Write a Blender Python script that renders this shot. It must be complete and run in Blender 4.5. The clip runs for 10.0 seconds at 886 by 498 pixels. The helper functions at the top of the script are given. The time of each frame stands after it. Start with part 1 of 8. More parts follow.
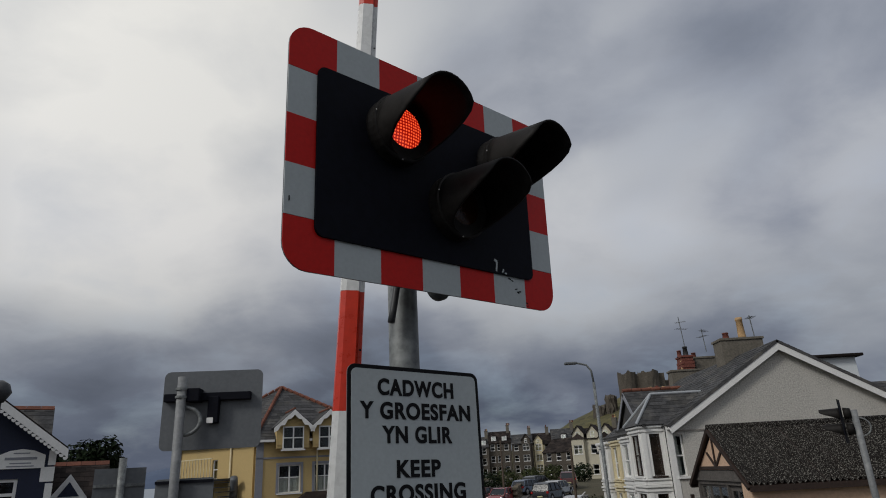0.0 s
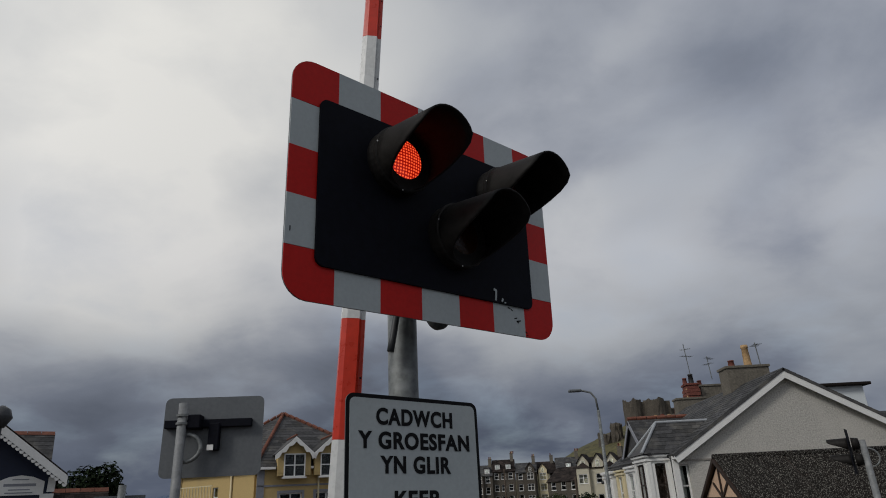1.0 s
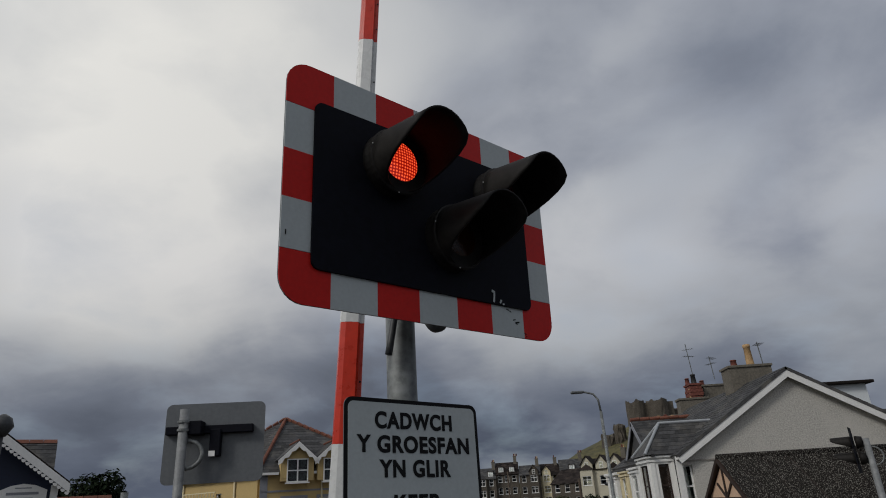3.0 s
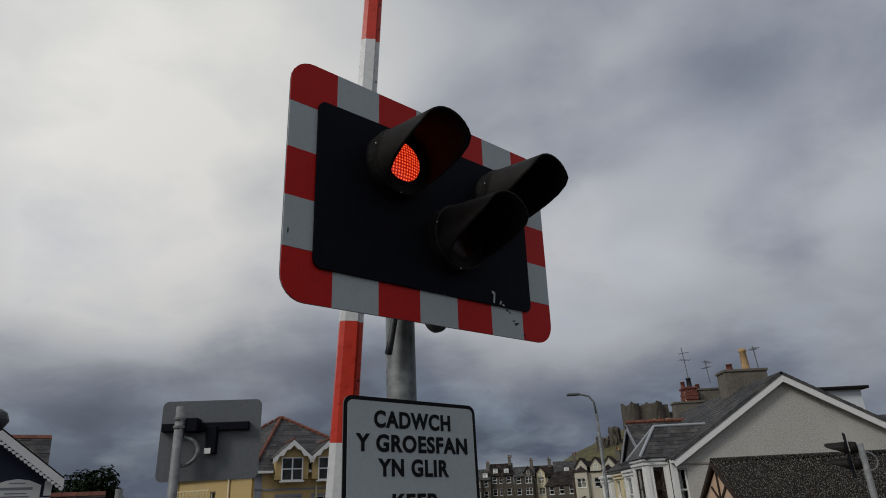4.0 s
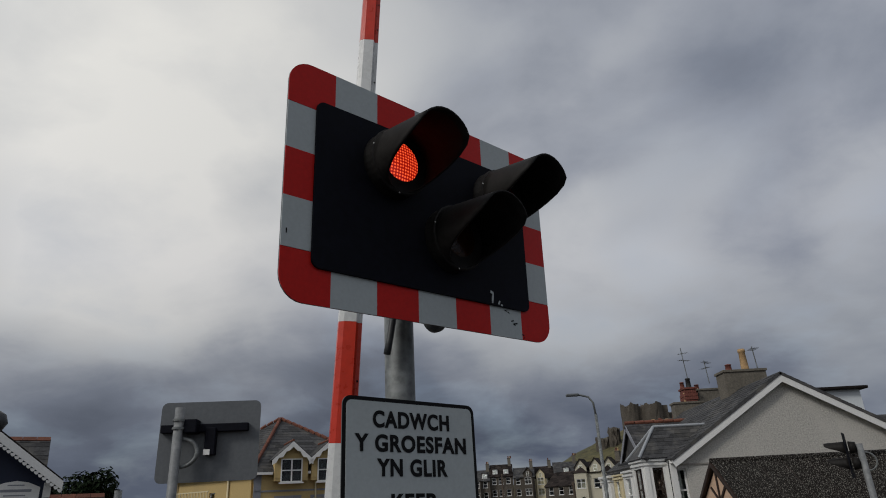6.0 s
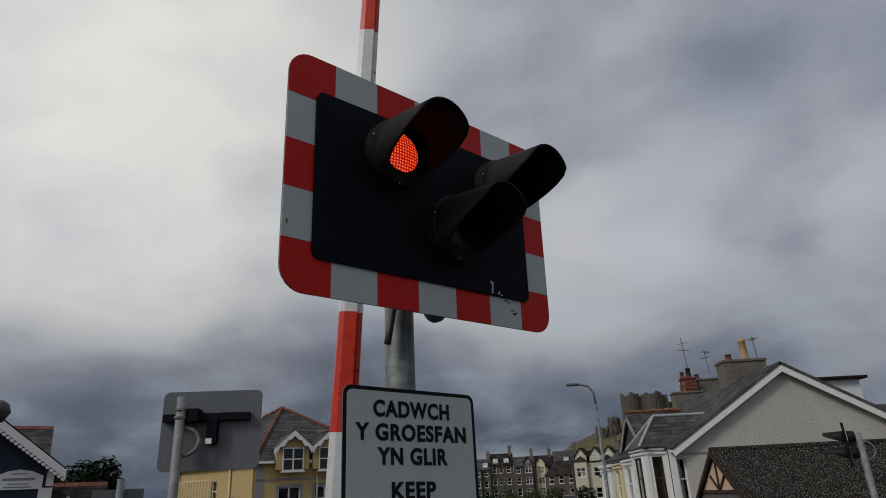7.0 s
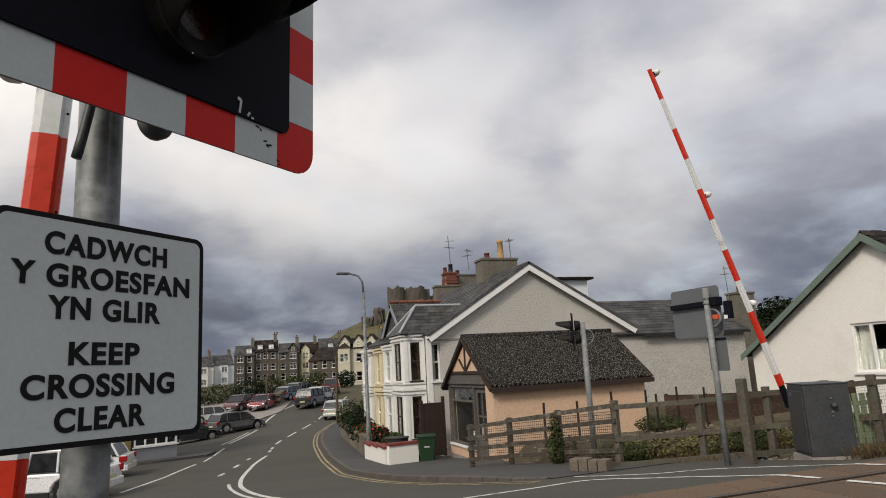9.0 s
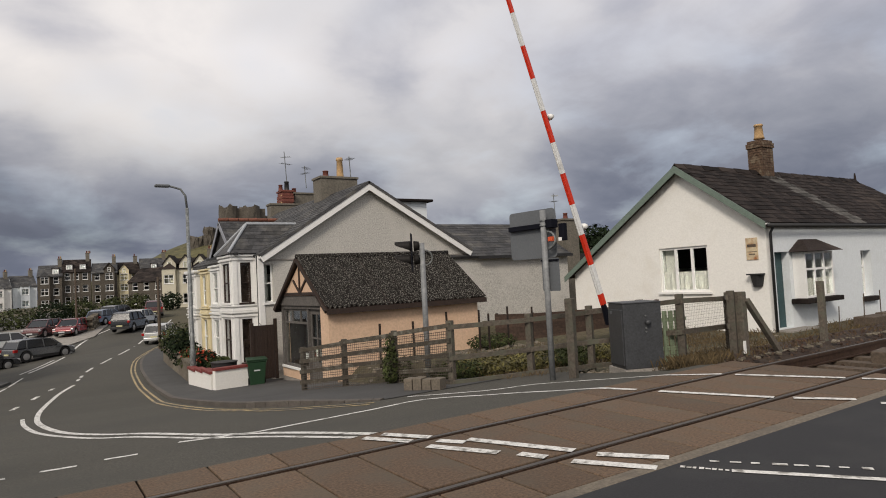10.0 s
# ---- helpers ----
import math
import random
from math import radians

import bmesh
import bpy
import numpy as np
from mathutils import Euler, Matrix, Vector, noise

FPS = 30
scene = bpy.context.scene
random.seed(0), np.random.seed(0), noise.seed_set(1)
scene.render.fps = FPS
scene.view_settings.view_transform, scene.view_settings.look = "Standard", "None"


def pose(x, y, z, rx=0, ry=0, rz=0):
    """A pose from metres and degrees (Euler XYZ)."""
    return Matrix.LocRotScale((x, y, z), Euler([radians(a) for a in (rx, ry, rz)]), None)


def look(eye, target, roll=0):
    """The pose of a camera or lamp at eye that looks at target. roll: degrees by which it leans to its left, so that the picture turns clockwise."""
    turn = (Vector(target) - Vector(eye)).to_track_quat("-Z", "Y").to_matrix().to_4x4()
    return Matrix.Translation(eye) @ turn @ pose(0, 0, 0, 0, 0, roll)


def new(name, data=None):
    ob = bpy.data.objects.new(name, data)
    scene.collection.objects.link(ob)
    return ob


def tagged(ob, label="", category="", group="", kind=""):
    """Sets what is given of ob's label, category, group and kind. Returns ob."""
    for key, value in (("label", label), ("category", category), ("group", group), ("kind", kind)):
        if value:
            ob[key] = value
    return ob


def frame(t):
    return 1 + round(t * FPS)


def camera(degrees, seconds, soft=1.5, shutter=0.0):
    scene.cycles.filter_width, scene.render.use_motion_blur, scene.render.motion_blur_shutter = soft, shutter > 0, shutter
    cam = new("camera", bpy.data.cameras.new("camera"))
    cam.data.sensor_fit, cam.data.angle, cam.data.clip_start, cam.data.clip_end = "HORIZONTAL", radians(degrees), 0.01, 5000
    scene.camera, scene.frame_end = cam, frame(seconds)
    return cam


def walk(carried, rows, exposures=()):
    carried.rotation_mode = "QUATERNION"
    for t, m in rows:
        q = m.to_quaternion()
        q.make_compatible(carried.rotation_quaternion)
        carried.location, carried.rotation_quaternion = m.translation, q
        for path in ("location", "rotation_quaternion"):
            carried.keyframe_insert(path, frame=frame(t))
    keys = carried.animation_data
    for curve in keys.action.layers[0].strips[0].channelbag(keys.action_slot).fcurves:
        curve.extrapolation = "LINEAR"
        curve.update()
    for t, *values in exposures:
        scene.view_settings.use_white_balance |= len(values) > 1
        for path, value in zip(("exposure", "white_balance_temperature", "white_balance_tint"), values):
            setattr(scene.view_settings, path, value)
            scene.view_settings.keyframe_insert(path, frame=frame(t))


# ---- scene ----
cam = camera(70.0, 10.0, soft=1.0)
PATH = [
    (0, (0.192, -1.083, 1.712), (0.176, 0.804, 2.373), -3.1),
    (0.5, (0.205, -1.106, 1.713), (0.179, 0.763, 2.425), -2.8),
    (1, (0.209, -1.105, 1.718), (0.185, 0.754, 2.455), -2.8),
    (1.5, (0.206, -1.108, 1.72), (0.178, 0.746, 2.468), -2.8),
    (2, (0.212, -1.109, 1.719), (0.19, 0.745, 2.469), -3.2),
    (2.5, (0.223, -1.094, 1.718), (0.199, 0.761, 2.464), -3.6),
    (4, (0.209, -1.102, 1.715), (0.191, 0.753, 2.462), -2.8),
    (4.5, (0.202, -1.104, 1.715), (0.2, 0.75, 2.466), -2.6),
    (5, (0.208, -1.104, 1.717), (0.2, 0.752, 2.461), -2.6),
    (5.5, (0.21, -1.1, 1.714), (0.198, 0.754, 2.465), -2.9),
    (7, (0.214, -1.11, 1.709), (0.195, 0.756, 2.430), -2.9),
    (7.5, (0.212, -1.066, 1.712), (0.254, 0.814, 2.395), -2.6),
    (8, (0.191, -0.996, 1.722), (0.478, 0.887, 2.330), -1.8),
    (8.5, (0.182, -0.861, 1.693), (0.753, 1.007, 2.122), -2.7),
    (9, (0.334, -0.628, 1.648), (0.986, 1.227, 2.010), -3.2),
    (9.5, (0.489, -0.30, 1.632), (1.322, 1.501, 1.874), -3.0),
    (10, (0.645, 0.0, 1.624), (1.747, 1.666, 1.717), -3.1),
]
walk(cam, [(t, look(eye, target, roll)) for t, eye, target, roll in PATH],
     exposures=[(0, -0.14, 6340, 10), (1.0, -0.20, 6340, 10), (7.4, -0.22, 6340, 10), (8.0, -0.02, 6400, 10), (8.5, 0.3, 6900, 11), (9.0, 0.58, 6950, 12), (9.5, 0.62, 6950, 12), (10.0, 0.57, 6950, 13)])

# ---- light: a broken overcast with a soft sun behind the camera ----
SUN_AZ, SUN_EL = radians(232), radians(38)      # clockwise from +y
world = bpy.data.worlds.new("cloudy_sky")
scene.world = world
world.use_nodes = True
nt = world.node_tree
for n in list(nt.nodes):
    nt.nodes.remove(n)


def node(tree, kind, **kw):
    n = tree.nodes.new(kind)
    for k, v in kw.items():
        if k == "op":
            n.operation = v
        elif k == "blend":
            n.blend_type = v
        elif k == "dtype":
            n.data_type = v
    return n


def math_node(tree, op, a, b=None):
    n = tree.nodes.new("ShaderNodeMath")
    n.operation = op
    for i, v in enumerate((a, b)):
        if v is None:
            continue
        if isinstance(v, (int, float)):
            n.inputs[i].default_value = v
        else:
            tree.links.new(v, n.inputs[i])
    return n.outputs[0]


def ramp(tree, fac, stops):
    n = tree.nodes.new("ShaderNodeValToRGB")
    while len(n.color_ramp.elements) < len(stops):
        n.color_ramp.elements.new(0.5)
    for e, (p, c) in zip(n.color_ramp.elements, stops):
        e.position = p
        e.color = (*c, 1) if len(c) == 3 else c
    tree.links.new(fac, n.inputs[0])
    return n.outputs[0]


def mix_rgb(tree, blend, fac, a, b):
    n = tree.nodes.new("ShaderNodeMix")
    n.data_type = "RGBA"
    n.blend_type = blend
    for sock, v in ((n.inputs[0], fac), (n.inputs[6], a), (n.inputs[7], b)):
        if isinstance(v, (int, float)):
            sock.default_value = v
        elif isinstance(v, tuple):
            sock.default_value = (*v, 1)
        else:
            tree.links.new(v, sock)
    return n.outputs[2]


def noise_tex(tree, vec, scale, detail=4.0, rough=0.55, distort=0.0):
    n = tree.nodes.new("ShaderNodeTexNoise")
    n.inputs["Scale"].default_value = scale
    n.inputs["Detail"].default_value = detail
    n.inputs["Roughness"].default_value = rough
    n.inputs["Distortion"].default_value = distort
    tree.links.new(vec, n.inputs["Vector"])
    return n.outputs["Fac"]


tc = nt.nodes.new("ShaderNodeTexCoord")
sep = nt.nodes.new("ShaderNodeSeparateXYZ")
nt.links.new(tc.outputs["Generated"], sep.inputs[0])
up = math_node(nt, "MAXIMUM", sep.outputs[2], 0.0)
deep = math_node(nt, "ADD", up, 0.34)
comb = nt.nodes.new("ShaderNodeCombineXYZ")
nt.links.new(math_node(nt, "DIVIDE", sep.outputs[0], deep), comb.inputs[0])
nt.links.new(math_node(nt, "DIVIDE", sep.outputs[1], deep), comb.inputs[1])
comb.inputs[2].default_value = 3.7
big = noise_tex(nt, comb.outputs[0], 1.1, 3.0, 0.5, 0.35)
small = noise_tex(nt, comb.outputs[0], 3.2, 6.0, 0.55, 0.2)
cover = math_node(nt, "ADD", math_node(nt, "MULTIPLY", big, 0.72), math_node(nt, "MULTIPLY", small, 0.28))


def lobe(direction, degrees, weight):
    """A thinner (or thicker) stretch of the cloud about a direction."""
    d = Vector(direction).normalized()
    dot = nt.nodes.new("ShaderNodeVectorMath")
    dot.operation = "DOT_PRODUCT"
    nt.links.new(tc.outputs["Generated"], dot.inputs[0])
    dot.inputs[1].default_value = d
    step = nt.nodes.new("ShaderNodeMapRange")
    step.interpolation_type = "SMOOTHSTEP"
    step.inputs["From Min"].default_value = math.cos(radians(degrees))
    step.inputs["From Max"].default_value = 1.0
    step.inputs["To Max"].default_value = weight
    nt.links.new(dot.outputs["Value"], step.inputs["Value"])
    return step.outputs[0]


for direction, degrees, weight in (((-0.58, 0.72, 0.42), 20, 0.085), ((-0.44, 0.83, 0.34), 10, 0.03), ((0.268, 0.892, 0.37), 15, 0.06), ((-0.30, 0.68, 0.66), 24, 0.05),
                                   ((0.45, 0.74, 0.52), 22, -0.055), ((-0.5, 0.84, 0.10), 16, -0.05), ((-0.42, 0.88, 0.225), 9, 0.03), ((-0.56, 0.80, 0.24), 9, 0.03), ((0.75, 0.62, 0.28), 24, 0.06), ((0.0, 0.99, 0.11), 12, -0.03), ((0.1, 0.93, 0.31), 15, 0.05), ((-0.2, 0.96, 0.18), 12, -0.03), ((0.55, 0.82, 0.16), 16, 0.05)):
    cover = math_node(nt, "ADD", cover, lobe(direction, degrees, weight))
cloud = ramp(nt, cover, [(0.30, (0.16, 0.175, 0.21)), (0.42, (0.25, 0.27, 0.315)), (0.50, (0.38, 0.395, 0.43)),
                         (0.57, (0.54, 0.545, 0.55)), (0.68, (0.71, 0.70, 0.675))])
low = ramp(nt, up, [(0.0, (0.33, 0.365, 0.45)), (0.08, (0.44, 0.47, 0.53)), (0.2, (0.67, 0.685, 0.71)), (0.34, (0.92, 0.92, 0.94)), (0.5, (1, 1, 1)), (1.0, (1.1, 1.1, 1.08))])
cloud = mix_rgb(nt, "MULTIPLY", 1.0, cloud, low)
toward = math_node(nt, "ADD", math_node(nt, "MULTIPLY", sep.outputs[0], math.sin(SUN_AZ)), math_node(nt, "MULTIPLY", sep.outputs[1], math.cos(SUN_AZ)))
glow = ramp(nt, math_node(nt, "ADD", math_node(nt, "MULTIPLY", toward, 0.5), 0.5), [(0.0, (0.86, 0.89, 0.95)), (0.35, (1.12, 1.11, 1.09)), (0.6, (1.35, 1.33, 1.29)), (1.0, (1.5, 1.47, 1.40))])
cloud = mix_rgb(nt, "MULTIPLY", 1.0, cloud, glow)
sky = nt.nodes.new("ShaderNodeTexSky")
sky.sky_type = "NISHITA"
sky.sun_disc = False
sky.sun_elevation, sky.sun_rotation = SUN_EL, SUN_AZ
blue = mix_rgb(nt, "MULTIPLY", 1.0, sky.outputs[0], (0.10, 0.10, 0.10))
thin = ramp(nt, small, [(0.50, (0.0, 0.0, 0.0)), (0.75, (0.22, 0.22, 0.22))])
both = mix_rgb(nt, "MIX", thin, cloud, blue)
bg = nt.nodes.new("ShaderNodeBackground")
nt.links.new(both, bg.inputs[0])
bg.inputs[1].default_value = 1.0
wo = nt.nodes.new("ShaderNodeOutputWorld")
nt.links.new(bg.outputs[0], wo.inputs[0])

sun = new("sun", bpy.data.lights.new("sun", "SUN"))
sun.data.energy, sun.data.angle, sun.data.color = 1.5, radians(14), (1.0, 0.95, 0.87)
sun.matrix_world = look((0, 0, 0), (-math.sin(SUN_AZ) * math.cos(SUN_EL), -math.cos(SUN_AZ) * math.cos(SUN_EL), -math.sin(SUN_EL)))


# ---- materials ----
def material(name, colour, rough=0.6, metal=0.0, var=0.25, grain=30.0, blotch=1.5, bump=0.15, second=None, amount=0.5, spec=0.4, per_piece=0.0, sharp=0.5):
    """A surface with grain and blotches; second: a colour that shows in patches of the coarse noise."""
    m = bpy.data.materials.new(name)
    m.use_nodes = True
    t = m.node_tree
    b = t.nodes["Principled BSDF"]
    co = t.nodes.new("ShaderNodeTexCoord").outputs["Object"]
    fine = noise_tex(t, co, grain, 5.0, 0.6)
    wide = noise_tex(t, co, blotch, 4.0, 0.6)
    dark = tuple(c * (1 - var) for c in colour)
    light = tuple(min(1, c * (1 + var * 0.7)) for c in colour)
    base = ramp(t, fine, [(0.32, dark), (0.68, light)])
    if second:
        lo = 0.62 - 0.3 * amount
        mask = ramp(t, wide, [(lo, (0, 0, 0)), (min(0.98, lo + 0.28 * (1.05 - sharp)), (1, 1, 1))])
        base = mix_rgb(t, "MIX", mask, base, second)
    else:
        tone = ramp(t, wide, [(0.3, (1 - var * 0.6,) * 3), (0.7, (1 + var * 0.3,) * 3)])
        base = mix_rgb(t, "MULTIPLY", 1.0, base, tone)
    if per_piece:
        oi = t.nodes.new("ShaderNodeObjectInfo").outputs["Random"]
        gi = t.nodes.new("ShaderNodeNewGeometry").outputs["Random Per Island"]
        s = math_node(t, "FRACT", math_node(t, "ADD", oi, gi))
        base = mix_rgb(t, "MULTIPLY", 1.0, base, ramp(t, s, [(0, (1 - per_piece,) * 3), (1, (1 + per_piece * 0.6,) * 3)]))
    t.links.new(base, b.inputs["Base Color"])
    b.inputs["Metallic"].default_value = metal
    b.inputs["Specular IOR Level"].default_value = spec
    rr = math_node(t, "ADD", math_node(t, "MULTIPLY", fine, 0.2), rough - 0.1)
    t.links.new(rr, b.inputs["Roughness"])
    if bump:
        bn = t.nodes.new("ShaderNodeBump")
        bn.inputs["Strength"].default_value = min(1, bump)
        bn.inputs["Distance"].default_value = 0.35 / grain
        t.links.new(fine, bn.inputs["Height"])
        t.links.new(bn.outputs[0], b.inputs["Normal"])
    return m


def glass_material(name, colour=(0.75, 0.8, 0.8)):
    m = bpy.data.materials.new(name)
    m.use_nodes = True
    b = m.node_tree.nodes["Principled BSDF"]
    b.inputs["Base Color"].default_value = (*colour, 1)
    b.inputs["Roughness"].default_value = 0.02
    b.inputs["Transmission Weight"].default_value = 1.0
    b.inputs["IOR"].default_value = 1.3
    return m


def lit_lens(name, colour, strength):
    """A lamp's moulded lens, lit from behind through a grid of small prisms."""
    m = bpy.data.materials.new(name)
    m.use_nodes = True
    t = m.node_tree
    b = t.nodes["Principled BSDF"]
    co = t.nodes.new("ShaderNodeTexCoord").outputs["Object"]
    v = t.nodes.new("ShaderNodeTexVoronoi")
    v.inputs["Scale"].default_value = 85
    v.inputs["Randomness"].default_value = 0.15
    flat = t.nodes.new("ShaderNodeVectorMath")
    flat.operation = "MULTIPLY"
    flat.inputs[1].default_value = (1, 0, 1)
    t.links.new(co, flat.inputs[0])
    t.links.new(flat.outputs[0], v.inputs["Vector"])
    glow = ramp(t, v.outputs["Distance"], [(0.10, tuple(c for c in colour[0])), (0.42, tuple(c for c in colour[1]))])
    t.links.new(glow, b.inputs["Emission Color"])
    b.inputs["Emission Strength"].default_value = strength
    b.inputs["Base Color"].default_value = (*colour[1], 1)
    b.inputs["Roughness"].default_value = 0.25
    return m


RED = material("red_reflective_sheet", (0.57, 0.016, 0.012), 0.4, 0, 0.08, 60, 4, 0.03, spec=0.15)
SHEET = material("white_reflective_sheet", (0.47, 0.51, 0.51), 0.4, 0, 0.06, 70, 5, 0.03)
BLACK = material("black_satin_plastic", (0.0065, 0.0072, 0.012), 0.7, 0, 0.3, 40, 3, 0.05, spec=0.1)
HOOD = material("weathered_black_hood", (0.017, 0.0155, 0.0145), 0.6, 0, 0.4, 25, 4, 0.10, spec=0.15)
INK = material("black_sign_lettering", (0.010, 0.010, 0.011), 0.6, 0, 0.2, 40, 4, 0.02, spec=0.12)
GALV = material("galvanised_steel", (0.15, 0.16, 0.162), 0.55, 0.3, 0.4, 22, 9, 0.12, second=(0.25, 0.265, 0.26), amount=0.42)
GALV_PALE = material("pale_galvanised_pole", (0.19, 0.198, 0.203), 0.6, 0.1, 0.2, 22, 6, 0.06, second=(0.25, 0.258, 0.258), amount=0.42)
GREY_BACK = material("grey_painted_sign_back", (0.12, 0.13, 0.14), 0.55, 0.1, 0.12, 25, 3, 0.04)
BOOM_RED = material("glossy_red_boom_paint", (0.62, 0.040, 0.017), 0.3, 0, 0.12, 20, 3, 0.03)
BOOM_WHITE = material("glossy_white_boom_paint", (0.70, 0.71, 0.70), 0.28, 0, 0.07, 20, 3, 0.03, second=(0.50, 0.50, 0.48), amount=0.25)
CHROME = material("white_enamel_lamp", (0.75, 0.75, 0.72), 0.35, 0, 0.1, 30, 4, 0.02)
CABINET = material("dark_grey_painted_steel", (0.055, 0.058, 0.062), 0.5, 0.2, 0.25, 35, 3, 0.06)
ASPHALT = material("worn_brown_asphalt", (0.066, 0.062, 0.051), 0.92, 0, 0.6, 42, 0.4, 0.4, second=(0.050, 0.048, 0.041), amount=0.6, sharp=0.1)
TARMAC = material("fresh_dark_tarmac", (0.024, 0.024, 0.026), 0.85, 0, 0.4, 60, 0.9, 0.35, second=(0.034, 0.034, 0.034), amount=0.4, sharp=0.2)
PAVE = material("dark_pavement_asphalt", (0.062, 0.061, 0.060), 0.85, 0, 0.35, 50, 0.8, 0.3)
KERB = material("weathered_kerb_stone", (0.105, 0.092, 0.080), 0.8, 0, 0.3, 25, 2, 0.25, per_piece=0.15)
DECK = material("brown_rubber_deck", (0.122, 0.079, 0.050), 0.85, 0, 0.5, 38, 1.2, 0.4, second=(0.098, 0.080, 0.058), amount=0.5, per_piece=0.19, sharp=0.1)
EDGE = material("dirty_concrete_edge", (0.155, 0.130, 0.100), 0.9, 0, 0.4, 30, 1.5, 0.35, second=(0.10, 0.085, 0.07), amount=0.5, sharp=0.1)
CONCRETE = material("stained_concrete", (0.27, 0.25, 0.225), 0.85, 0, 0.3, 30, 2.0, 0.25)
RAIL = material("worn_steel_rail", (0.10, 0.062, 0.045), 0.45, 0.6, 0.4, 30, 4, 0.1)
RAILTOP = material("polished_rail_head", (0.115, 0.10, 0.088), 0.5, 0.6, 0.2, 40, 4, 0.03)
RUBBER = material("black_groove_rubber", (0.018, 0.016, 0.015), 0.8, 0, 0.4, 40, 3, 0.1)
BALLAST = material("rusty_track_ballast", (0.070, 0.040, 0.026), 0.9, 0, 0.6, 12, 1.5, 0.8, second=(0.085, 0.062, 0.046), amount=0.5, per_piece=0.5)
SLEEPER = material("old_timber_sleeper", (0.10, 0.075, 0.055), 0.85, 0, 0.4, 20, 3, 0.4)
IRON = material("rusty_black_iron", (0.022, 0.016, 0.013), 0.8, 0.2, 0.4, 25, 6, 0.2, second=(0.05, 0.028, 0.018), amount=0.4)
PAINT = material("worn_white_road_paint", (0.64, 0.63, 0.60), 0.7, 0, 0.25, 45, 9, 0.1, second=(0.22, 0.21, 0.19), amount=0.38, sharp=0.6)
YELLOW = material("worn_yellow_road_paint", (0.42, 0.32, 0.16), 0.75, 0, 0.3, 35, 3, 0.1, second=(0.16, 0.14, 0.11), amount=0.55)
EARTH = material("rough_grass_and_earth", (0.070, 0.062, 0.034), 0.95, 0, 0.5, 6, 0.4, 0.6, second=(0.085, 0.062, 0.040), amount=0.5, sharp=0.1)
TIMBER = material("weathered_fence_timber", (0.105, 0.088, 0.070), 0.9, 0, 0.45, 18, 4, 0.4, second=(0.10, 0.10, 0.075), amount=0.5, per_piece=0.25)
MOSSY = material("mossy_grey_timber", (0.070, 0.060, 0.046), 0.9, 0, 0.45, 20, 4, 0.4, second=(0.15, 0.145, 0.12), amount=0.35, per_piece=0.2)
WIRE = material("rusty_wire", (0.060, 0.048, 0.036), 0.7, 0.2, 0.2, 30, 3, 0)
LEAF = material("green_shrub_leaves", (0.050, 0.062, 0.020), 0.7, 0, 0.5, 8, 2, 0, per_piece=0.5, spec=0.2)
LEAF_YELLOW = material("yellow_green_leaves", (0.12, 0.105, 0.03), 0.6, 0, 0.5, 8, 2, 0, per_piece=0.5)
LEAF_DARK = material("dark_evergreen_leaves", (0.014, 0.024, 0.010), 0.8, 0, 0.5, 6, 2, 0, per_piece=0.5, spec=0.12)
DRY = material("dry_grass_blades", (0.112, 0.078, 0.036), 0.8, 0, 0.4, 8, 2, 0, per_piece=0.4)
FLOWER = material("red_flowers", (0.45, 0.05, 0.02), 0.6, 0, 0.4, 8, 2, 0, per_piece=0.4)
BARK = material("brown_bark", (0.08, 0.06, 0.045), 0.9, 0, 0.4, 15, 3, 0.4)
RENDER_GREY = material("grey_pebbledash", (0.47, 0.455, 0.42), 0.9, 0, 0.34, 20, 0.7, 0.9, second=(0.52, 0.50, 0.46), amount=0.45, sharp=0.1)
RENDER_WHITE = material("white_painted_render", (0.76, 0.75, 0.71), 0.8, 0, 0.06, 18, 0.9, 0.25, second=(0.68, 0.66, 0.60), amount=0.3, sharp=0.1)
RENDER_BLUEWHITE = material("cool_white_render", (0.66, 0.70, 0.72), 0.8, 0, 0.06, 18, 0.9, 0.2, second=(0.58, 0.61, 0.61), amount=0.35, sharp=0.1)
WHITE = material("white_gloss_paint", (0.76, 0.76, 0.74), 0.45, 0, 0.06, 20, 3, 0.05)
UPVC = material("white_plastic_frame", (0.78, 0.78, 0.76), 0.4, 0, 0.04, 20, 3, 0)
PEACH = material("peach_painted_brick", (0.60, 0.42, 0.295), 0.85, 0, 0.14, 14, 1.0, 0.25, second=(0.55, 0.37, 0.25), amount=0.4, sharp=0.1)
CREAM = material("cream_painted_render", (0.66, 0.58, 0.38), 0.8, 0, 0.08, 18, 1, 0.15)
CREAM_PALE = material("pale_cream_render", (0.50, 0.47, 0.37), 0.85, 0, 0.1, 10, 0.8, 0.15, second=(0.42, 0.39, 0.31), amount=0.35, sharp=0.1)
YELLOW_WALL = material("yellow_painted_render", (0.50, 0.37, 0.165), 0.85, 0, 0.08, 18, 0.8, 0.15, second=(0.43, 0.325, 0.155), amount=0.3, sharp=0.1)
TRIM_GREY = material("grey_painted_band", (0.24, 0.25, 0.28), 0.7, 0, 0.1, 18, 2, 0.05)
NAVY = material("navy_painted_render", (0.010, 0.016, 0.042), 0.6, 0, 0.2, 18, 1, 0.1)
SLATE = material("grey_slate", (0.058, 0.058, 0.060), 0.75, 0, 0.35, 9, 1.2, 0.3, second=(0.095, 0.091, 0.084), amount=0.4, per_piece=0.4, spec=0.25)
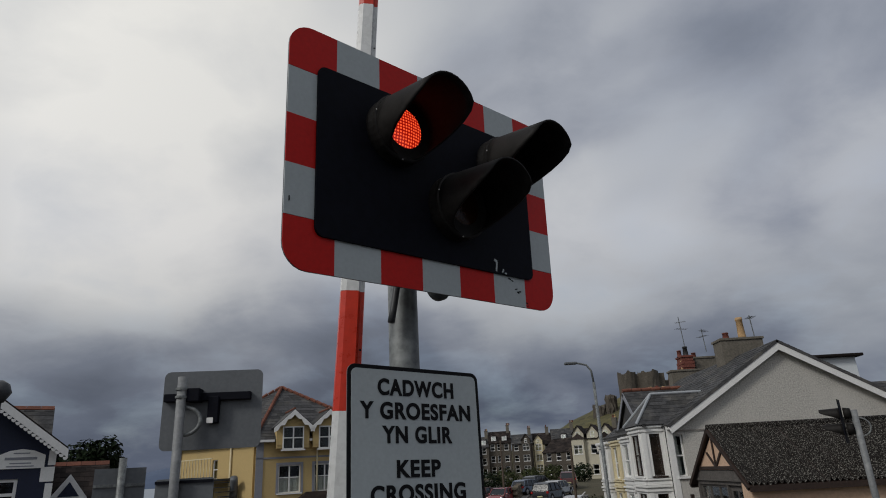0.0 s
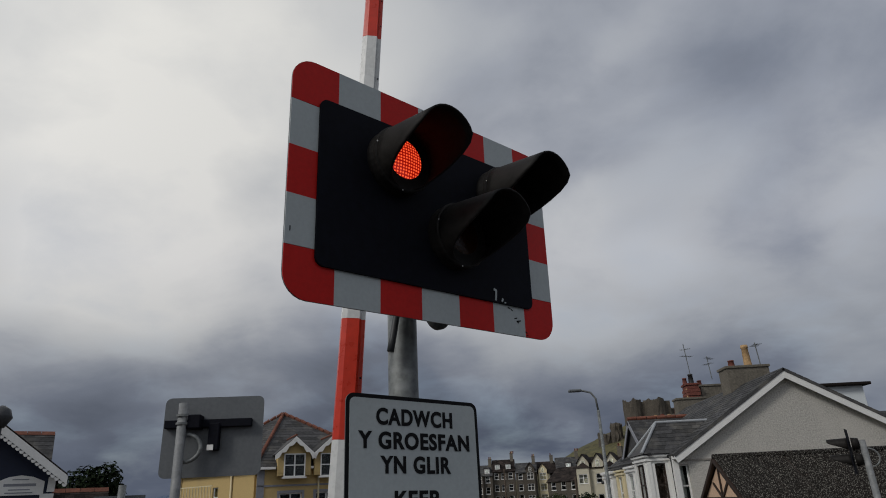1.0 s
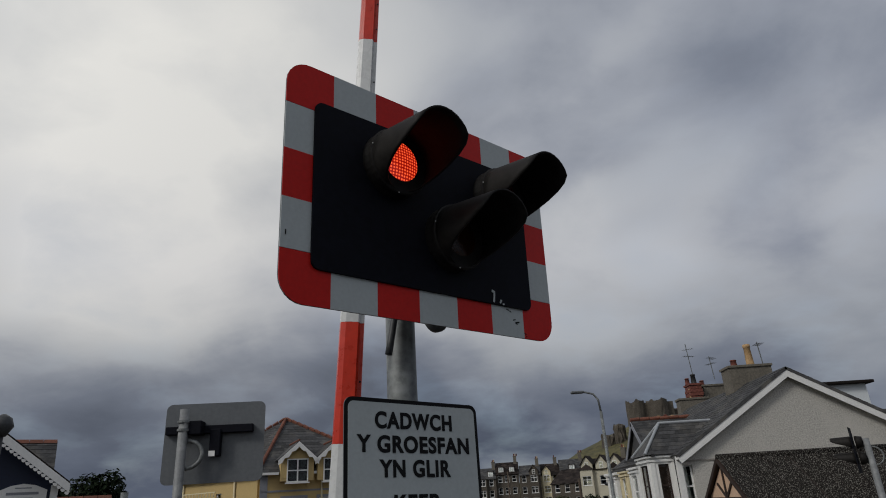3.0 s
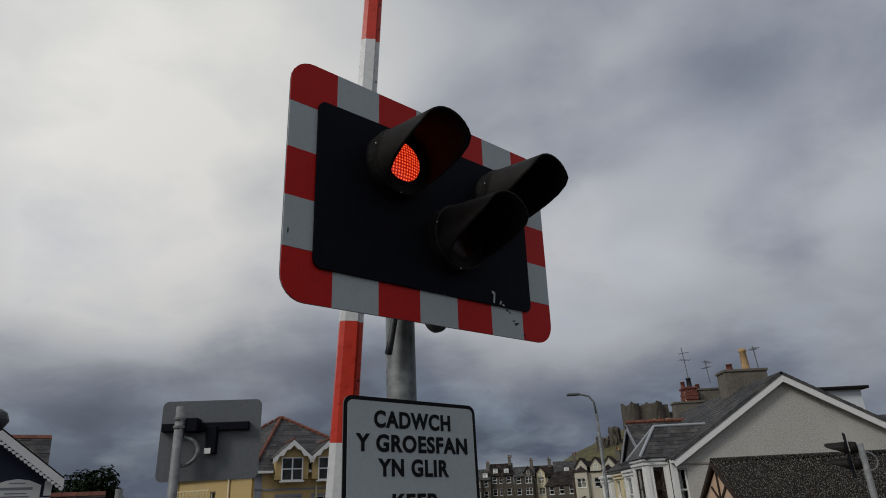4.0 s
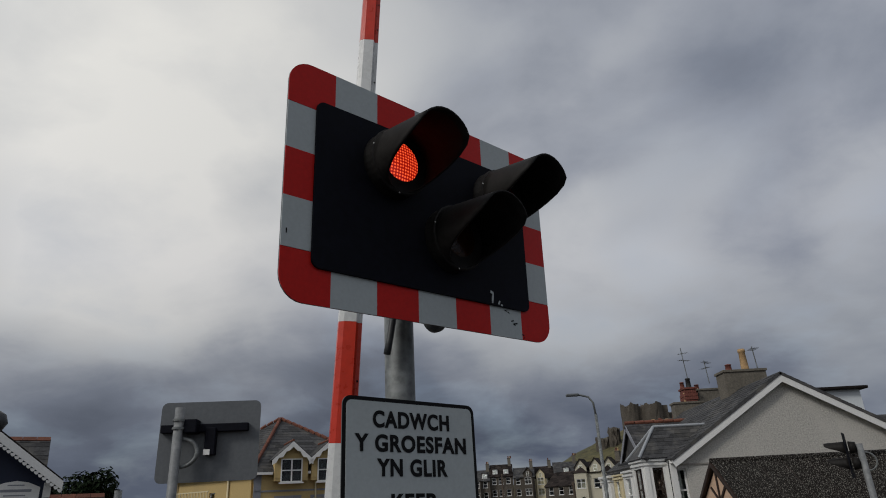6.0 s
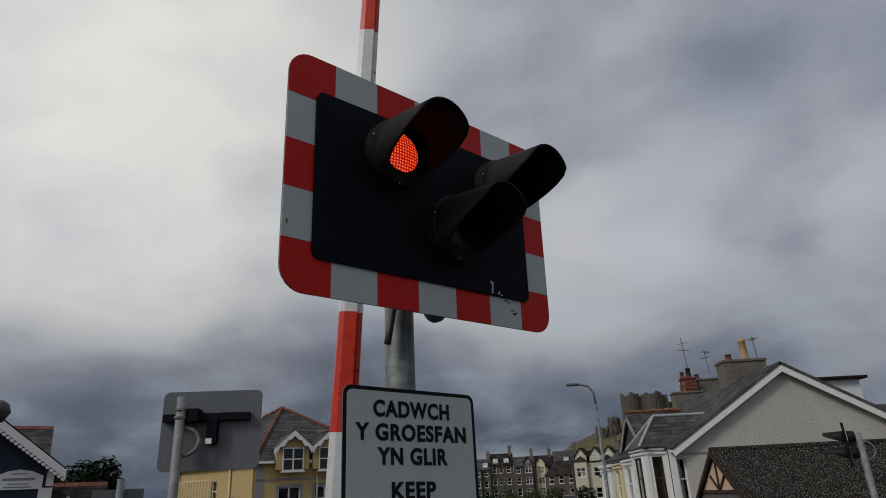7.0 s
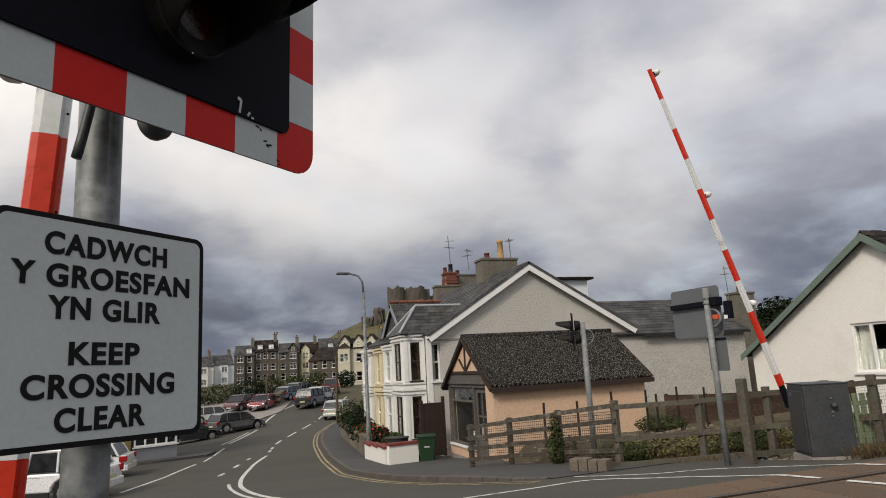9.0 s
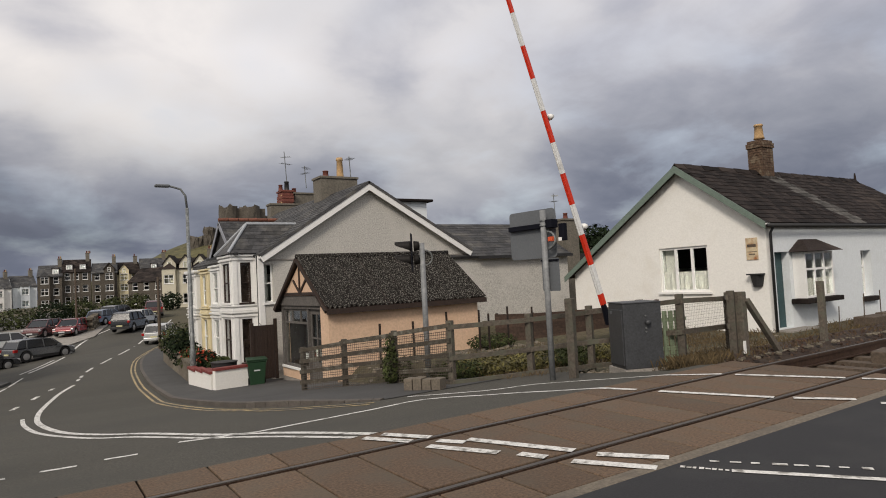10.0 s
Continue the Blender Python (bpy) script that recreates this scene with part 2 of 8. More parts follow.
SLATE_DARK = material("dark_brown_slate", (0.026, 0.020, 0.018), 0.85, 0, 0.4, 9, 0.7, 0.3, spec=0.15, second=(0.044, 0.034, 0.029), amount=0.4, per_piece=0.6)
SLATE_STAINED = material("lime_streaked_slate", (0.085, 0.080, 0.074), 0.85, 0, 0.4, 9, 2.0, 0.3, spec=0.15, second=(0.038, 0.031, 0.028), amount=0.4, per_piece=0.5)
LICHEN = material("lichened_corrugated_sheet", (0.014, 0.012, 0.011), 0.95, 0, 0.6, 70, 30, 0.6, second=(0.18, 0.174, 0.156), amount=0.25, sharp=0.80, spec=0.12)
RIDGE = material("red_ridge_tile", (0.17, 0.062, 0.038), 0.8, 0, 0.3, 15, 3, 0.2, per_piece=0.2)
BRICK = material("brown_chimney_brick", (0.115, 0.068, 0.042), 0.85, 0, 0.5, 12, 5, 0.4, second=(0.22, 0.17, 0.115), amount=0.4, per_piece=0.3)
RED_BRICK = material("dark_red_brick", (0.17, 0.055, 0.04), 0.85, 0, 0.35, 12, 3, 0.4)
STACK = material("cement_chimney", (0.15, 0.135, 0.11), 0.9, 0, 0.3, 14, 2, 0.3)
POT = material("buff_chimney_pot", (0.46, 0.30, 0.15), 0.8, 0, 0.25, 14, 4, 0.2)
LEAD = material("lead_flashing", (0.36, 0.38, 0.40), 0.6, 0.2, 0.15, 14, 3, 0.1)
BROWN_WOOD = material("dark_brown_stained_wood", (0.032, 0.019, 0.014), 0.6, 0, 0.35, 18, 4, 0.15)
RUST_WOOD = material("reddish_brown_fence_wood", (0.055, 0.034, 0.024), 0.9, 0, 0.4, 14, 3, 0.3, per_piece=0.3)
GREY_WOOD = material("bare_grey_wood", (0.105, 0.096, 0.088), 0.85, 0, 0.35, 20, 4, 0.3)
GREEN_TRIM = material("grey_green_bargeboard", (0.135, 0.18, 0.15), 0.6, 0, 0.15, 20, 3, 0.08)
GREEN_DOOR = material("dark_green_door_paint", (0.02, 0.06, 0.065), 0.45, 0, 0.2, 18, 2, 0.05)
GATE_GREEN = material("pale_green_fence_paint", (0.20, 0.25, 0.16), 0.75, 0, 0.2, 18, 2, 0.1, per_piece=0.15)
GLASS = glass_material("window_glass")
CURTAIN = material("net_curtain", (0.62, 0.60, 0.54), 0.9, 0, 0.15, 14, 5, 0.3)
BROWN_DRAPE = material("brown_drapes", (0.125, 0.080, 0.062), 0.9, 0, 0.4, 9, 2, 0.2)
# near-black that paints the shade of unlit rooms behind glass
ROOM_SHADE = material("unlit_room_shade", (0.03, 0.03, 0.032), 0.9, 0, 0.3, 3, 1, 0)
COPING = material("maroon_coping_paint", (0.19, 0.040, 0.035), 0.7, 0, 0.25, 18, 3, 0.15)
BIN_GREEN = material("dark_green_bin_plastic", (0.014, 0.045, 0.020), 0.5, 0, 0.15, 18, 2, 0.03)
STONE = material("brown_field_stone", (0.17, 0.145, 0.11), 0.9, 0, 0.35, 8, 2, 0.5, per_piece=0.3)
STONE_GREY = material("grey_brown_stonework", (0.095, 0.082, 0.066), 0.9, 0, 0.45, 5, 0.6, 0.5)
HILL = material("hill_grass", (0.095, 0.085, 0.035), 0.95, 0, 0.5, 0.4, 0.06, 0.4, second=(0.055, 0.06, 0.028), amount=0.5, sharp=0.1)
FAR_HILL = material("distant_blue_hill", (0.075, 0.105, 0.17), 1.0, 0, 0.12, 0.02, 0.004, 0)
SEA = material("grey_sea", (0.22, 0.26, 0.31), 0.35, 0, 0.1, 0.4, 0.01, 0.1)
TYRE = material("black_tyre", (0.012, 0.012, 0.013), 0.85, 0, 0.2, 30, 4, 0.1)
ALLOY = material("silver_alloy_rim", (0.45, 0.45, 0.46), 0.35, 0.7, 0.1, 20, 3, 0)
CAR_GLASS = material("dark_car_glass", (0.010, 0.012, 0.014), 0.16, 0, 0.1, 4, 1, 0, spec=0.8)
TAIL = material("red_tail_lamp", (0.35, 0.012, 0.012), 0.2, 0, 0.1, 20, 3, 0)
PLASTIC = material("charcoal_car_plastic", (0.022, 0.022, 0.023), 0.6, 0, 0.2, 20, 3, 0.05)
PLATE_PALE = material("pale_number_plate", (0.55, 0.52, 0.30), 0.5, 0, 0.1, 20, 3, 0)
RUST = material("rust_streaked_enamel", (0.55, 0.45, 0.30), 0.6, 0, 0.25, 12, 6, 0.1, second=(0.32, 0.13, 0.05), amount=0.4)
ORANGE = material("orange_plastic", (0.60, 0.09, 0.03), 0.45, 0, 0.1, 20, 3, 0)
LENS_RED_LIT = lit_lens("lit_red_lens", ((1.0, 0.11, 0.03), (0.20, 0.003, 0.001)), 1.7)
LENS_RED = material("unlit_red_lens", (0.09, 0.006, 0.006), 0.2, 0, 0.3, 60, 20, 0.2)
LENS_AMBER = material("unlit_amber_lens", (0.030, 0.008, 0.002), 0.2, 0, 0.3, 60, 20, 0.2)
LAMP_RED = material("red_lamp_glass", (0.62, 0.035, 0.025), 0.2, 0, 0.15, 40, 20, 0.1)


def car_paint(name, colour):
    m = material(name, colour, 0.28, 0.15, 0.05, 20, 2, 0)
    m.node_tree.nodes["Principled BSDF"].inputs["Coat Weight"].default_value = 0.6
    return m


CAR_WHITE = car_paint("white_car_paint", (0.72, 0.73, 0.73))
CAR_SILVER = car_paint("silver_car_paint", (0.42, 0.43, 0.43))
CAR_GREY = car_paint("grey_car_paint", (0.075, 0.08, 0.085))
CAR_BLACK = car_paint("black_car_paint", (0.016, 0.017, 0.019))
CAR_RED = car_paint("red_car_paint", (0.22, 0.022, 0.025))
CAR_MAROON = car_paint("maroon_car_paint", (0.10, 0.035, 0.035))
CAR_BLUE = car_paint("blue_grey_car_paint", (0.11, 0.14, 0.19))


# ---- building helpers ----
def part(name, bm, mat, parent=None, label="", smooth=False, matrix=None):
    me = bpy.data.meshes.new(name)
    bmesh.ops.recalc_face_normals(bm, faces=bm.faces[:])
    bm.to_mesh(me)
    bm.free()
    me.materials.append(mat)
    if smooth:
        for p in me.polygons:
            p.use_smooth = True
    ob = new(name, me)
    if parent is not None:
        ob.parent = parent
    if matrix is not None:
        ob.matrix_basis = matrix
    return tagged(ob, label)


def thing(name, m, label, category, group="", kind=""):
    ob = new(name)
    ob.matrix_basis = m
    return tagged(ob, label, category, group, kind)


def structure(ob, label=""):
    return tagged(ob, label, "", "", "structure")


def box(bm, x0, x1, y0, y1, z0, z1, m=None, bevel=0.0):
    g = bmesh.ops.create_cube(bm, size=1)["verts"]
    for v in g:
        v.co = Vector((x0 + (v.co.x + 0.5) * (x1 - x0), y0 + (v.co.y + 0.5) * (y1 - y0), z0 + (v.co.z + 0.5) * (z1 - z0)))
    if bevel:
        edges = list({e for v in g for e in v.link_edges})
        r = bmesh.ops.bevel(bm, geom=edges, offset=bevel, segments=2, affect="EDGES", profile=0.5)
        g = list({v for f in r["faces"] for v in f.verts} | {v for v in g if v.is_valid})
    if m is not None:
        for v in g:
            v.co = m @ v.co
    return bm


def boxed(*a, **k):
    return box(bmesh.new(), *a, **k)


def tube(bm, pts, radii, n=12, cap=True):
    """A tube along points, with a radius for each."""
    pts = [Vector(p) for p in pts]
    if isinstance(radii, (int, float)):
        radii = [radii] * len(pts)
    rings = []
    side = None
    for i, p in enumerate(pts):
        d = (pts[min(i + 1, len(pts) - 1)] - pts[max(i - 1, 0)]).normalized()
        if side is None or abs(side.dot(d)) > 0.95:
            side = d.orthogonal().normalized()
        side = (side - d * side.dot(d)).normalized()
        other = d.cross(side)
        rings.append([bm.verts.new(p + (side * math.cos(2 * math.pi * k / n) + other * math.sin(2 * math.pi * k / n)) * radii[i]) for k in range(n)])
    for a, b in zip(rings, rings[1:]):
        for k in range(n):
            bm.faces.new((a[k], a[(k + 1) % n], b[(k + 1) % n], b[k]))
    if cap:
        bm.faces.new(rings[0][::-1])
        bm.faces.new(rings[-1])
    return bm


def tubed(pts, radii, n=12):
    return tube(bmesh.new(), pts, radii, n)


def prism(bm, outline, y0, y1, m=None):
    """An outline of (x, z) carried from y0 to y1."""
    a = [bm.verts.new((x, y0, z)) for x, z in outline]
    b = [bm.verts.new((x, y1, z)) for x, z in outline]
    bm.faces.new(a)
    bm.faces.new(b[::-1])
    k = len(a)
    for i in range(k):
        bm.faces.new((a[i], b[i], b[(i + 1) % k], a[(i + 1) % k]))
    if m is not None:
        for v in a + b:
            v.co = m @ v.co
    return bm


def prismed(outline, y0, y1, m=None):
    return prism(bmesh.new(), outline, y0, y1, m)


def rounded(w, h, r, n=6, x=0.0, z=0.0):
    """The outline of a rectangle with round corners, from its lower left corner."""
    out = []
    for cx, cz, a in ((w - r, r, -90), (w - r, h - r, 0), (r, h - r, 90), (r, r, 180)):
        for k in range(n + 1):
            t = radians(a + 90 * k / n)
            out.append((x + cx + r * math.cos(t), z + cz + r * math.sin(t)))
    return out


def slab(bm, a, b, c, d, t):
    """A plate with the corners a, b, c, d and the thickness t, downward from them."""
    a, b, c, d = (Vector(p) for p in (a, b, c, d))
    n = (b - a).cross(d - a).normalized() * t
    if n.z > 0:
        n = -n
    top = [bm.verts.new(p) for p in (a, b, c, d)]
    low = [bm.verts.new(p + n) for p in (a, b, c, d)]
    bm.faces.new(top)
    bm.faces.new(low[::-1])
    for i in range(4):
        bm.faces.new((top[i], low[i], low[(i + 1) % 4], top[(i + 1) % 4]))
    return bm


def wall_panel(bm, m, w, h, holes=(), th=0.25, x0=0.0, z0=0.0):
    """A wall in local x and z, outside at y = 0, with openings (x0, x1, z0, z1) cut through it."""
    xs = sorted({round(v, 4) for v in (x0, w, *(v for o in holes for v in o[:2]))})
    zs = sorted({round(v, 4) for v in (z0, h, *(v for o in holes for v in o[2:]))})
    cache = {}

    def vert(x, y, z):
        k = (round(x, 4), y, round(z, 4))
        if k not in cache:
            cache[k] = bm.verts.new(m @ Vector((x, y, z)))
        return cache[k]

    def hole(i, j):
        if not (0 <= i < len(xs) - 1 and 0 <= j < len(zs) - 1):
            return True
        cx, cz = (xs[i] + xs[i + 1]) / 2, (zs[j] + zs[j + 1]) / 2
        return any(o[0] < cx < o[1] and o[2] < cz < o[3] for o in holes)

    for i in range(len(xs) - 1):
        for j in range(len(zs) - 1):
            if hole(i, j):
                continue
            a, b, c, d = xs[i], xs[i + 1], zs[j], zs[j + 1]
            bm.faces.new((vert(a, 0, c), vert(b, 0, c), vert(b, 0, d), vert(a, 0, d)))
            bm.faces.new((vert(a, th, d), vert(b, th, d), vert(b, th, c), vert(a, th, c)))
            for (di, dj, p, q) in ((-1, 0, (a, c), (a, d)), (1, 0, (b, c), (b, d)), (0, -1, (a, c), (b, c)), (0, 1, (a, d), (b, d))):
                if hole(i + di, j + dj):
                    bm.faces.new((vert(p[0], 0, p[1]), vert(q[0], 0, q[1]), vert(q[0], th, q[1]), vert(p[0], th, p[1])))
    return bm


def window(parent, m, x, z, w, h, cols=2, bars=(0.5,), mat=None, depth=0.10, sill=None, curtain=0.0, bar=0.05, name="window"):
    """A window in a wall panel's opening: frame, panes, sill, and a net curtain over the lower share of it. It sits depth behind the wall's face."""
    mat = mat or UPVC
    y0, y1 = depth, depth + 0.06
    xs = [0] + [w * k / cols for k in range(1, cols)] + [w]
    zs = [0] + [h * q for q in bars] + [h]
    gaps = []
    for i in range(cols):
        for j in range(len(zs) - 1):
            l = xs[i] + (bar if i == 0 else bar * 0.6)
            r = xs[i + 1] - (bar if i == cols - 1 else bar * 0.6)
            lo = zs[j] + (bar if j == 0 else bar * 0.5)
            hi = zs[j + 1] - (bar if j == len(zs) - 2 else bar * 0.5)
            gaps.append((l, r, lo, hi))
    f = wall_panel(bmesh.new(), Matrix.Translation((x, y0, z)), w, h, gaps, 0.06)
    ob = part(name, f, mat, parent, matrix=m)
    p = part("pane", boxed(x + bar * 0.5, x + w - bar * 0.5, y0 + 0.025, y0 + 0.031, z + bar * 0.5, z + h - bar * 0.5), GLASS, ob)
    p.visible_shadow = False
    if sill:
        part("sill", boxed(x - 0.08, x + w + 0.08, -0.07, depth, z - 0.07, z - 0.003), sill, ob)
    if curtain:
        c = bmesh.new()
        n = max(8, int(w / 0.05))
        prev = None
        for i in range(n + 1):
            yy = y1 + 0.06 + 0.012 * math.sin(i * 1.9) + 0.008 * math.sin(i * 0.7)
            col = [c.verts.new((x + w * i / n, yy, z + 0.02)), c.verts.new((x + w * i / n, yy, z + h * curtain))]
            if prev:
                c.faces.new((prev[0], col[0], col[1], prev[1]))
            prev = col
        part("curtain", c, CURTAIN, ob, "pale net curtain")
    return ob


def slates(bm, a, b, c, d, row=0.22, wide=0.3, t=0.012, seed=1, skip=None):
    """Overlapping slates on a roof plane: a, b along the eave, d above a and c above b."""
    a, b, c, d = (Vector(p) for p in (a, b, c, d))
    rnd = random.Random(seed)
    rows = max(1, int((d - a).length / row))
    nrm = (b - a).cross(d - a).normalized()
    if nrm.z < 0:
        nrm = -nrm
    out = []
    for j in range(rows):
        l, r = a.lerp(d, j / rows), b.lerp(c, j / rows)
        l2, r2 = a.lerp(d, min(1, (j + 1.25) / rows)), b.lerp(c, min(1, (j + 1.25) / rows))
        n = max(1, int((r - l).length / wide))
        off = 0.5 * (j % 2)
        for i in range(n + 1):
            u0, u1 = max(0, (i - off) / n), min(1, (i + 1 - off) / n)
            if u1 - u0 < 0.1 / n:
                continue
            g = 0.004 / max(0.1, (r - l).length)
            lift = nrm * (t + rnd.uniform(0, 0.006))
            q = [l.lerp(r, u0 + g) + lift, l.lerp(r, u1 - g) + lift, l2.lerp(r2, u1 - g) + nrm * 0.003, l2.lerp(r2, u0 + g) + nrm * 0.003]
            v = [bm.verts.new(p) for p in q]
            low = [bm.verts.new(p - nrm * t) for p in q[:2]]
            bm.faces.new(v)
            bm.faces.new((low[0], low[1], v[1], v[0]))
            bm.faces.new((low[0], v[0], v[3]))
            bm.faces.new((v[1], low[1], v[2]))
    return bm


def leaves(bm, centre, size, count, leaf=0.06, seed=0, hang=0.3):
    """A loose clump of small folded leaves, denser at the rim, with gaps."""
    rnd = random.Random(seed)
    for _ in range(count):
        v = Vector((rnd.gauss(0, 1), rnd.gauss(0, 1), rnd.gauss(0, 1))).normalized() * rnd.uniform(0.35, 1.0) ** 0.6
        p = Vector(centre) + Vector((v.x * size[0], v.y * size[1], v.z * size[2]))
        n = (v + Vector((rnd.uniform(-0.7, 0.7), rnd.uniform(-0.7, 0.7), rnd.uniform(-hang, 0.9)))).normalized()
        s = n.orthogonal().normalized()
        s.rotate(Matrix.Rotation(rnd.uniform(0, 6.3), 3, n))
        o = n.cross(s)
        l = leaf * rnd.uniform(0.6, 1.4)
        q = [bm.verts.new(p - s * l), bm.verts.new(p + o * l * 0.45 + n * l * 0.15), bm.verts.new(p + s * l), bm.verts.new(p - o * l * 0.45 + n * l * 0.15)]
        bm.faces.new(q)
    return bm


def text_mesh(body, size, offset=0.0, squeeze=1.0, align="CENTER"):
    """Lettering in the built-in font as a thin mesh in x and z."""
    cu = bpy.data.curves.new("lettering", "FONT")
    cu.body, cu.size, cu.offset, cu.extrude = body, size, offset, 0.001
    cu.align_x = align
    cu.space_character = 1.12
    ob = new("lettering", cu)
    me = bpy.data.meshes.new_from_object(ob.evaluated_get(bpy.context.evaluated_depsgraph_get()))
    bpy.data.objects.remove(ob)
    bpy.data.curves.remove(cu)
    for v in me.vertices:
        v.co = Vector((v.co.x * squeeze, -v.co.z, v.co.y))
    bm = bmesh.new()
    bm.from_mesh(me)
    bpy.data.meshes.remove(me)
    return bm


def smooth_step(a, b, t):
    t = min(1.0, max(0.0, (t - a) / (b - a)))
    return t * t * (3 - 2 * t)


FALL_Y = (6.2, 8, 10.3, 14, 20, 26, 35, 55, 65, 80, 110, 150, 220, 400)
FALL_Z = (0, -0.22, -0.45, -0.85, -1.5, -1.85, -2.1, -2.3, -1.6, -0.7, -0.5, 0, 1, 2)


def gz(x, y):
    """The ground's height: level at the railway, falling to the lower street, rising beyond it, and down to the sea."""
    p = float(np.interp(y, FALL_Y, FALL_Z))
    p -= max(0, min(8 - x, 14)) * 0.065 * smooth_step(26, 52, y)
    p += (-0.3 - p) * smooth_step(13.5, 17.5, x) * smooth_step(6.2, 9, y) * (1 - smooth_step(30, 45, y))
    if x < -8:
        p += (-9.5 - p) * smooth_step(50, 110, y) * smooth_step(8, 26, -x)
    p += (-0.4 - p) * smooth_step(28, 45, x) * smooth_step(20, 40, y) * (1 - smooth_step(120, 180, y))
    return p


def sheet(bm, xs, ys, lift=0.0, keep=None):
    grid = {}
    for i, x in enumerate(xs):
        for j, y in enumerate(ys):
            grid[i, j] = bm.verts.new((x, y, gz(x, y) + lift))
    for i in range(len(xs) - 1):
        for j in range(len(ys) - 1):
            if keep is None or keep((xs[i] + xs[i + 1]) / 2, (ys[j] + ys[j + 1]) / 2):
                bm.faces.new((grid[i, j], grid[i + 1, j], grid[i + 1, j + 1], grid[i, j + 1]))
    for v in [v for v in bm.verts if not v.link_faces]:
        bm.verts.remove(v)
    return bm


def densify(pts, step):
    out = []
    for p, q in zip(pts, pts[1:]):
        n = max(1, int(math.dist(p, q) / step))
        out += [(p[0] + (q[0] - p[0]) * k / n, p[1] + (q[1] - p[1]) * k / n) for k in range(n)]
    return out + [pts[-1]]


def curve_through(pts, n=6):
    """A smooth line through points in plan."""
    p = [Vector((*q, 0)) for q in pts]
    out = []
    for i in range(len(p) - 1):
        a, b, c, d = p[max(0, i - 1)], p[i], p[i + 1], p[min(len(p) - 1, i + 2)]
        for k in range(n):
            t = k / n
            v = 0.5 * (2 * b + (c - a) * t + (2 * a - 5 * b + 4 * c - d) * t * t + (3 * b - a - 3 * c + d) * t ** 3)
            out.append((v.x, v.y))
    return out + [tuple(pts[-1])]


def stripe(bm, pts, width, lift=0.006, z=None):
    """A painted line on the ground along points."""
    prev = None
    for i, (x, y) in enumerate(pts):
        a, b = pts[max(0, i - 1)], pts[min(len(pts) - 1, i + 1)]
        d = Vector((b[0] - a[0], b[1] - a[1])).normalized()
        n = Vector((-d.y, d.x)) * width / 2
        cur = []
        for s in (1, -1):
            px, py = x + n.x * s, y + n.y * s
            cur.append(bm.verts.new((px, py, (gz(px, py) if z is None else z) + lift)))
        if prev:
            bm.faces.new((prev[0], prev[1], cur[1], cur[0]))
        prev = cur
    return bm


# ---- ground, road, railway ----
def steps(a, b, s):
    n = max(1, int(round((b - a) / s)))
    return [a + (b - a) * k / n for k in range(n + 1)]


gx = [-3000, -1200, -500, -200, -100, -60, -40] + steps(-30, 45, 2.5) + [60, 90, 140, 220, 500, 1200, 3000]
gy = [-600, -200, -80, -40, -20] + steps(-10, 3, 1.6) + steps(3.34, 6.2, 0.715)[1:] + steps(7, 30, 1.0) + steps(33, 120, 3) + [140, 170, 220, 300, 420]
structure(part("ground", sheet(bmesh.new(), gx, gy, -0.06, lambda x, y: not (10 < x < 45 and 3 < y < 7)), EARTH), "rough grass and earth that falls from the railway")


def bank(x, y):
    """The raised earth of the fenced garden, above the ground."""
    edge = float(np.interp(y, (10.32, 11.96, 13.25, 14.0, 16.9), (7.53, 7.18, 6.75, 7.3, 7.85)))
    return 0.50 * smooth_step(0.1, 1.0, x - edge) * smooth_step(11.7, 12.9, y) * (1 - smooth_step(12.6, 14.0, x))


bm = bmesh.new()
rows = []
for i in range(53):
    for j in range(41):
        x, y = 6.7 + i * 0.145, 11.05 + j * 0.147
        h = bank(x, y)
        rows.append(bm.verts.new((x, y, gz(x, y) - 0.12 + h * 1.12 + min(h, 0.3) * 0.35 * noise.noise((x * 2.1, y * 2.1, 4.0)))))
for i in range(52):
    for j in range(40):
        bm.faces.new((rows[i * 41 + j], rows[(i + 1) * 41 + j], rows[(i + 1) * 41 + j + 1], rows[i * 41 + j + 1]))
structure(part("garden_bank", bm, EARTH), "rough raised earth of the fenced garden beside the shop")
structure(part("road_near", sheet(bmesh.new(), steps(-30, 16, 2), steps(-14, 3.41, 1.5), 0.0), TARMAC), "fresh dark tarmac on the near side of the crossing")
structure(part("road_far", sheet(bmesh.new(), steps(-26, 5, 1) + steps(5.5, 10, 0.75), [6.25, 6.3] + steps(6.6, 30, 0.6) + steps(32, 128, 2.0), 0.0,
                                 lambda x, y: y > 8.8 and x < 14 or x < 10.2 and y < 6.6 or x < 9.2 and y < 8.9), ASPHALT), "worn asphalt street that bends away downhill")

# sea and the far shore
bm = bmesh.new()
for k, (x, y) in enumerate(((-4900, 150), (-12, 150), (-12, 4950), (-4900, 4950))):
    bm.verts.new((x, y, -8.3))
bm.faces.new(bm.verts[:])
structure(part("water", bm, SEA), "grey sea beyond the town")
bm = bmesh.new()
prev = None
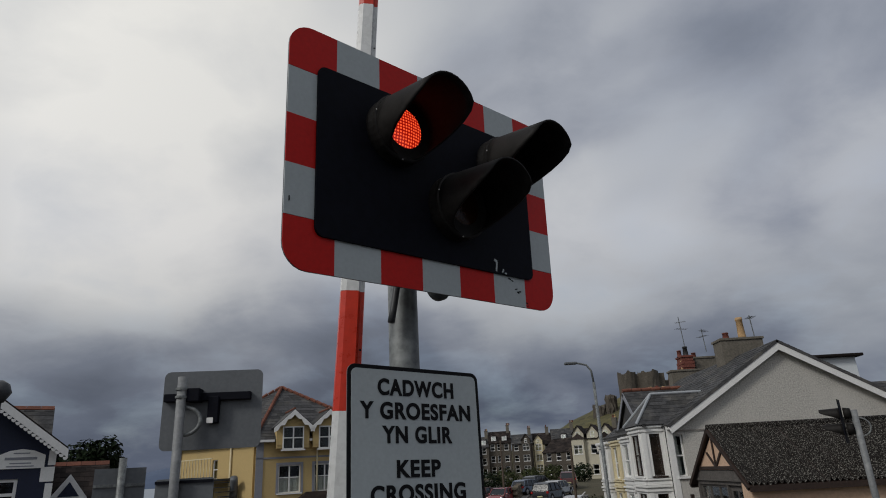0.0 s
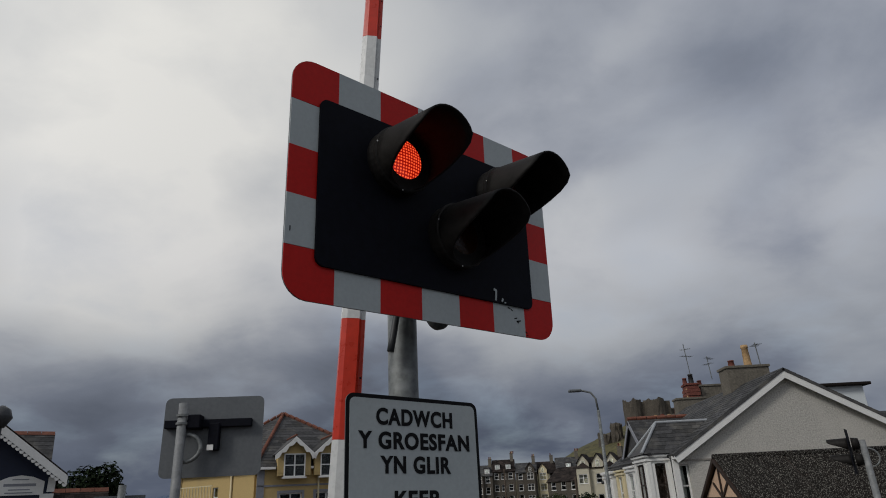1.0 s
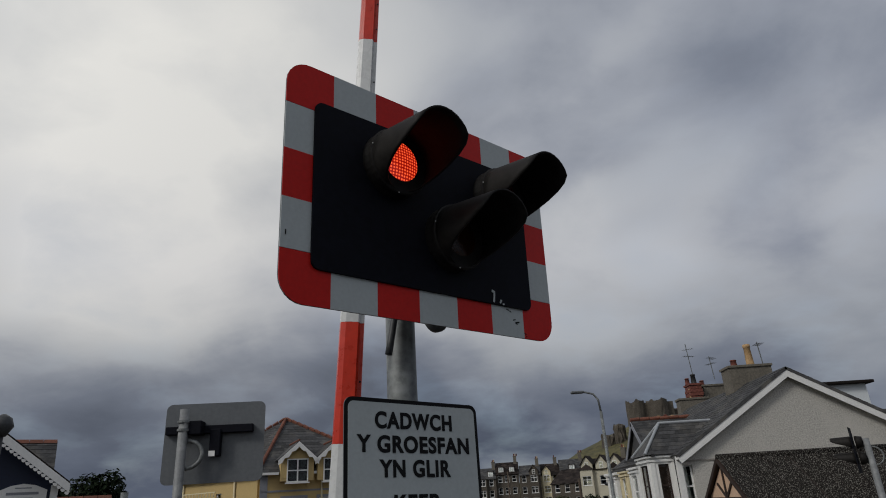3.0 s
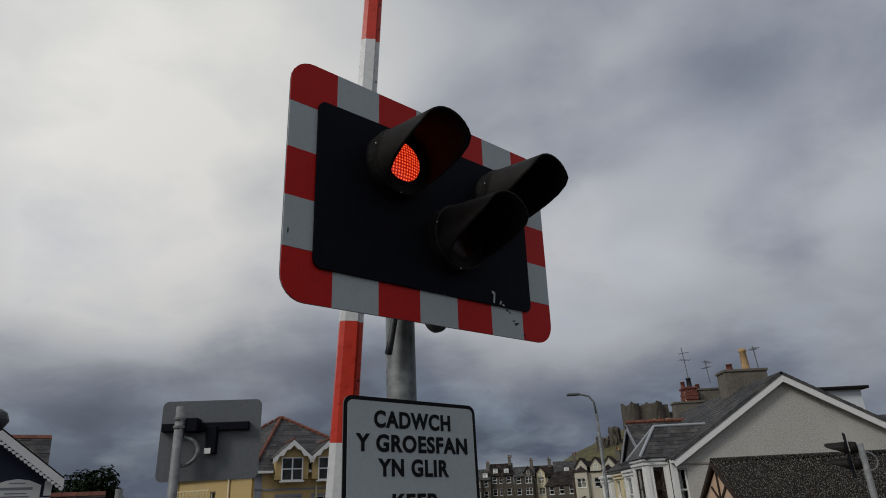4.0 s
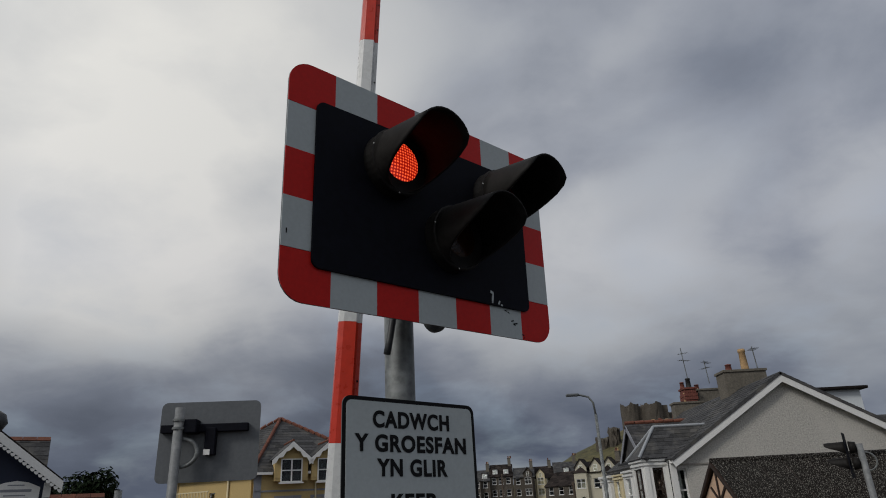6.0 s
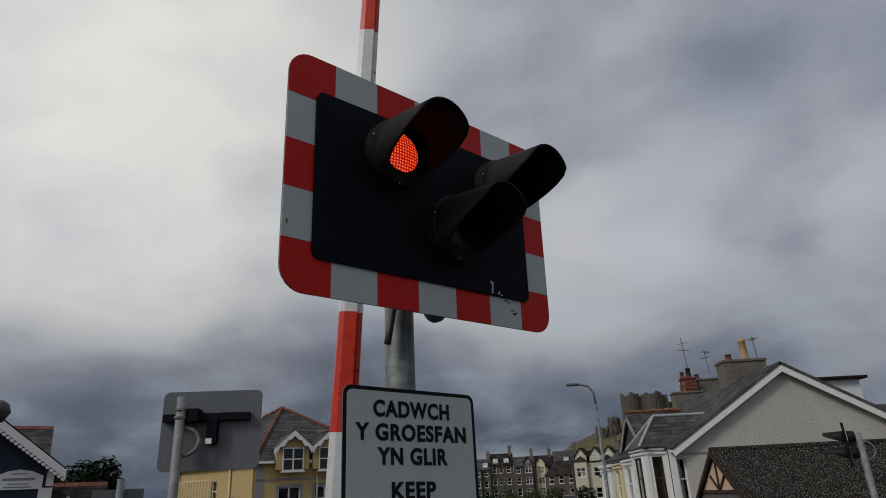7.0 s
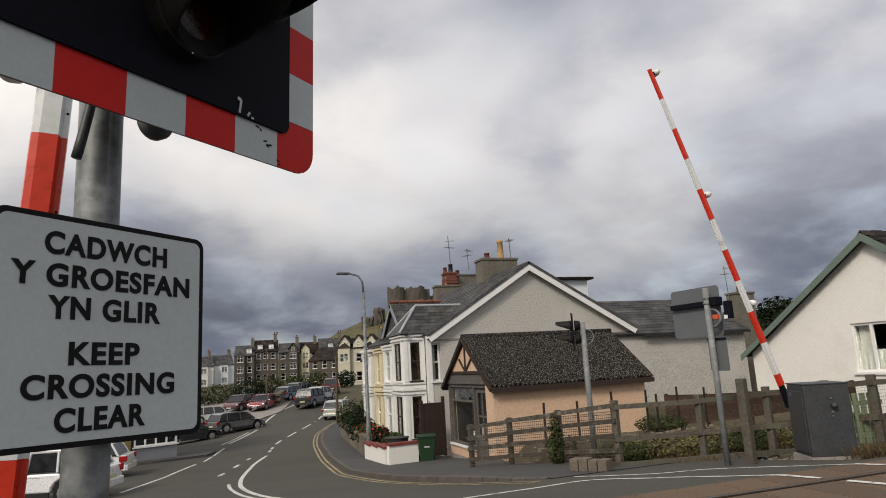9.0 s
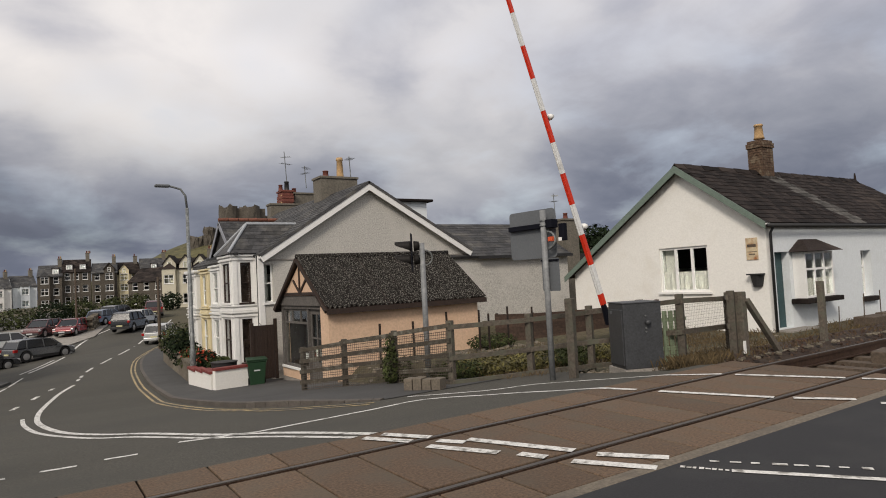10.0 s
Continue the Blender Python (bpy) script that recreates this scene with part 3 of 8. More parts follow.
for k in range(61):
    a = radians(-62 + k * 1.15)
    h = 70 + 70 * noise.noise((k * 0.13, 2.0, 0)) + 25 * noise.noise((k * 0.4, 5.0, 0))
    h *= smooth_step(0, 14, k) * 0.7 + 0.3
    h *= 1 - 0.55 * smooth_step(38, 60, k)
    ring = [bm.verts.new((r * math.sin(a), r * math.cos(a), z)) for r, z in ((3600, -8.3), (3800, h * 0.55), (4100, h), (4500, -9))]
    if prev:
        for i in range(3):
            bm.faces.new((prev[i], ring[i], ring[i + 1], prev[i + 1]))
    prev = ring
structure(part("backdrop", bm, FAR_HILL, smooth=True), "blue hills across the bay")

# railway: rails, deck panels, edging, open track beyond the deck
track = structure(thing("railway_track", pose(0, 0, 0), "two worn steel rails crossing the road", "railway"))
for y in (4.195, 5.63):
    bm = bmesh.new()
    for x0, x1 in ((-40, 10.3), (10.3, 90)):
        box(bm, x0, x1, y - 0.034, y + 0.034, -0.05, -0.004)
        box(bm, x0, x1, y - 0.012, y + 0.012, -0.16, -0.05)
        box(bm, x0, x1, y - 0.07, y + 0.07, -0.18, -0.16)
    rail = part("rail", bm, RAIL, track)
    part("rail_head", boxed(-40, 90, y - 0.026, y + 0.026, -0.004, 0.004), RAILTOP, rail, "polished running surface")
deck = structure(thing("crossing_deck", pose(0, 0, 0), "brown rubber panels between and beside the rails", "crossing deck"))
part("bed", boxed(-26, 10.25, 3.44, 6.26, -0.25, -0.05), RUBBER, deck)
part("edging", boxed(-26, 10.3, 3.40, 3.545, -0.2, 0.004, bevel=0.01), EDGE, deck, "pale concrete edge strip")
bm = bmesh.new()
for k in range(45):
    box(bm, 10.45 + k * 0.66, 10.69 + k * 0.66, 3.6, 6.1, -0.34, -0.19)
part("sleeper", bm, SLEEPER, track, "old timber sleepers")
bm = bmesh.new()
bed = {}
bx, by = steps(10.26, 45.1, 0.25), steps(2.6, 7.2, 0.2)
for i, x in enumerate(bx):
    for j, y in enumerate(by):
        rise = smooth_step(1.25, 2.05, abs(y - 4.9))
        bed[i, j] = bm.verts.new((x, y, -0.27 + 0.2 * rise + 0.035 * noise.noise((x * 5, y * 5, 0)) + 0.02 * noise.noise((x * 13, y * 13, 1))))
for i in range(len(bx) - 1):
    for j in range(len(by) - 1):
        bm.faces.new((bed[i, j], bed[i + 1, j], bed[i + 1, j + 1], bed[i, j + 1]))
rnd = random.Random(31)
for k in range(3800):
    x, y = 10.35 + 14 * rnd.random() ** 1.5, rnd.uniform(2.8, 7.1)
    s = rnd.uniform(0.015, 0.04)
    z = -0.27 + 0.2 * smooth_step(1.25, 2.05, abs(y - 4.9))
    turn = rnd.uniform(0, 6.28)
    c5 = [bm.verts.new((x + s * math.cos(turn + q * 1.57) * rnd.uniform(0.8, 1.3), y + s * math.sin(turn + q * 1.57) * rnd.uniform(0.8, 1.3), z - 0.01 + rnd.uniform(-0.006, 0.006))) for q in range(4)]
    t5 = [bm.verts.new((x + s * 0.7 * math.cos(turn + q * 1.57), y + s * 0.7 * math.sin(turn + q * 1.57), z + s * rnd.uniform(0.7, 1.2))) for q in range(4)]
    bm.faces.new(t5)
    for q in range(4):
        bm.faces.new((c5[q], c5[(q + 1) % 4], t5[(q + 1) % 4], t5[q]))
tagged(part("ballast", bm, BALLAST), "rust-brown stone ballast under the track", "ballast", "", "stuff")
# a timber block and debris beside the rails
tb = thing("timber_block", pose(12.9, 5.0, -0.2, 0, 0, 8), "short weathered timber block lying between rails", "timber")
part("block", boxed(-0.35, 0.35, -0.12, 0.12, 0, 0.2, bevel=0.015), SLEEPER, tb)

# pavement with kerbs round the corner of the terrace
KERB_LINE = curve_through([(5.65, 9.75), (4.75, 11.15), (4.15, 13.2), (4.0, 16.1), (4.06, 19.4), (4.34, 24.2), (4.75, 29.5), (5.5, 36.5), (6.6, 43.0), (8.6, 49.5), (11.4, 57.0), (15, 68), (19.5, 84)], 6)
INNER = [(9.0, 9.9), (7.6, 11.6), (6.9, 14.0), (7.7, 16.6), (7.7, 20.9), (7.7, 24.2), (8.0, 29.5), (8.4, 36.5), (9.4, 43), (11.4, 50), (14.2, 58), (18, 68), (23, 84)]
INNER = curve_through(INNER, 6)
bm = bmesh.new()
prev = None
for (x, y), (u, v) in zip(KERB_LINE, INNER):
    cur = [bm.verts.new((x + (u - x) * s + (0.13 if s == 0 else 0), y + (v - y) * s, gz(x + (u - x) * s, y + (v - y) * s) + 0.012 + 0.088 * smooth_step(9.7, 11.6, y))) for s in (0, 0.33, 0.66, 1)]
    if prev:
        for i in range(3):
            bm.faces.new((prev[i], cur[i], cur[i + 1], prev[i + 1]))
    prev = cur
pavement = structure(part("pavement", bm, PAVE), "dark asphalt pavement behind worn kerb stones")
line = densify(KERB_LINE, 0.9)
for p, q in zip(line[:70], line[1:71]):
    d = Vector((q[0] - p[0], q[1] - p[1]))
    z0, z1 = (gz(*e) - 0.085 * (1 - smooth_step(9.7, 11.6, e[1])) for e in (p, q))
    bm = bmesh.new()
    n = Vector((d.y, -d.x)).normalized() * 0.13
    a, b = Vector((*p, z0)) + Vector((*d.normalized(), 0)) * 0.006, Vector((*q, z1)) - Vector((*d.normalized(), 0)) * 0.006
    slab(bm, a + Vector((0, 0, 0.105)), b + Vector((0, 0, 0.105)), b + Vector((n.x, n.y, 0.11)), a + Vector((n.x, n.y, 0.11)), 0.2)
    part("kerb_stone", bm, KERB, pavement)

# painted lines
lines = structure(thing("road_markings", pose(0, 0, 0), "worn white and yellow painted lines on the road", "road marking"))


def painted(name, pts, width, mat=None, smooth=True, lift=0.006, z=None):
    pts = curve_through(pts, 8) if smooth and len(pts) > 2 else densify(pts, 0.5)
    part(name, stripe(bmesh.new(), pts, width, lift, z), mat or PAINT, lines)


painted("centre_line", [(2.25, 31.2), (1.55, 27.6), (1.12, 24.3), (0.84, 20.8), (0.86, 17.2), (1.13, 13.9), (1.58, 12.0), (2.08, 10.85), (2.75, 8.95), (3.29, 7.95), (3.72, 6.2)], 0.13)
painted("centre_line", [(0.5, 20.6), (0.55, 17.8), (0.80, 14.4), (1.38, 11.7), (1.95, 10.45), (2.55, 8.85), (3.05, 7.85), (3.5, 6.2)], 0.10)
for seg in ([(3.78, 6.1), (4.08, 5.62)], [(3.56, 6.1), (3.85, 5.62)], [(3.88, 5.34), (4.23, 4.68)], [(4.06, 5.45), (4.22, 5.2)], [(4.31, 5.27), (4.76, 4.25)], [(4.34, 4.52), (4.44, 4.27)],
            [(4.82, 4.03), (5.17, 3.54)], [(4.52, 4.03), (4.87, 3.43)]):
    painted("centre_line", seg, 0.12, smooth=False, lift=0.008, z=0.0)
rnd = random.Random(4)
for a, b, most in (((5.32, 3.26), (6.04, 2.26), 0.75), ((5.03, 3.33), (5.22, 3.0), 0.9)):
    for k in range(8):
        s0, s1 = k / 8, (k + rnd.uniform(0.4, most)) / 8
        painted("centre_line", [(a[0] + (b[0] - a[0]) * s, a[1] + (b[1] - a[1]) * s) for s in (s0, s1)], rnd.uniform(0.03, 0.06), smooth=False, z=0.0)
painted("centre_line", [(5.22, 3.0), (5.8, 2.16)], 0.075, smooth=False, z=0.0)
painted("stop_line", [(2.25, 8.85), (3.17, 8.47)], 0.12, smooth=False)
painted("edge_line", [(3.15, 8.47), (4.86, 8.66), (5.96, 8.75), (6.7, 7.6), (7.0, 6.7), (7.42, 5.75)], 0.10)
painted("edge_line", [(7.51, 5.46), (8.03, 4.22)], 0.11, smooth=False, lift=0.008, z=0.0)
painted("edge_line", [(8.13, 4.05), (8.47, 3.52)], 0.11, smooth=False, lift=0.008, z=0.0)
painted("edge_line", [(8.44, 3.26), (9.3, 1.4)], 0.11, smooth=False, z=0.0)
painted("edge_line", [(6.1, 9.6), (6.97, 8.5), (7.81, 8.1), (8.35, 6.8), (8.6, 6.2), (9.15, 5.62)], 0.09)
painted("edge_line", [(9.21, 5.45), (9.78, 4.22)], 0.11, smooth=False, lift=0.008, z=0.0)
painted("edge_line", [(9.85, 4.05), (10.2, 3.3)], 0.11, smooth=False, lift=0.008, z=0.0)
for seg in ([(0.73, 8.36), (1.08, 8.31)], [(1.36, 8.43), (1.71, 8.39)], [(0.0, 8.3), (0.42, 8.33)]):
    painted("lane_dash", seg, 0.11, smooth=False)
for seg in ([(2.5, 33.5), (2.9, 36.5)], [(3.2, 38.5), (3.7, 41)], [(4.3, 43.2), (5.2, 46.5)], [(5.8, 48.4), (6.9, 52)], [(7.5, 54), (8.6, 57.5)], [(0.2, 24), (0.35, 25)], [(0.75, 27), (0.95, 28)], [(1.35, 30), (1.5, 30.7)],
            [(9.9, 61.5), (11.2, 65)], [(12.2, 68), (13.4, 72)]):
    painted("lane_dash", seg, 0.14, smooth=False)
painted("edge_line", [(0.67, 44.2), (2.3, 51.5), (4.78, 62), (8.0, 69.5)], 0.16)
painted("edge_line", [(0.25, 44.2), (1.3, 49.0), (2.2, 53.0)], 0.12)
painted("bay_line", [(-2.6, 21.6), (-0.8, 30.4)], 0.12, smooth=False)
painted("bay_line", [(-0.5, 31.5), (0.4, 40.5)], 0.10, smooth=False)
for off in (-0.22, -0.40):
    pts = [(x + off, y - abs(off) * (0.9 if y < 12 else 0)) for x, y in KERB_LINE if y < 60]
    part("yellow_line", stripe(bmesh.new(), pts, 0.075, 0.007), YELLOW, lines, "worn double yellow line")

# raised island with a kerb by the car park
bm = bmesh.new()
isl = [(-2.9, 34.4), (-0.45, 35.2), (-0.05, 37.2), (-0.9, 39.0), (-7, 38.6), (-7, 34.5)]
top = [bm.verts.new((x, y, gz(x, y) + 0.12)) for x, y in isl]
low = [bm.verts.new((x, y, gz(x, y) - 0.1)) for x, y in isl]
bm.faces.new(top)
for i in range(6):
    bm.faces.new((top[i], low[i], low[(i + 1) % 6], top[(i + 1) % 6]))
structure(part("pavement_island", bm, PAVE), "low asphalt island with a dark kerb")
bm = bmesh.new()
isl = [(1.6, 57.5), (5.6, 63.5), (7.4, 71.5), (7.6, 80), (-4, 80), (-4, 64)]
top = [bm.verts.new((x, y, gz(x, y) + 0.1)) for x, y in isl]
low = [bm.verts.new((x, y, gz(x, y) - 0.3)) for x, y in isl]
bm.faces.new(top)
for i in range(6):
    bm.faces.new((top[i], low[i], low[(i + 1) % 6], top[(i + 1) % 6]))
structure(part("pavement_parking", bm, CONCRETE), "pale parking bay beside the street")


# ---- the crossing's signals ----
BOARD_AT = Matrix(((0.7282, -0.6852, 0.0145, -0.2936), (0.6852, 0.7273, -0.0387, 0.6457), (0.0160, 0.0381, 0.9991, 2.2895), (0, 0, 0, 1)))   # local x along the board, y away behind it
W, H = 1.253, 0.843
POST_AT = Vector((0.01, 1.225, 2.45))


def hood(m, deep=0.30, r=0.118):
    """A tunnel visor with a long peak: longer above, cut back below."""
    bm = bmesh.new()
    n, k = 28, 7
    outer, inner = [], []
    for j in range(k + 1):
        ro, ri = [], []
        for i in range(n):
            a = 2 * math.pi * i / n
            s = 0.5 + 0.5 * math.sin(a)
            length = deep * (0.06 + 0.94 * smooth_step(-0.02, 0.76, s))
            y = -length * j / k
            rr = r * (1 - 0.05 * j / k)
            ro.append(bm.verts.new(m @ Vector((math.cos(a) * rr, y, math.sin(a) * rr))))
            ri.append(bm.verts.new(m @ Vector((math.cos(a) * (rr - 0.006), y, math.sin(a) * (rr - 0.006)))))
        outer.append(ro)
        inner.append(ri)
    for j in range(k):
        for i in range(n):
            i2 = (i + 1) % n
            bm.faces.new((outer[j][i], outer[j][i2], outer[j + 1][i2], outer[j + 1][i]))
            bm.faces.new((inner[j][i2], inner[j][i], inner[j + 1][i], inner[j + 1][i2]))
    for i in range(n):
        i2 = (i + 1) % n
        bm.faces.new((outer[k][i], outer[k][i2], inner[k][i2], inner[k][i]))
        bm.faces.new((outer[0][i2], outer[0][i], inner[0][i], inner[0][i2]))
    return bm


def disc(m, r, bulge=0.02, n=28, rings=5):
    bm = bmesh.new()
    last = None
    for j in range(rings + 1):
        rr = r * (1 - j / rings)
        y = -bulge * (1 - (rr / r) ** 2)
        if j == rings:
            tip = bm.verts.new(m @ Vector((0, y, 0)))
            for i in range(n):
                bm.faces.new((last[i], last[(i + 1) % n], tip))
        else:
            ring = [bm.verts.new(m @ Vector((rr * math.cos(2 * math.pi * i / n), y, rr * math.sin(2 * math.pi * i / n)))) for i in range(n)]
            if last:
                for i in range(n):
                    bm.faces.new((last[i], last[(i + 1) % n], ring[(i + 1) % n], ring[i]))
            last = ring
    return bm


def signal_head(parent, board):
    """The striped board with its three hooded lamps, in the board's own space."""
    back = part("backboard", prismed(rounded(W, H, 0.085), 0.0, 0.006), GREY_BACK, parent, matrix=board)
    nx, nz, b = 7, 5, 0.167

    def stripe_piece(x0, x1, z0, z1, corner, red):
        if corner is None:
            bm = prismed([(x0, z0), (x1, z0), (x1, z1), (x0, z1)], -0.0025, 0.0)
        else:
            r, cx, cz = 0.085, (x1 if corner[0] > 0 else x0), (z1 if corner[1] > 0 else z0)
            ox, oz = (x0 if corner[0] > 0 else x1), (z0 if corner[1] > 0 else z1)
            pts = [(ox, oz), (cx, oz)]
            for k in range(8):
                t = k / 7 * math.pi / 2
                pts.append((cx - corner[0] * r * (1 - math.cos(t)), cz - corner[1] * r * (1 - math.sin(t))))
            pts.append((ox, cz))
            bm = prismed(pts, -0.0025, 0.0)
        part("stripe_panel", bm, RED if red else SHEET, back)

    for i in range(nx):
        x0, x1 = W * i / nx, W * (i + 1) / nx
        for row in (0, 1):
            z0, z1 = (0, b) if row == 0 else (H - b, H)
            corner = None
            if i in (0, nx - 1):
                corner = (-1 if i == 0 else 1, -1 if row == 0 else 1)
            stripe_piece(x0, x1, z0, z1, corner, i % 2 == 0)
    for j in (1, 2, 3):
        for x0, x1 in ((0, b), (W - b, W)):
            stripe_piece(x0, x1, H * j / nz, H * (j + 1) / nz, None, j % 2 == 0)
    part("black_panel", prismed(rounded(1.016, 0.594, 0.03, 5, 0.104, 0.116), -0.012, -0.003), BLACK, parent, "matt black inner panel", matrix=board)
    for x, z, lens in ((0.418, 0.556, LENS_RED_LIT), (0.952, 0.560, LENS_RED), (0.690, 0.330, LENS_AMBER)):
        at = board @ Matrix.Translation((x, -0.012, z))
        bm = bmesh.new()
        tube(bm, [(0, 0.010, 0), (0, -0.01, 0), (0, -0.035, 0), (0, -0.046, 0)], [0.126, 0.125, 0.118, 0.112], 32)
        body = part("lamp_housing", bm, HOOD, parent, matrix=at)
        bm = bmesh.new()
        tube(bm, [(0, -0.034, 0), (0, -0.038, 0), (0, -0.050, 0), (0, -0.054, 0)], [0.122, 0.127, 0.127, 0.122], 32)
        part("clamp_ring", bm, HOOD, body, "raised black clamp ring")
        part("hood", hood(Matrix.Translation((0, -0.046, 0)) @ Matrix.Rotation(radians(4.5), 4, "X"), 0.250, 0.122), HOOD, body, "weathered black tunnel hood", smooth=True)
        part("lens", disc(Matrix.Translation((0, -0.050, 0)), 0.090, 0.014), lens, body, "lit red prismatic lens" if lens is LENS_RED_LIT else "unlit lens", smooth=True)
        for ang in (40, 165, 265):
            part("screw", disc(Matrix.Translation((0.124 * math.cos(radians(ang)), -0.054, 0.124 * math.sin(radians(ang)))), 0.003, 0.003, 8, 2), CHROME, body)


signal = thing("crossing_signal", pose(0, 0, 0), "striped red and white crossing light board, one red lamp lit", "traffic light")
part("post", tubed([(0.01, 1.225, 0), (0.01, 1.225, 1.0), (0.01, 1.225, 2.0), (0.01, 1.225, 3.02)], 0.055, 24), GALV, signal, "mottled galvanised steel post", smooth=True)
part("post_cap", tubed([(0.01, 1.225, 3.02), (0.01, 1.225, 3.05)], [0.058, 0.045], 20), GALV, signal)
signal_head(signal, BOARD_AT)
# paint chips at the lower right of the panel
for dx, dz, w, h, a in ((0.903, 0.142, 0.008, 0.040, 8), (0.900, 0.164, 0.016, 0.010, 20), (0.938, 0.129, 0.007, 0.016, 30), (0.953, 0.121, 0.010, 0.006, 0)):
    m = BOARD_AT @ Matrix.Translation((dx, -0.0135, dz)) @ Matrix.Rotation(radians(a), 4, "Y")
    part("paint_chip", boxed(-w / 2, w / 2, -0.001, 0.001, -h / 2, h / 2), SHEET, signal, "flaked spot of pale paint", matrix=m)
for dx, dz, w, h, a in ((0.985, 0.106, 0.014, 0.004, 10), (1.000, 0.100, 0.010, 0.003, 30), (1.020, 0.069, 0.014, 0.004, -15), (1.037, 0.060, 0.022, 0.005, -12), (1.030, 0.055, 0.012, 0.003, 25), (0.017, 0.219, 0.003, 0.016, 0), (1.079, 0.019, 0.012, 0.003, 20), (1.084, 0.008, 0.008, 0.003, -30)):
    m = BOARD_AT @ Matrix.Translation((dx, -0.0035, dz)) @ Matrix.Rotation(radians(a), 4, "Y")
    part("scratch", boxed(-w / 2, w / 2, -0.001, 0.001, -h / 2, h / 2), INK, signal, "dark scratch in the sheeting", matrix=m)
inv = BOARD_AT.inverted()
lp = inv @ POST_AT
part("bracket", boxed(0.12, 1.05, 0.008, 0.07, 0.44, 0.50), BLACK, signal, matrix=BOARD_AT)
part("bracket_arm", boxed(lp.x - 0.05, lp.x + 0.05, 0.07, lp.y - 0.03, 0.42, 0.52), BLACK, signal, matrix=BOARD_AT)
pts = [BOARD_AT @ Vector((lp.x - 0.045 - 0.055 * (k / 8) ** 1.5, lp.y - 0.06, 0.28 - 0.365 * k / 8)) for k in range(9)]
part("cable", tubed(pts, 0.013, 8), CABINET, signal, "grey conduit along the post", smooth=True)
bm = bmesh.new()
tube(bm, [BOARD_AT @ Vector((0.712, q, 0.060)) for q in (0.095, 0.105, 0.125, 0.14)], [0.046, 0.052, 0.052, 0.040], 24)
part("bell", bm, GALV, signal, "round warning gong under the board", smooth=True)

# the notice under it
SIGN_AT = Matrix(((0.7735, -0.6336, -0.0002, -0.1617), (0.6335, 0.7732, 0.0291, 0.9859), (-0.0183, -0.0224, 0.9996, 1.5102), (0, 0, 0, 1)))
SW, SH = 0.562, 0.555
notice = thing("crossing_notice", SIGN_AT, "grey-white bilingual notice with black border and lettering on the signal post", "road sign")
part("plate", prismed(rounded(SW, SH, 0.03), 0.0, 0.004), GREY_BACK, notice)
part("face", prismed(rounded(SW, SH, 0.03), -0.0015, 0.0), INK, notice, "black border")
part("panel", prismed(rounded(SW - 0.028, SH - 0.028, 0.02, 6, 0.014, 0.014), -0.003, -0.0015), SHEET, notice, "pale reflective face")
for body, xc, zb, cap, wide in (("CADWCH", 0.277, 0.458, 0.055, 0.324), ("Y GROESFAN", 0.279, 0.380, 0.055, 0.468), ("YN GLIR", 0.2765, 0.3025, 0.055, 0.293), ("KEEP", 0.2755, 0.1935, 0.055, 0.181), ("CROSSING", 0.2775, 0.1165, 0.055, 0.387), ("CLEAR", 0.2745, 0.0385, 0.055, 0.227)):
    bm = text_mesh(body, cap / 0.74, 0.0025)
    xs = [v.co.x for v in bm.verts]
    f = wide / (max(xs) - min(xs))
    mid = (max(xs) + min(xs)) / 2
    for v in bm.verts:
        v.co.x = (v.co.x - mid) * f
    left = set(bm.faces)
    while left:                                   # every letter is a piece of its own
        todo, isle = [left.pop()], set()
        while todo:
            fc = todo.pop()
            isle.add(fc)
            for e in fc.edges:
                for g in e.link_faces:
                    if g in left:
                        left.discard(g)
                        todo.append(g)
        lb = bmesh.new()
        seen = {}
        for fc in isle:
            for v in fc.verts:
                if v not in seen:
                    seen[v] = lb.verts.new(v.co)
            lb.faces.new([seen[v] for v in fc.verts])
        part("letter", lb, INK, notice, matrix=Matrix.Translation((xc, -0.0045, zb)))
    bm.free()
part("clamp", boxed(0.18, 0.35, 0.004, 0.022, 0.38, 0.42), GALV, notice)
part("clamp", boxed(0.18, 0.35, 0.004, 0.022, 0.12, 0.16), GALV, notice)


# ---- barriers ----
def boom_section(bm, s0, s1, w0, w1):
    """A length of boom: a rounded upper edge and a flat riveted flange below, along local z."""
    def ring(s, w):
        o = [(-0.5, -0.10), (-0.42, -0.30), (-0.2, -0.36), (0.30, -0.30), (0.34, -0.06), (0.5, -0.05), (0.5, 0.05), (0.34, 0.06), (0.30, 0.30), (-0.2, 0.36), (-0.42, 0.30), (-0.5, 0.10)]
        return [bm.verts.new((x * w, y * w, s)) for x, y in o]
    a, b = ring(s0, w0), ring(s1, w1)
    n = len(a)
    for i in range(n):
        bm.faces.new((a[i], a[(i + 1) % n], b[(i + 1) % n], b[i]))
    bm.faces.new(a[::-1])
    bm.faces.new(b)
    return bm


def boom_lamp(parent, at):
    body = part("lamp_body", tubed([(0, 0.075, 0), (0, 0.02, 0), (0, -0.055, 0), (0, -0.06, 0)], [0.035, 0.058, 0.062, 0.058], 20), CHROME, parent, "white enamelled lamp", smooth=True, matrix=at)
    part("lamp_glass", disc(Matrix.Translation((0, -0.058, 0)), 0.052, 0.015, 20, 4), LAMP_RED, body, "red lamp glass", smooth=True)
    part("bracket", boxed(0.0, 0.10, -0.02, 0.02, -0.03, 0.03), BLACK, body)


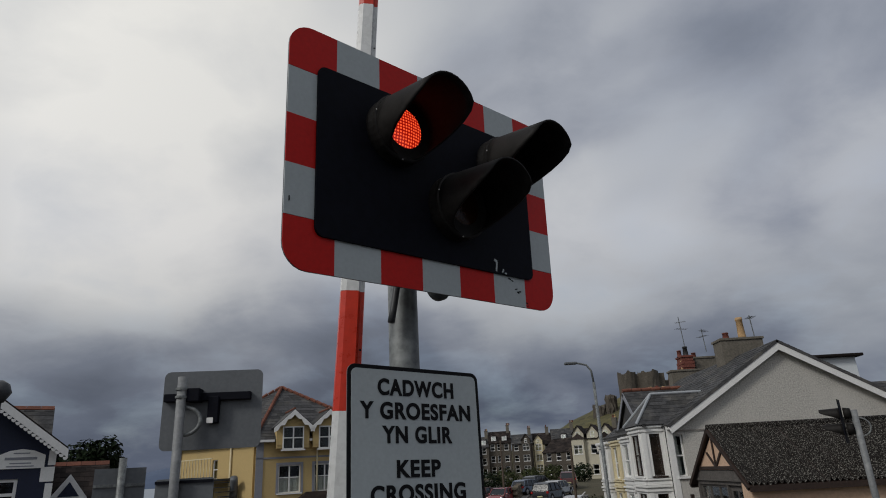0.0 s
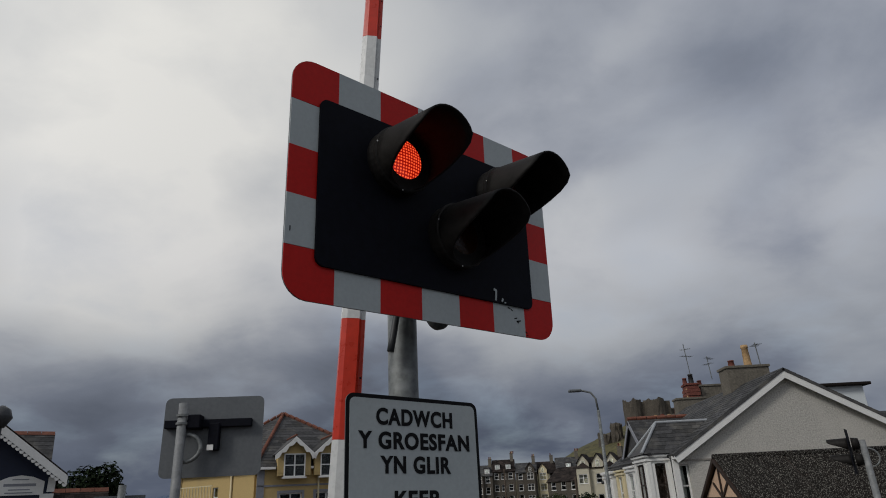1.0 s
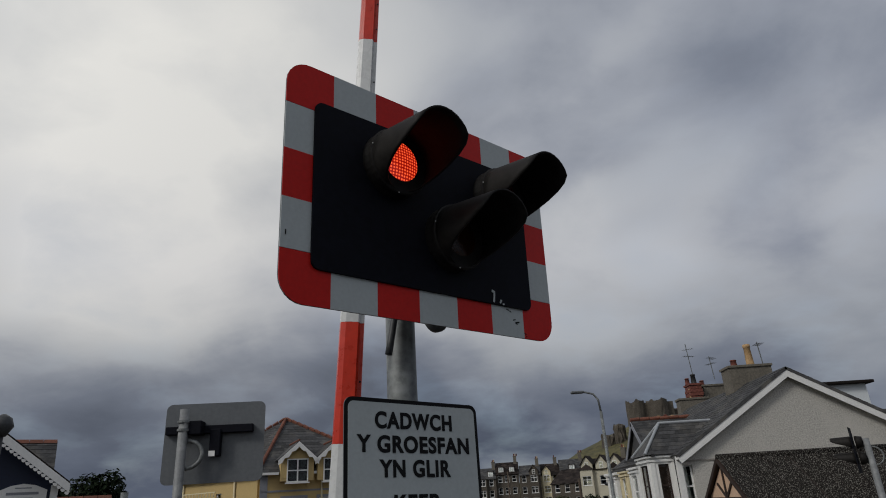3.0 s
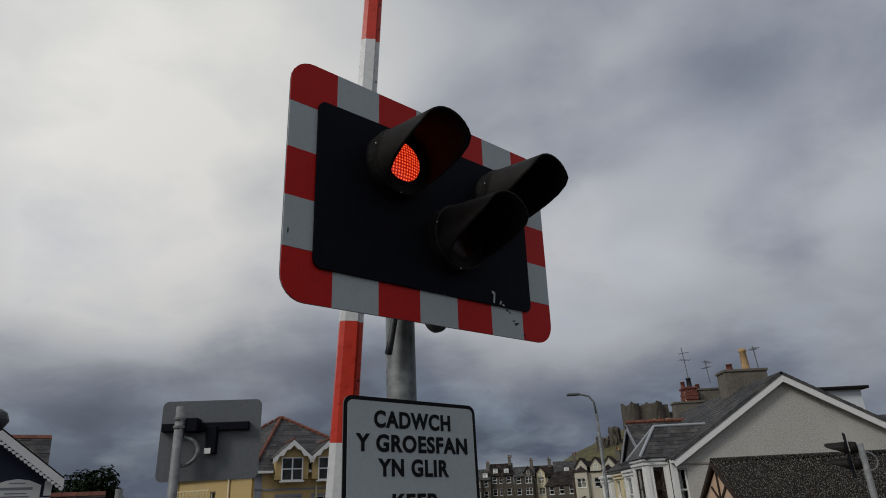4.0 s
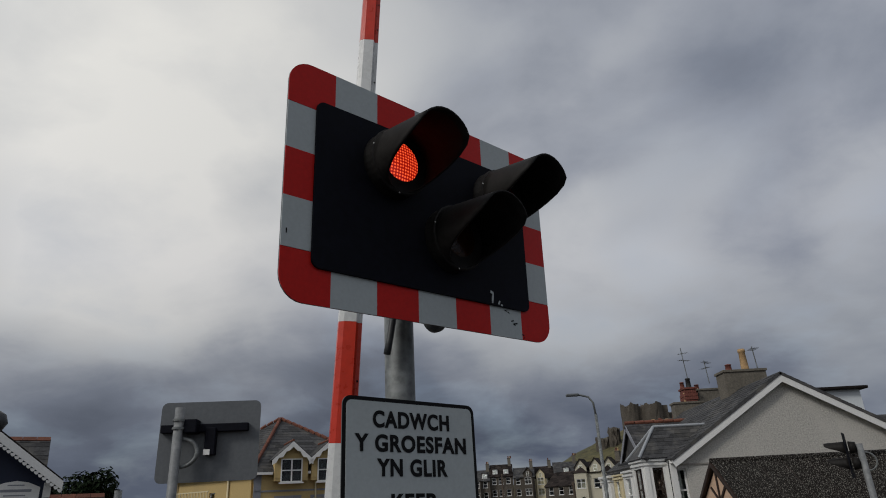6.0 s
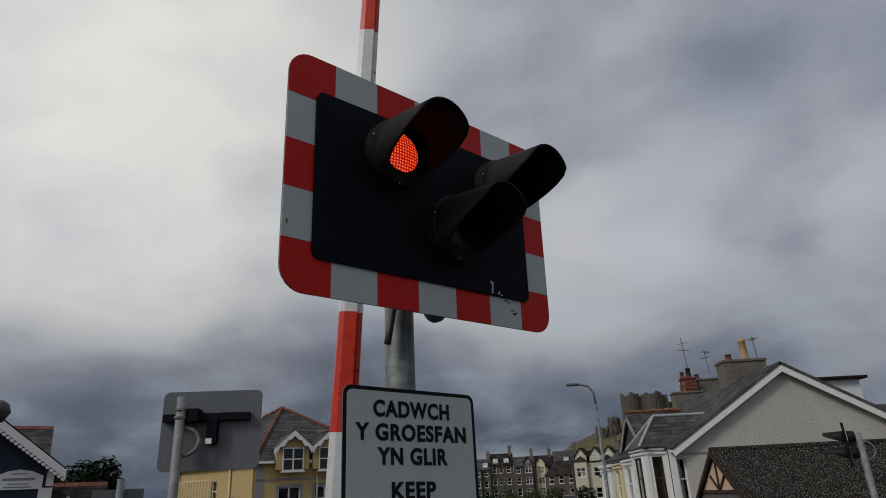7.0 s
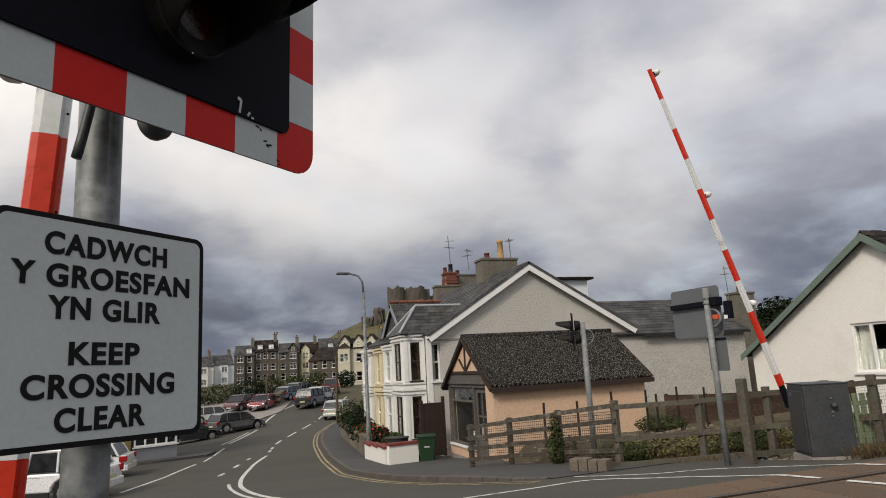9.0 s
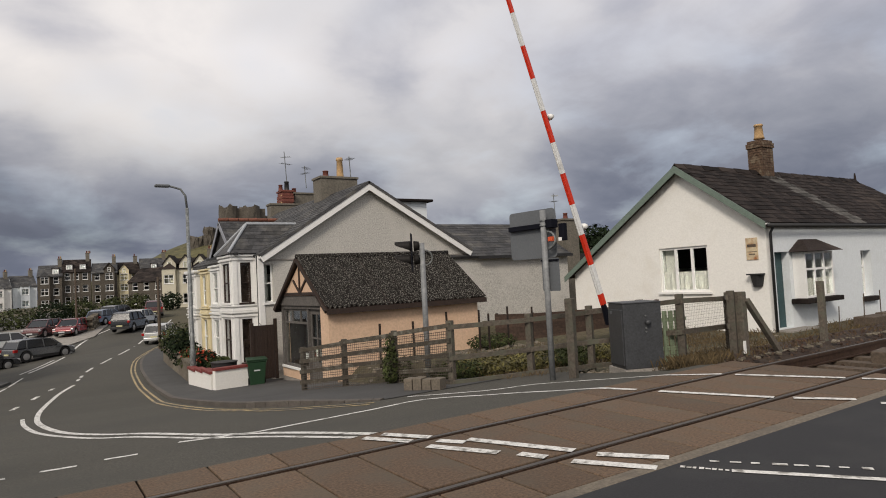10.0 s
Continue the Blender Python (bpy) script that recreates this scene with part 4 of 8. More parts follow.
def barrier(name, at, first, lengths, start_red, w0, w1, lamps, label, flip=1):
    """A boom on its machine: at places the pivot, local z runs along the boom."""
    root = thing(name, at, label, "barrier")
    total = sum(lengths)
    s, red = first, start_red
    for l in lengths:
        f0, f1 = (s - first) / total, (s + l - first) / total
        bm = boom_section(bmesh.new(), s, s + l - 0.001, w0 + (w1 - w0) * f0, w0 + (w1 - w0) * f1)
        band = part("boom_band", bm, BOOM_RED if red else BOOM_WHITE, root, "glossy red band" if red else "glossy white band")
        for k in range(int(l / 0.2)):
            ww = w0 + (w1 - w0) * f0
            part("rivet", disc(Matrix.Translation((ww * 0.43, -ww * 0.052, s + 0.1 + k * 0.2)), 0.006, 0.004, 8, 2), INK, band)
        s += l
        red = not red
    for z in lamps:
        boom_lamp(root, Matrix.Translation((-0.15, -0.02, z)))
    return root


lean = Matrix.Rotation(radians(3.3), 4, "Y")
pivot = Vector((-0.41, 2.07, 0.95))
near = barrier("crossing_barrier", Matrix.Translation(pivot) @ lean, -0.1, [0.56] + [0.6] * 9, True, 0.135, 0.10, (1.92, 4.3), "raised red and white barrier boom, near upright")
# bands: white to 2.01 m above ground, then alternating
bm = bmesh.new()
box(bm, -0.95, -0.30, 1.80, 2.34, 0.0, 0.05, bevel=0.005)
mach = thing("barrier_machine", pose(0, 0, 0), "dark grey steel barrier machine at the foot of the boom", "barrier machine")
part("plinth", bm, CONCRETE, mach)
part("housing", boxed(-0.92, -0.56, 1.84, 2.30, 0.05, 1.12, bevel=0.02), CABINET, mach)
part("boom_clamp", boxed(-0.56, -0.42, 1.97, 2.15, 0.80, 1.06, bevel=0.015), BLACK, mach)

# the far barrier, part way down, with its cabinet
d = Vector((-math.cos(radians(70.5)), -0.008, math.sin(radians(70.5)))).normalized()
zx = d
xx = Vector((0, 0, 1)).cross(d).cross(d).normalized()
yy = zx.cross(xx)
rot = Matrix((xx, yy, zx)).transposed().to_4x4()
barrier("crossing_barrier", Matrix.Translation((9.84, 8.45, 0.92)) @ rot, 0.05, [0.22] + [0.6] * 10, True, 0.13, 0.085, (3.72, 6.18, 1.58), "red and white barrier boom part way up over the street")
cab = thing("barrier_machine", pose(9.80, 7.70, -0.2, 0, 0, -24), "dark grey steel barrier cabinet with a locked door", "barrier machine")
part("housing", boxed(-0.36, 0.36, -0.30, 0.30, 0.06, 1.20, bevel=0.015), CABINET, cab)
part("plinth", boxed(-0.40, 0.40, -0.34, 0.34, -0.15, 0.06), CONCRETE, cab)
door = part("door", boxed(-0.385, -0.36, -0.27, 0.27, 0.12, 1.10, bevel=0.006), CABINET, cab, "flush side door")
part("label_plate", boxed(-0.39, -0.385, 0.1, 0.18, 1.02, 1.07), GREY_BACK, door)
part("lid", boxed(-0.37, 0.37, -0.31, 0.31, 1.20, 1.225, bevel=0.008), CABINET, cab)
part("crank_boss", tubed([(0.08, -0.30, 0.86), (0.08, -0.37, 0.86)], 0.045, 16), CABINET, cab, smooth=True)
for z in (0.76, 0.70, 0.98):
    part("bolt", tubed([(0.05, -0.30, z), (0.05, -0.32, z)], 0.015, 10), GALV, cab)
part("boom_clamp", boxed(-0.12, 0.12, 0.32, 0.72, 0.70, 1.05, bevel=0.02), BLACK, cab)
bm = bmesh.new()
tube(bm, [(9.84 - d.x * 0.35, 8.45 - d.y * 0.35, 0.92 - d.z * 0.35), (9.84 + d.x * 0.06, 8.45 + d.y * 0.06, 0.92 + d.z * 0.06)], [0.075, 0.05], 8)
part("boom_root", bm, BLACK, cab, matrix=cab.matrix_basis.inverted())


# ---- signals seen from behind ----
def back_signal(name, base, yaw, top, side, label, plate=None, board_z=1.99):
    """A signal facing away: pole, grey back of the board, black bracket, conduit loop and a white label. side: the pole's place along the board."""
    root = thing(name, pose(base[0], base[1], base[2], 0, 0, yaw), label, "traffic light", "crossing signals facing away")
    part("pole", tubed([(0, 0, 0), (0, 0, top)], 0.052, 16), GALV_PALE, root, "galvanised pole", smooth=True)
    part("board", prismed(rounded(1.12, 0.885, 0.07, 6, -side, board_z), 0.16, 0.166), GREY_BACK, root, "grey back of the light board")
    bz = board_z + 0.58
    part("cross_bar", boxed(-side + 0.03, 1.12 - side - 0.12, 0.08, 0.158, bz - 0.045, bz + 0.045, bevel=0.008), BLACK, root)
    part("terminal_box", boxed(0.28, 0.40, 0.06, 0.158, bz - 0.30, bz, bevel=0.01), BLACK, root)
    part("terminal_box", boxed(0.06, 0.20, -0.02, 0.158, bz - 0.06, bz + 0.09, bevel=0.01), BLACK, root)
    part("maker_label", boxed(0.28, 0.35, 0.052, 0.058, bz - 0.30, bz - 0.24), WHITE, root, "small white label")
    pts = [(0.05 + 0.17 * math.sin(radians(a)), 0.03, bz - 0.27 + 0.15 * math.cos(radians(a))) for a in range(0, 181, 15)]
    part("conduit", tubed(pts, 0.023, 8), GALV, root, "looped grey conduit", smooth=True)
    for z in (bz - 0.02, bz + 0.07):
        part("clamp", tubed([(0, 0, z), (0, 0, z + 0.025)], 0.068, 16), GALV, root)
    if plate:
        part("notice_back", prismed(rounded(plate[0], plate[1], 0.03, 5, plate[2], plate[3]), 0.075, 0.08), GREY_BACK, root, "grey back of a notice")
        part("notice_rail", boxed(plate[2], plate[2] + plate[0], 0.05, 0.075, plate[3] + plate[1] - 0.05, plate[3] + plate[1] - 0.02), BLACK, root)
    return root


back_signal("crossing_signal", (-2.93, 6.18, 0.0), 7, 2.88, 0.25, "grey back of a crossing light board on a galvanised pole", (0.62, 0.6, -0.22, 1.18), 2.08)
fs = back_signal("crossing_signal", (8.30, 8.32, -0.25), -84, 2.98, 0.98, "grey back of a crossing light board beside the far barrier", (0.40, 0.58, -0.16, 1.55), 2.14)
part("orange_lamp", boxed(0.12, 0.22, -0.05, 0.04, 2.42, 2.50, bevel=0.01), ORANGE, fs, "small orange box")

post = thing("road_sign", pose(-4.37, 7.85, -0.2, 0, 0, 28), "blank grey back of a rectangular road sign", "road sign")
part("pole", tubed([(0.0, 0, 0), (0, 0, 2.3)], 0.05, 12), GALV, post, smooth=True)
part("plate", boxed(-0.33, 0.30, 0.06, 0.065, 1.35, 2.17), GREY_BACK, post)
for z in (1.95, 1.55):
    part("channel", boxed(-0.33, 0.30, 0.04, 0.06, z - 0.02, z + 0.02), GALV, post)

# two-lamp road signal behind the fence
tl = thing("traffic_signal", pose(8.05, 12.05, gz(8.05, 12.05), 0, 0, -35), "pair of black hooded signal lamps on a grey pole", "traffic light")
part("pole", tubed([(0, 0, 0), (0, 0, 3.08)], [0.065, 0.06], 14), GALV_PALE, tl, "grey painted pole", smooth=True)
part("target_board", boxed(-0.235, -0.22, -0.20, 0.20, 2.45, 3.30), BLACK, tl)
for z in (3.02, 2.72):
    lamp = part("lamp_housing", tubed([(-0.18, 0, z), (-0.06, 0, z)], [0.12, 0.10], 16), HOOD, tl, smooth=True)
    part("hood", hood(Matrix.Translation((-0.24, 0, z)) @ Matrix.Rotation(radians(-90), 4, "Z"), 0.36, 0.12), HOOD, lamp, smooth=True)
    part("arm", boxed(-0.08, 0.0, -0.03, 0.03, z - 0.03, z + 0.03), BLACK, tl)
pts = [(0.05 + 0.17 * math.sin(radians(a)), 0, 2.75 + 0.17 * math.cos(radians(a))) for a in range(0, 181, 15)]
part("conduit", tubed(pts, 0.014, 8), GALV, tl, smooth=True)


# ---- fence along the crossing ----
def fence_post(base, h, w=0.11, mat=None):
    bm = boxed(-w / 2, w / 2, -w / 2, w / 2, -0.1, h, bevel=0.008)
    return bm, Vector(base)


def fence_run(name, posts, heights, rails, label, mat, wire=True, w=0.11, group="", gauge=0.0022):
    root = thing(name, pose(posts[0][0], posts[0][1], gz(*posts[0])), label, "fence", group)
    o = Vector((posts[0][0], posts[0][1], gz(*posts[0])))
    tops = [Vector((x, y, gz(x, y))) - o for x, y in posts]
    for p, h in zip(tops, heights):
        part("post", boxed(-w / 2, w / 2, -w / 2, w / 2, -0.1, h, bevel=0.008), mat, root, matrix=Matrix.Translation(p) @ Matrix.Rotation(0.4, 4, "Z"))
    for (p, h), (q, k) in zip(zip(tops, heights), list(zip(tops, heights))[1:]):
        dvec = (q - p)
        along = Vector((dvec.x, dvec.y, 0)).normalized()
        nrm = Vector((along.y, -along.x, 0)) * 0.07
        for f in rails:
            a, b = p + Vector((0, 0, h * f)) + nrm, q + Vector((0, 0, k * f)) + nrm
            bm = bmesh.new()
            t, hh = along.cross(Vector((0, 0, 1))) * 0.02, Vector((0, 0, 0.045))
            vs = [bm.verts.new(c + e) for c in (a - along * 0.06, b + along * 0.06) for e in (-t - hh, t - hh, t + hh, -t + hh)]
            for i in range(4):
                bm.faces.new((vs[i], vs[(i + 1) % 4], vs[4 + (i + 1) % 4], vs[4 + i]))
            bm.faces.new(vs[:4])
            bm.faces.new(vs[4:])
            part("rail", bm, mat, root)
        if wire:
            bm = bmesh.new()
            L = dvec.length
            for r in range(19):
                z = 0.06 + 0.055 * r
                sag = Vector((0, 0, 0.012 * math.sin(r * 2.3)))
                tube(bm, [p + nrm * 1.3 + Vector((0, 0, z)), p.lerp(q, 0.5) + nrm * 1.3 + Vector((0, 0, z)) + sag, q + nrm * 1.3 + Vector((0, 0, z))], gauge, 3, False)
            for c in range(int(L / 0.055) + 1):
                s = min(1, c * 0.055 / L)
                g = p.lerp(q, s) + nrm * 1.3
                tube(bm, [g + Vector((0, 0, 0.05)), g + Vector((0, 0, 1.06))], gauge * 0.6, 3, False)
            tagged(part("wire_mesh", bm, WIRE, root, "square wire mesh"), kind="stuff")
    return root


fence_run("timber_fence", [(5.92, 14.02), (6.6, 13.25), (7.18, 11.96), (7.53, 10.32)], (1.08, 1.15, 1.2, 1.25), (0.93, 0.70, 0.48, 0.26, 0.05), "old grey timber fence with wire mesh at the corner", MOSSY, True, 0.10, "", 0.0065)
fence_run("timber_fence", [(7.53, 10.32), (9.06, 9.75), (10.1, 9.1), (10.55, 8.75)], (1.25, 1.22, 1.25, 1.25), (0.90, 0.42, 0.04), "weathered timber post and rail fence beside the garden", TIMBER, False, 0.12)
gp = thing("timber_post", pose(8.56, 8.06, -0.22, 0, 0, 20), "stout weathered timber post beside the signal", "post")
part("post", boxed(-0.07, 0.07, -0.07, 0.07, -0.1, 1.38, bevel=0.012), TIMBER, gp)
fence_run("timber_fence", [(10.55, 8.2), (10.64, 7.36), (12.3, 7.45), (11.6, 6.95)], (1.25, 1.25, 1.2, 1.2), (0.90, 0.45), "weathered timber fence with netting by the railway", TIMBER, True, 0.13)
br = thing("timber_post", pose(11.75, 6.85, -0.1), "timber post with a raking strut and white marker", "post")
part("post", boxed(-0.075, 0.075, -0.075, 0.075, -0.1, 1.18, bevel=0.012), TIMBER, br)
part("strut", boxed(-0.05, 0.05, -0.05, 0.05, 0, 1.25, bevel=0.008), TIMBER, br, matrix=Matrix.Translation((0.75, -0.25, 0.0)) @ Matrix.Rotation(radians(-34), 4, "Y") @ Matrix.Rotation(radians(-8), 4, "X"))
part("marker", boxed(-0.13, -0.08, -0.1, -0.07, 0.05, 0.28), WHITE, br, "small white marker")
lone = thing("timber_post", pose(14.5, 6.75, -0.1), "single leaning timber post by the track", "post")
part("post", boxed(-0.06, 0.06, -0.06, 0.06, -0.1, 1.25, bevel=0.012), TIMBER, lone)
gate = thing("picket_gate", pose(10.15, 7.75, -0.18, 0, 0, -20), "pale green slatted gate with a round white plate", "gate")
for k in range(6):
    part("slat", boxed(0.1 + k * 0.125, 0.19 + k * 0.125, -0.01, 0.012, 0.05, 0.98), GATE_GREEN, gate)
for z in (0.25, 0.78):
    part("gate_rail", boxed(0.08, 0.85, 0.012, 0.04, z, z + 0.07), GATE_GREEN, gate)
part("plate", disc(Matrix.Translation((0.2, -0.02, 0.9)), 0.075, 0.004, 16, 2), WHITE, gate, "round white plate")
blk = thing("edging_blocks", pose(6.62, 10.55, gz(6.62, 10.55), 0, 0, -62), "row of pale concrete edging blocks at the fence", "block")
for k in range(4):
    part("block", boxed(0.02 + k * 0.2, 0.2 + k * 0.2, -0.12, 0.12, -0.05, 0.26 + 0.02 * (k % 2), bevel=0.01), EDGE, blk)

# thin iron fence standards and back fence in the gardens
rnd = random.Random(8)
for x, top in ((7.57, 0.64), (8.51, 0.62), (9.55, 0.78), (10.51, 0.76), (10.82, 0.64), (11.48, 0.78), (12.34, 0.71)):
    y = 13.4
    st = thing("iron_standard", pose(x, y, gz(x, y), rnd.uniform(-2, 2), rnd.uniform(-2, 2)), "thin rusty iron fence standard", "post", "iron standards in the garden")
    part("bar", boxed(-0.028, 0.028, -0.008, 0.008, -0.1, top - gz(x, y)), IRON, st)
for k in range(8):
    x, y = 16.6 + k * 1.15, 8.0 + rnd.uniform(-0.3, 0.3)
    st = thing("iron_standard", pose(x, y, gz(x, y), rnd.uniform(-3, 3), rnd.uniform(-3, 3)), "thin rusty iron fence standard", "post", "iron standards by the platform")
    part("bar", boxed(-0.018, 0.018, -0.006, 0.006, -0.1, rnd.uniform(0.6, 1.1)), SLEEPER, st)
fence_run("garden_fence", [(13.3, 16.2), (14.1, 15.4), (14.9, 14.5), (15.9, 13.6), (16.9, 12.8)], (1.5, 1.35, 1.15, 0.95, 0.95), (0.95, 0.89, 0.83, 0.77, 0.71, 0.65, 0.59, 0.53, 0.47, 0.41), "brown horizontal board fence at the garden's end", RUST_WOOD, False, 0.08)


# ---- houses ----
FACE_S = 0      # walls that face -y
FACE_W = -90    # walls that face -x; local x runs to -y


def gable_roof(parent, x0, x1, ya, za, yr, zr, yb, zb, mat, over=0.25, row=0.25, wide=0.32, ridge_mat=None, seed=1, slated=(True, True), t=0.10):
    """A roof with its ridge along x: eave (ya, za), ridge (yr, zr), eave (yb, zb), extended a little past the walls."""
    for side, (ye, ze) in enumerate(((ya, za), (yb, zb))):
        k = over / abs(yr - ye)
        e = (ye + (ye - yr) * k, ze + (ze - zr) * k)
        bm = slab(bmesh.new(), (x0, e[0], e[1]), (x1, e[0], e[1]), (x1, yr, zr), (x0, yr, zr), t)
        ob = part("roof", bm, mat, parent, "slate-covered roof slope")
        if slated[side]:
            q = slates(bmesh.new(), (x0, e[0], e[1]), (x1, e[0], e[1]), (x1, yr, zr), (x0, yr, zr), row, wide, 0.012, seed + side)
            tagged(part("slate_covering", q, mat, ob), kind="stuff")
    if ridge_mat:
        n = int(abs(x1 - x0) / 0.45)
        bm = bmesh.new()
        for i in range(n):
            a = x0 + (x1 - x0) * i / n
            b = x0 + (x1 - x0) * (i + 0.97) / n
            prism(bm, [(-0.14, -0.09), (0, 0.05), (0.14, -0.09), (0.12, -0.11), (0, 0.015), (-0.12, -0.11)], 0, 1,
                  Matrix(((0, b - a, 0, a), (1, 0, 0, yr), (0, 0, 1, zr + 0.02), (0, 0, 0, 1))))
        tagged(part("ridge_capping", bm, ridge_mat, parent), kind="stuff")


def chimney(parent, x, y, z0, w, d, h, mat, pots=(), cap=True, courses=0):
    """A stack with corbelled courses and pots: (dx, height, radius, material)."""
    bm = bmesh.new()
    if courses:                                  # one skin with a recessed joint above each course
        ch = h / courses
        rings = []
        for k in range(courses):
            g = 0.035 if k in (courses - 2, courses - 3) else 0.0
            for f, e in ((0.0, g), (0.86, g), (0.88, -0.012), (0.99, -0.012)):
                z = z0 + (k + f) * ch
                rings.append([bm.verts.new((x + sx * (w / 2 + e), y + sy * (d / 2 + e), z)) for sx, sy in ((-1, -1), (1, -1), (1, 1), (-1, 1))])
        for p, q in zip(rings, rings[1:]):
            for i in range(4):
                bm.faces.new((p[i], p[(i + 1) % 4], q[(i + 1) % 4], q[i]))
        bm.faces.new(rings[-1])
    else:
        box(bm, x - w / 2, x + w / 2, y - d / 2, y + d / 2, z0, z0 + h)
    stack = part("chimney", bm, mat, parent, "chimney stack")
    if cap:
        part("cap", boxed(x - w / 2 - 0.05, x + w / 2 + 0.05, y - d / 2 - 0.05, y + d / 2 + 0.05, z0 + h, z0 + h + 0.10, bevel=0.01), mat, stack)
    for dx, ph, r, pm in pots:
        part("chimney_pot", tubed([(x + dx, y, z0 + h + 0.08), (x + dx, y, z0 + h + 0.08 + ph * 0.15), (x + dx, y, z0 + h + 0.08 + ph * 0.85), (x + dx, y, z0 + h + 0.08 + ph * 0.87), (x + dx, y, z0 + h + 0.08 + ph)], [r * 1.2, r, r * 0.82, r, r * 0.9], 12), pm, stack, "clay chimney pot", smooth=True)
    return stack


def aerial(parent, x, y, z, h, arms, seed=0):
    bm = bmesh.new()
    tube(bm, [(x, y, z), (x - 0.05 * h, y, z + h)], 0.022, 6)
    ob = part("aerial_mast", bm, GALV, parent, "thin television aerial")
    bm = bmesh.new()
    for j, (zz, l) in enumerate(arms):
        a = 0.5 + seed + j
        dx, dy = math.cos(a), math.sin(a)
        tube(bm, [(x - dx * l * 0.5, y - dy * l * 0.5, z + zz), (x + dx * l, y + dy * l, z + zz)], 0.014, 4)
        for k in range(6):
            s = -0.5 + 1.5 * k / 5
            tube(bm, [(x + dx * l * s - dy * 0.18, y + dy * l * s + dx * 0.18, z + zz), (x + dx * l * s + dy * 0.18, y + dy * l * s - dx * 0.18, z + zz)], 0.007, 3)
    part("aerial_head", bm, GALV, ob)


def downpipe(parent, pts, mat=None, r=0.04):
    part("downpipe", tubed(pts, r, 8), mat or PLASTIC, parent, "rainwater pipe", smooth=True)


def wall(parent, m, w, h, holes, mat, th=0.25, label="", gable=None, name="wall"):
    bm = wall_panel(bmesh.new(), m, w, h, holes, th)
    if gable:
        apex, top = gable
        prism(bm, [(0, h), (w, h), (apex, top)], 0.0, th, m)
    return part(name, bm, mat, parent, label)


# --- the gable-ended house at the corner, grey pebbledash ---
GX0, GX1, GY, GYB, G0 = 7.72, 16.85, 22.6, 28.2, -2.2
corner = thing("corner_house", pose(0, 0, 0), "grey pebbledash end house with white bargeboards and white bays", "house")
m = pose(GX0, GY, G0, 0, 0, FACE_S)
wall(corner, m, GX1 - GX0, 2.83 - G0, [(0.10, 0.42, 3.3, 4.7), (0.10, 0.42, 0.9, 2.0)], RENDER_GREY, 0.3, "grey pebbledash gable wall", (4.36, 5.57 - G0))
window(corner, m, 0.10, 3.3, 0.32, 1.4, 1, (0.5,), UPVC, 0.12, WHITE)
window(corner, m, 0.10, 0.9, 0.32, 1.1, 1, (0.5,), UPVC, 0.12, WHITE)
part("string_course", boxed(GX0 + 0.12, GX1, GY - 0.03, GY, 2.60, 2.66), CONCRETE, corner)
part("corner_pilaster", boxed(GX0 - 0.10, GX0 + 0.08, GY - 0.025, GY + 0.3, G0, 2.83), WHITE, corner, "white painted corner strip")
# the low back wing to the right of it
m2 = pose(17.0, 24.4, G0, 0, 0, FACE_S)
wall(corner, pose(16.86, 22.62, G0), 6.04, 2.62 - G0, [], RENDER_GREY, 0.3, "grey pebbledash back wing")
bm = slab(bmesh.new(), (15.0, 22.42, 2.52), (23.0, 22.42, 2.52), (23.0, 25.4, 4.24), (15.0, 25.4, 4.24), 0.1)
rw = part("roof", bm, SLATE, corner, "grey slate back roof")
tagged(part("slate_covering", slates(bmesh.new(), (15.0, 22.42, 2.52), (23.0, 22.42, 2.52), (23.0, 25.4, 4.24), (15.0, 25.4, 4.24), 0.26, 0.45, 0.014, 5), SLATE, rw), kind="stuff")
part("gutter", boxed(17.3, 23.0, 22.30, 22.42, 2.40, 2.52), PLASTIC, corner)
slab_b = slab(bmesh.new(), (15.0, 28.2, 2.52), (23.0, 28.2, 2.52), (23.0, 25.4, 4.24), (15.0, 25.4, 4.24), 0.1)
part("roof", slab_b, SLATE, corner)
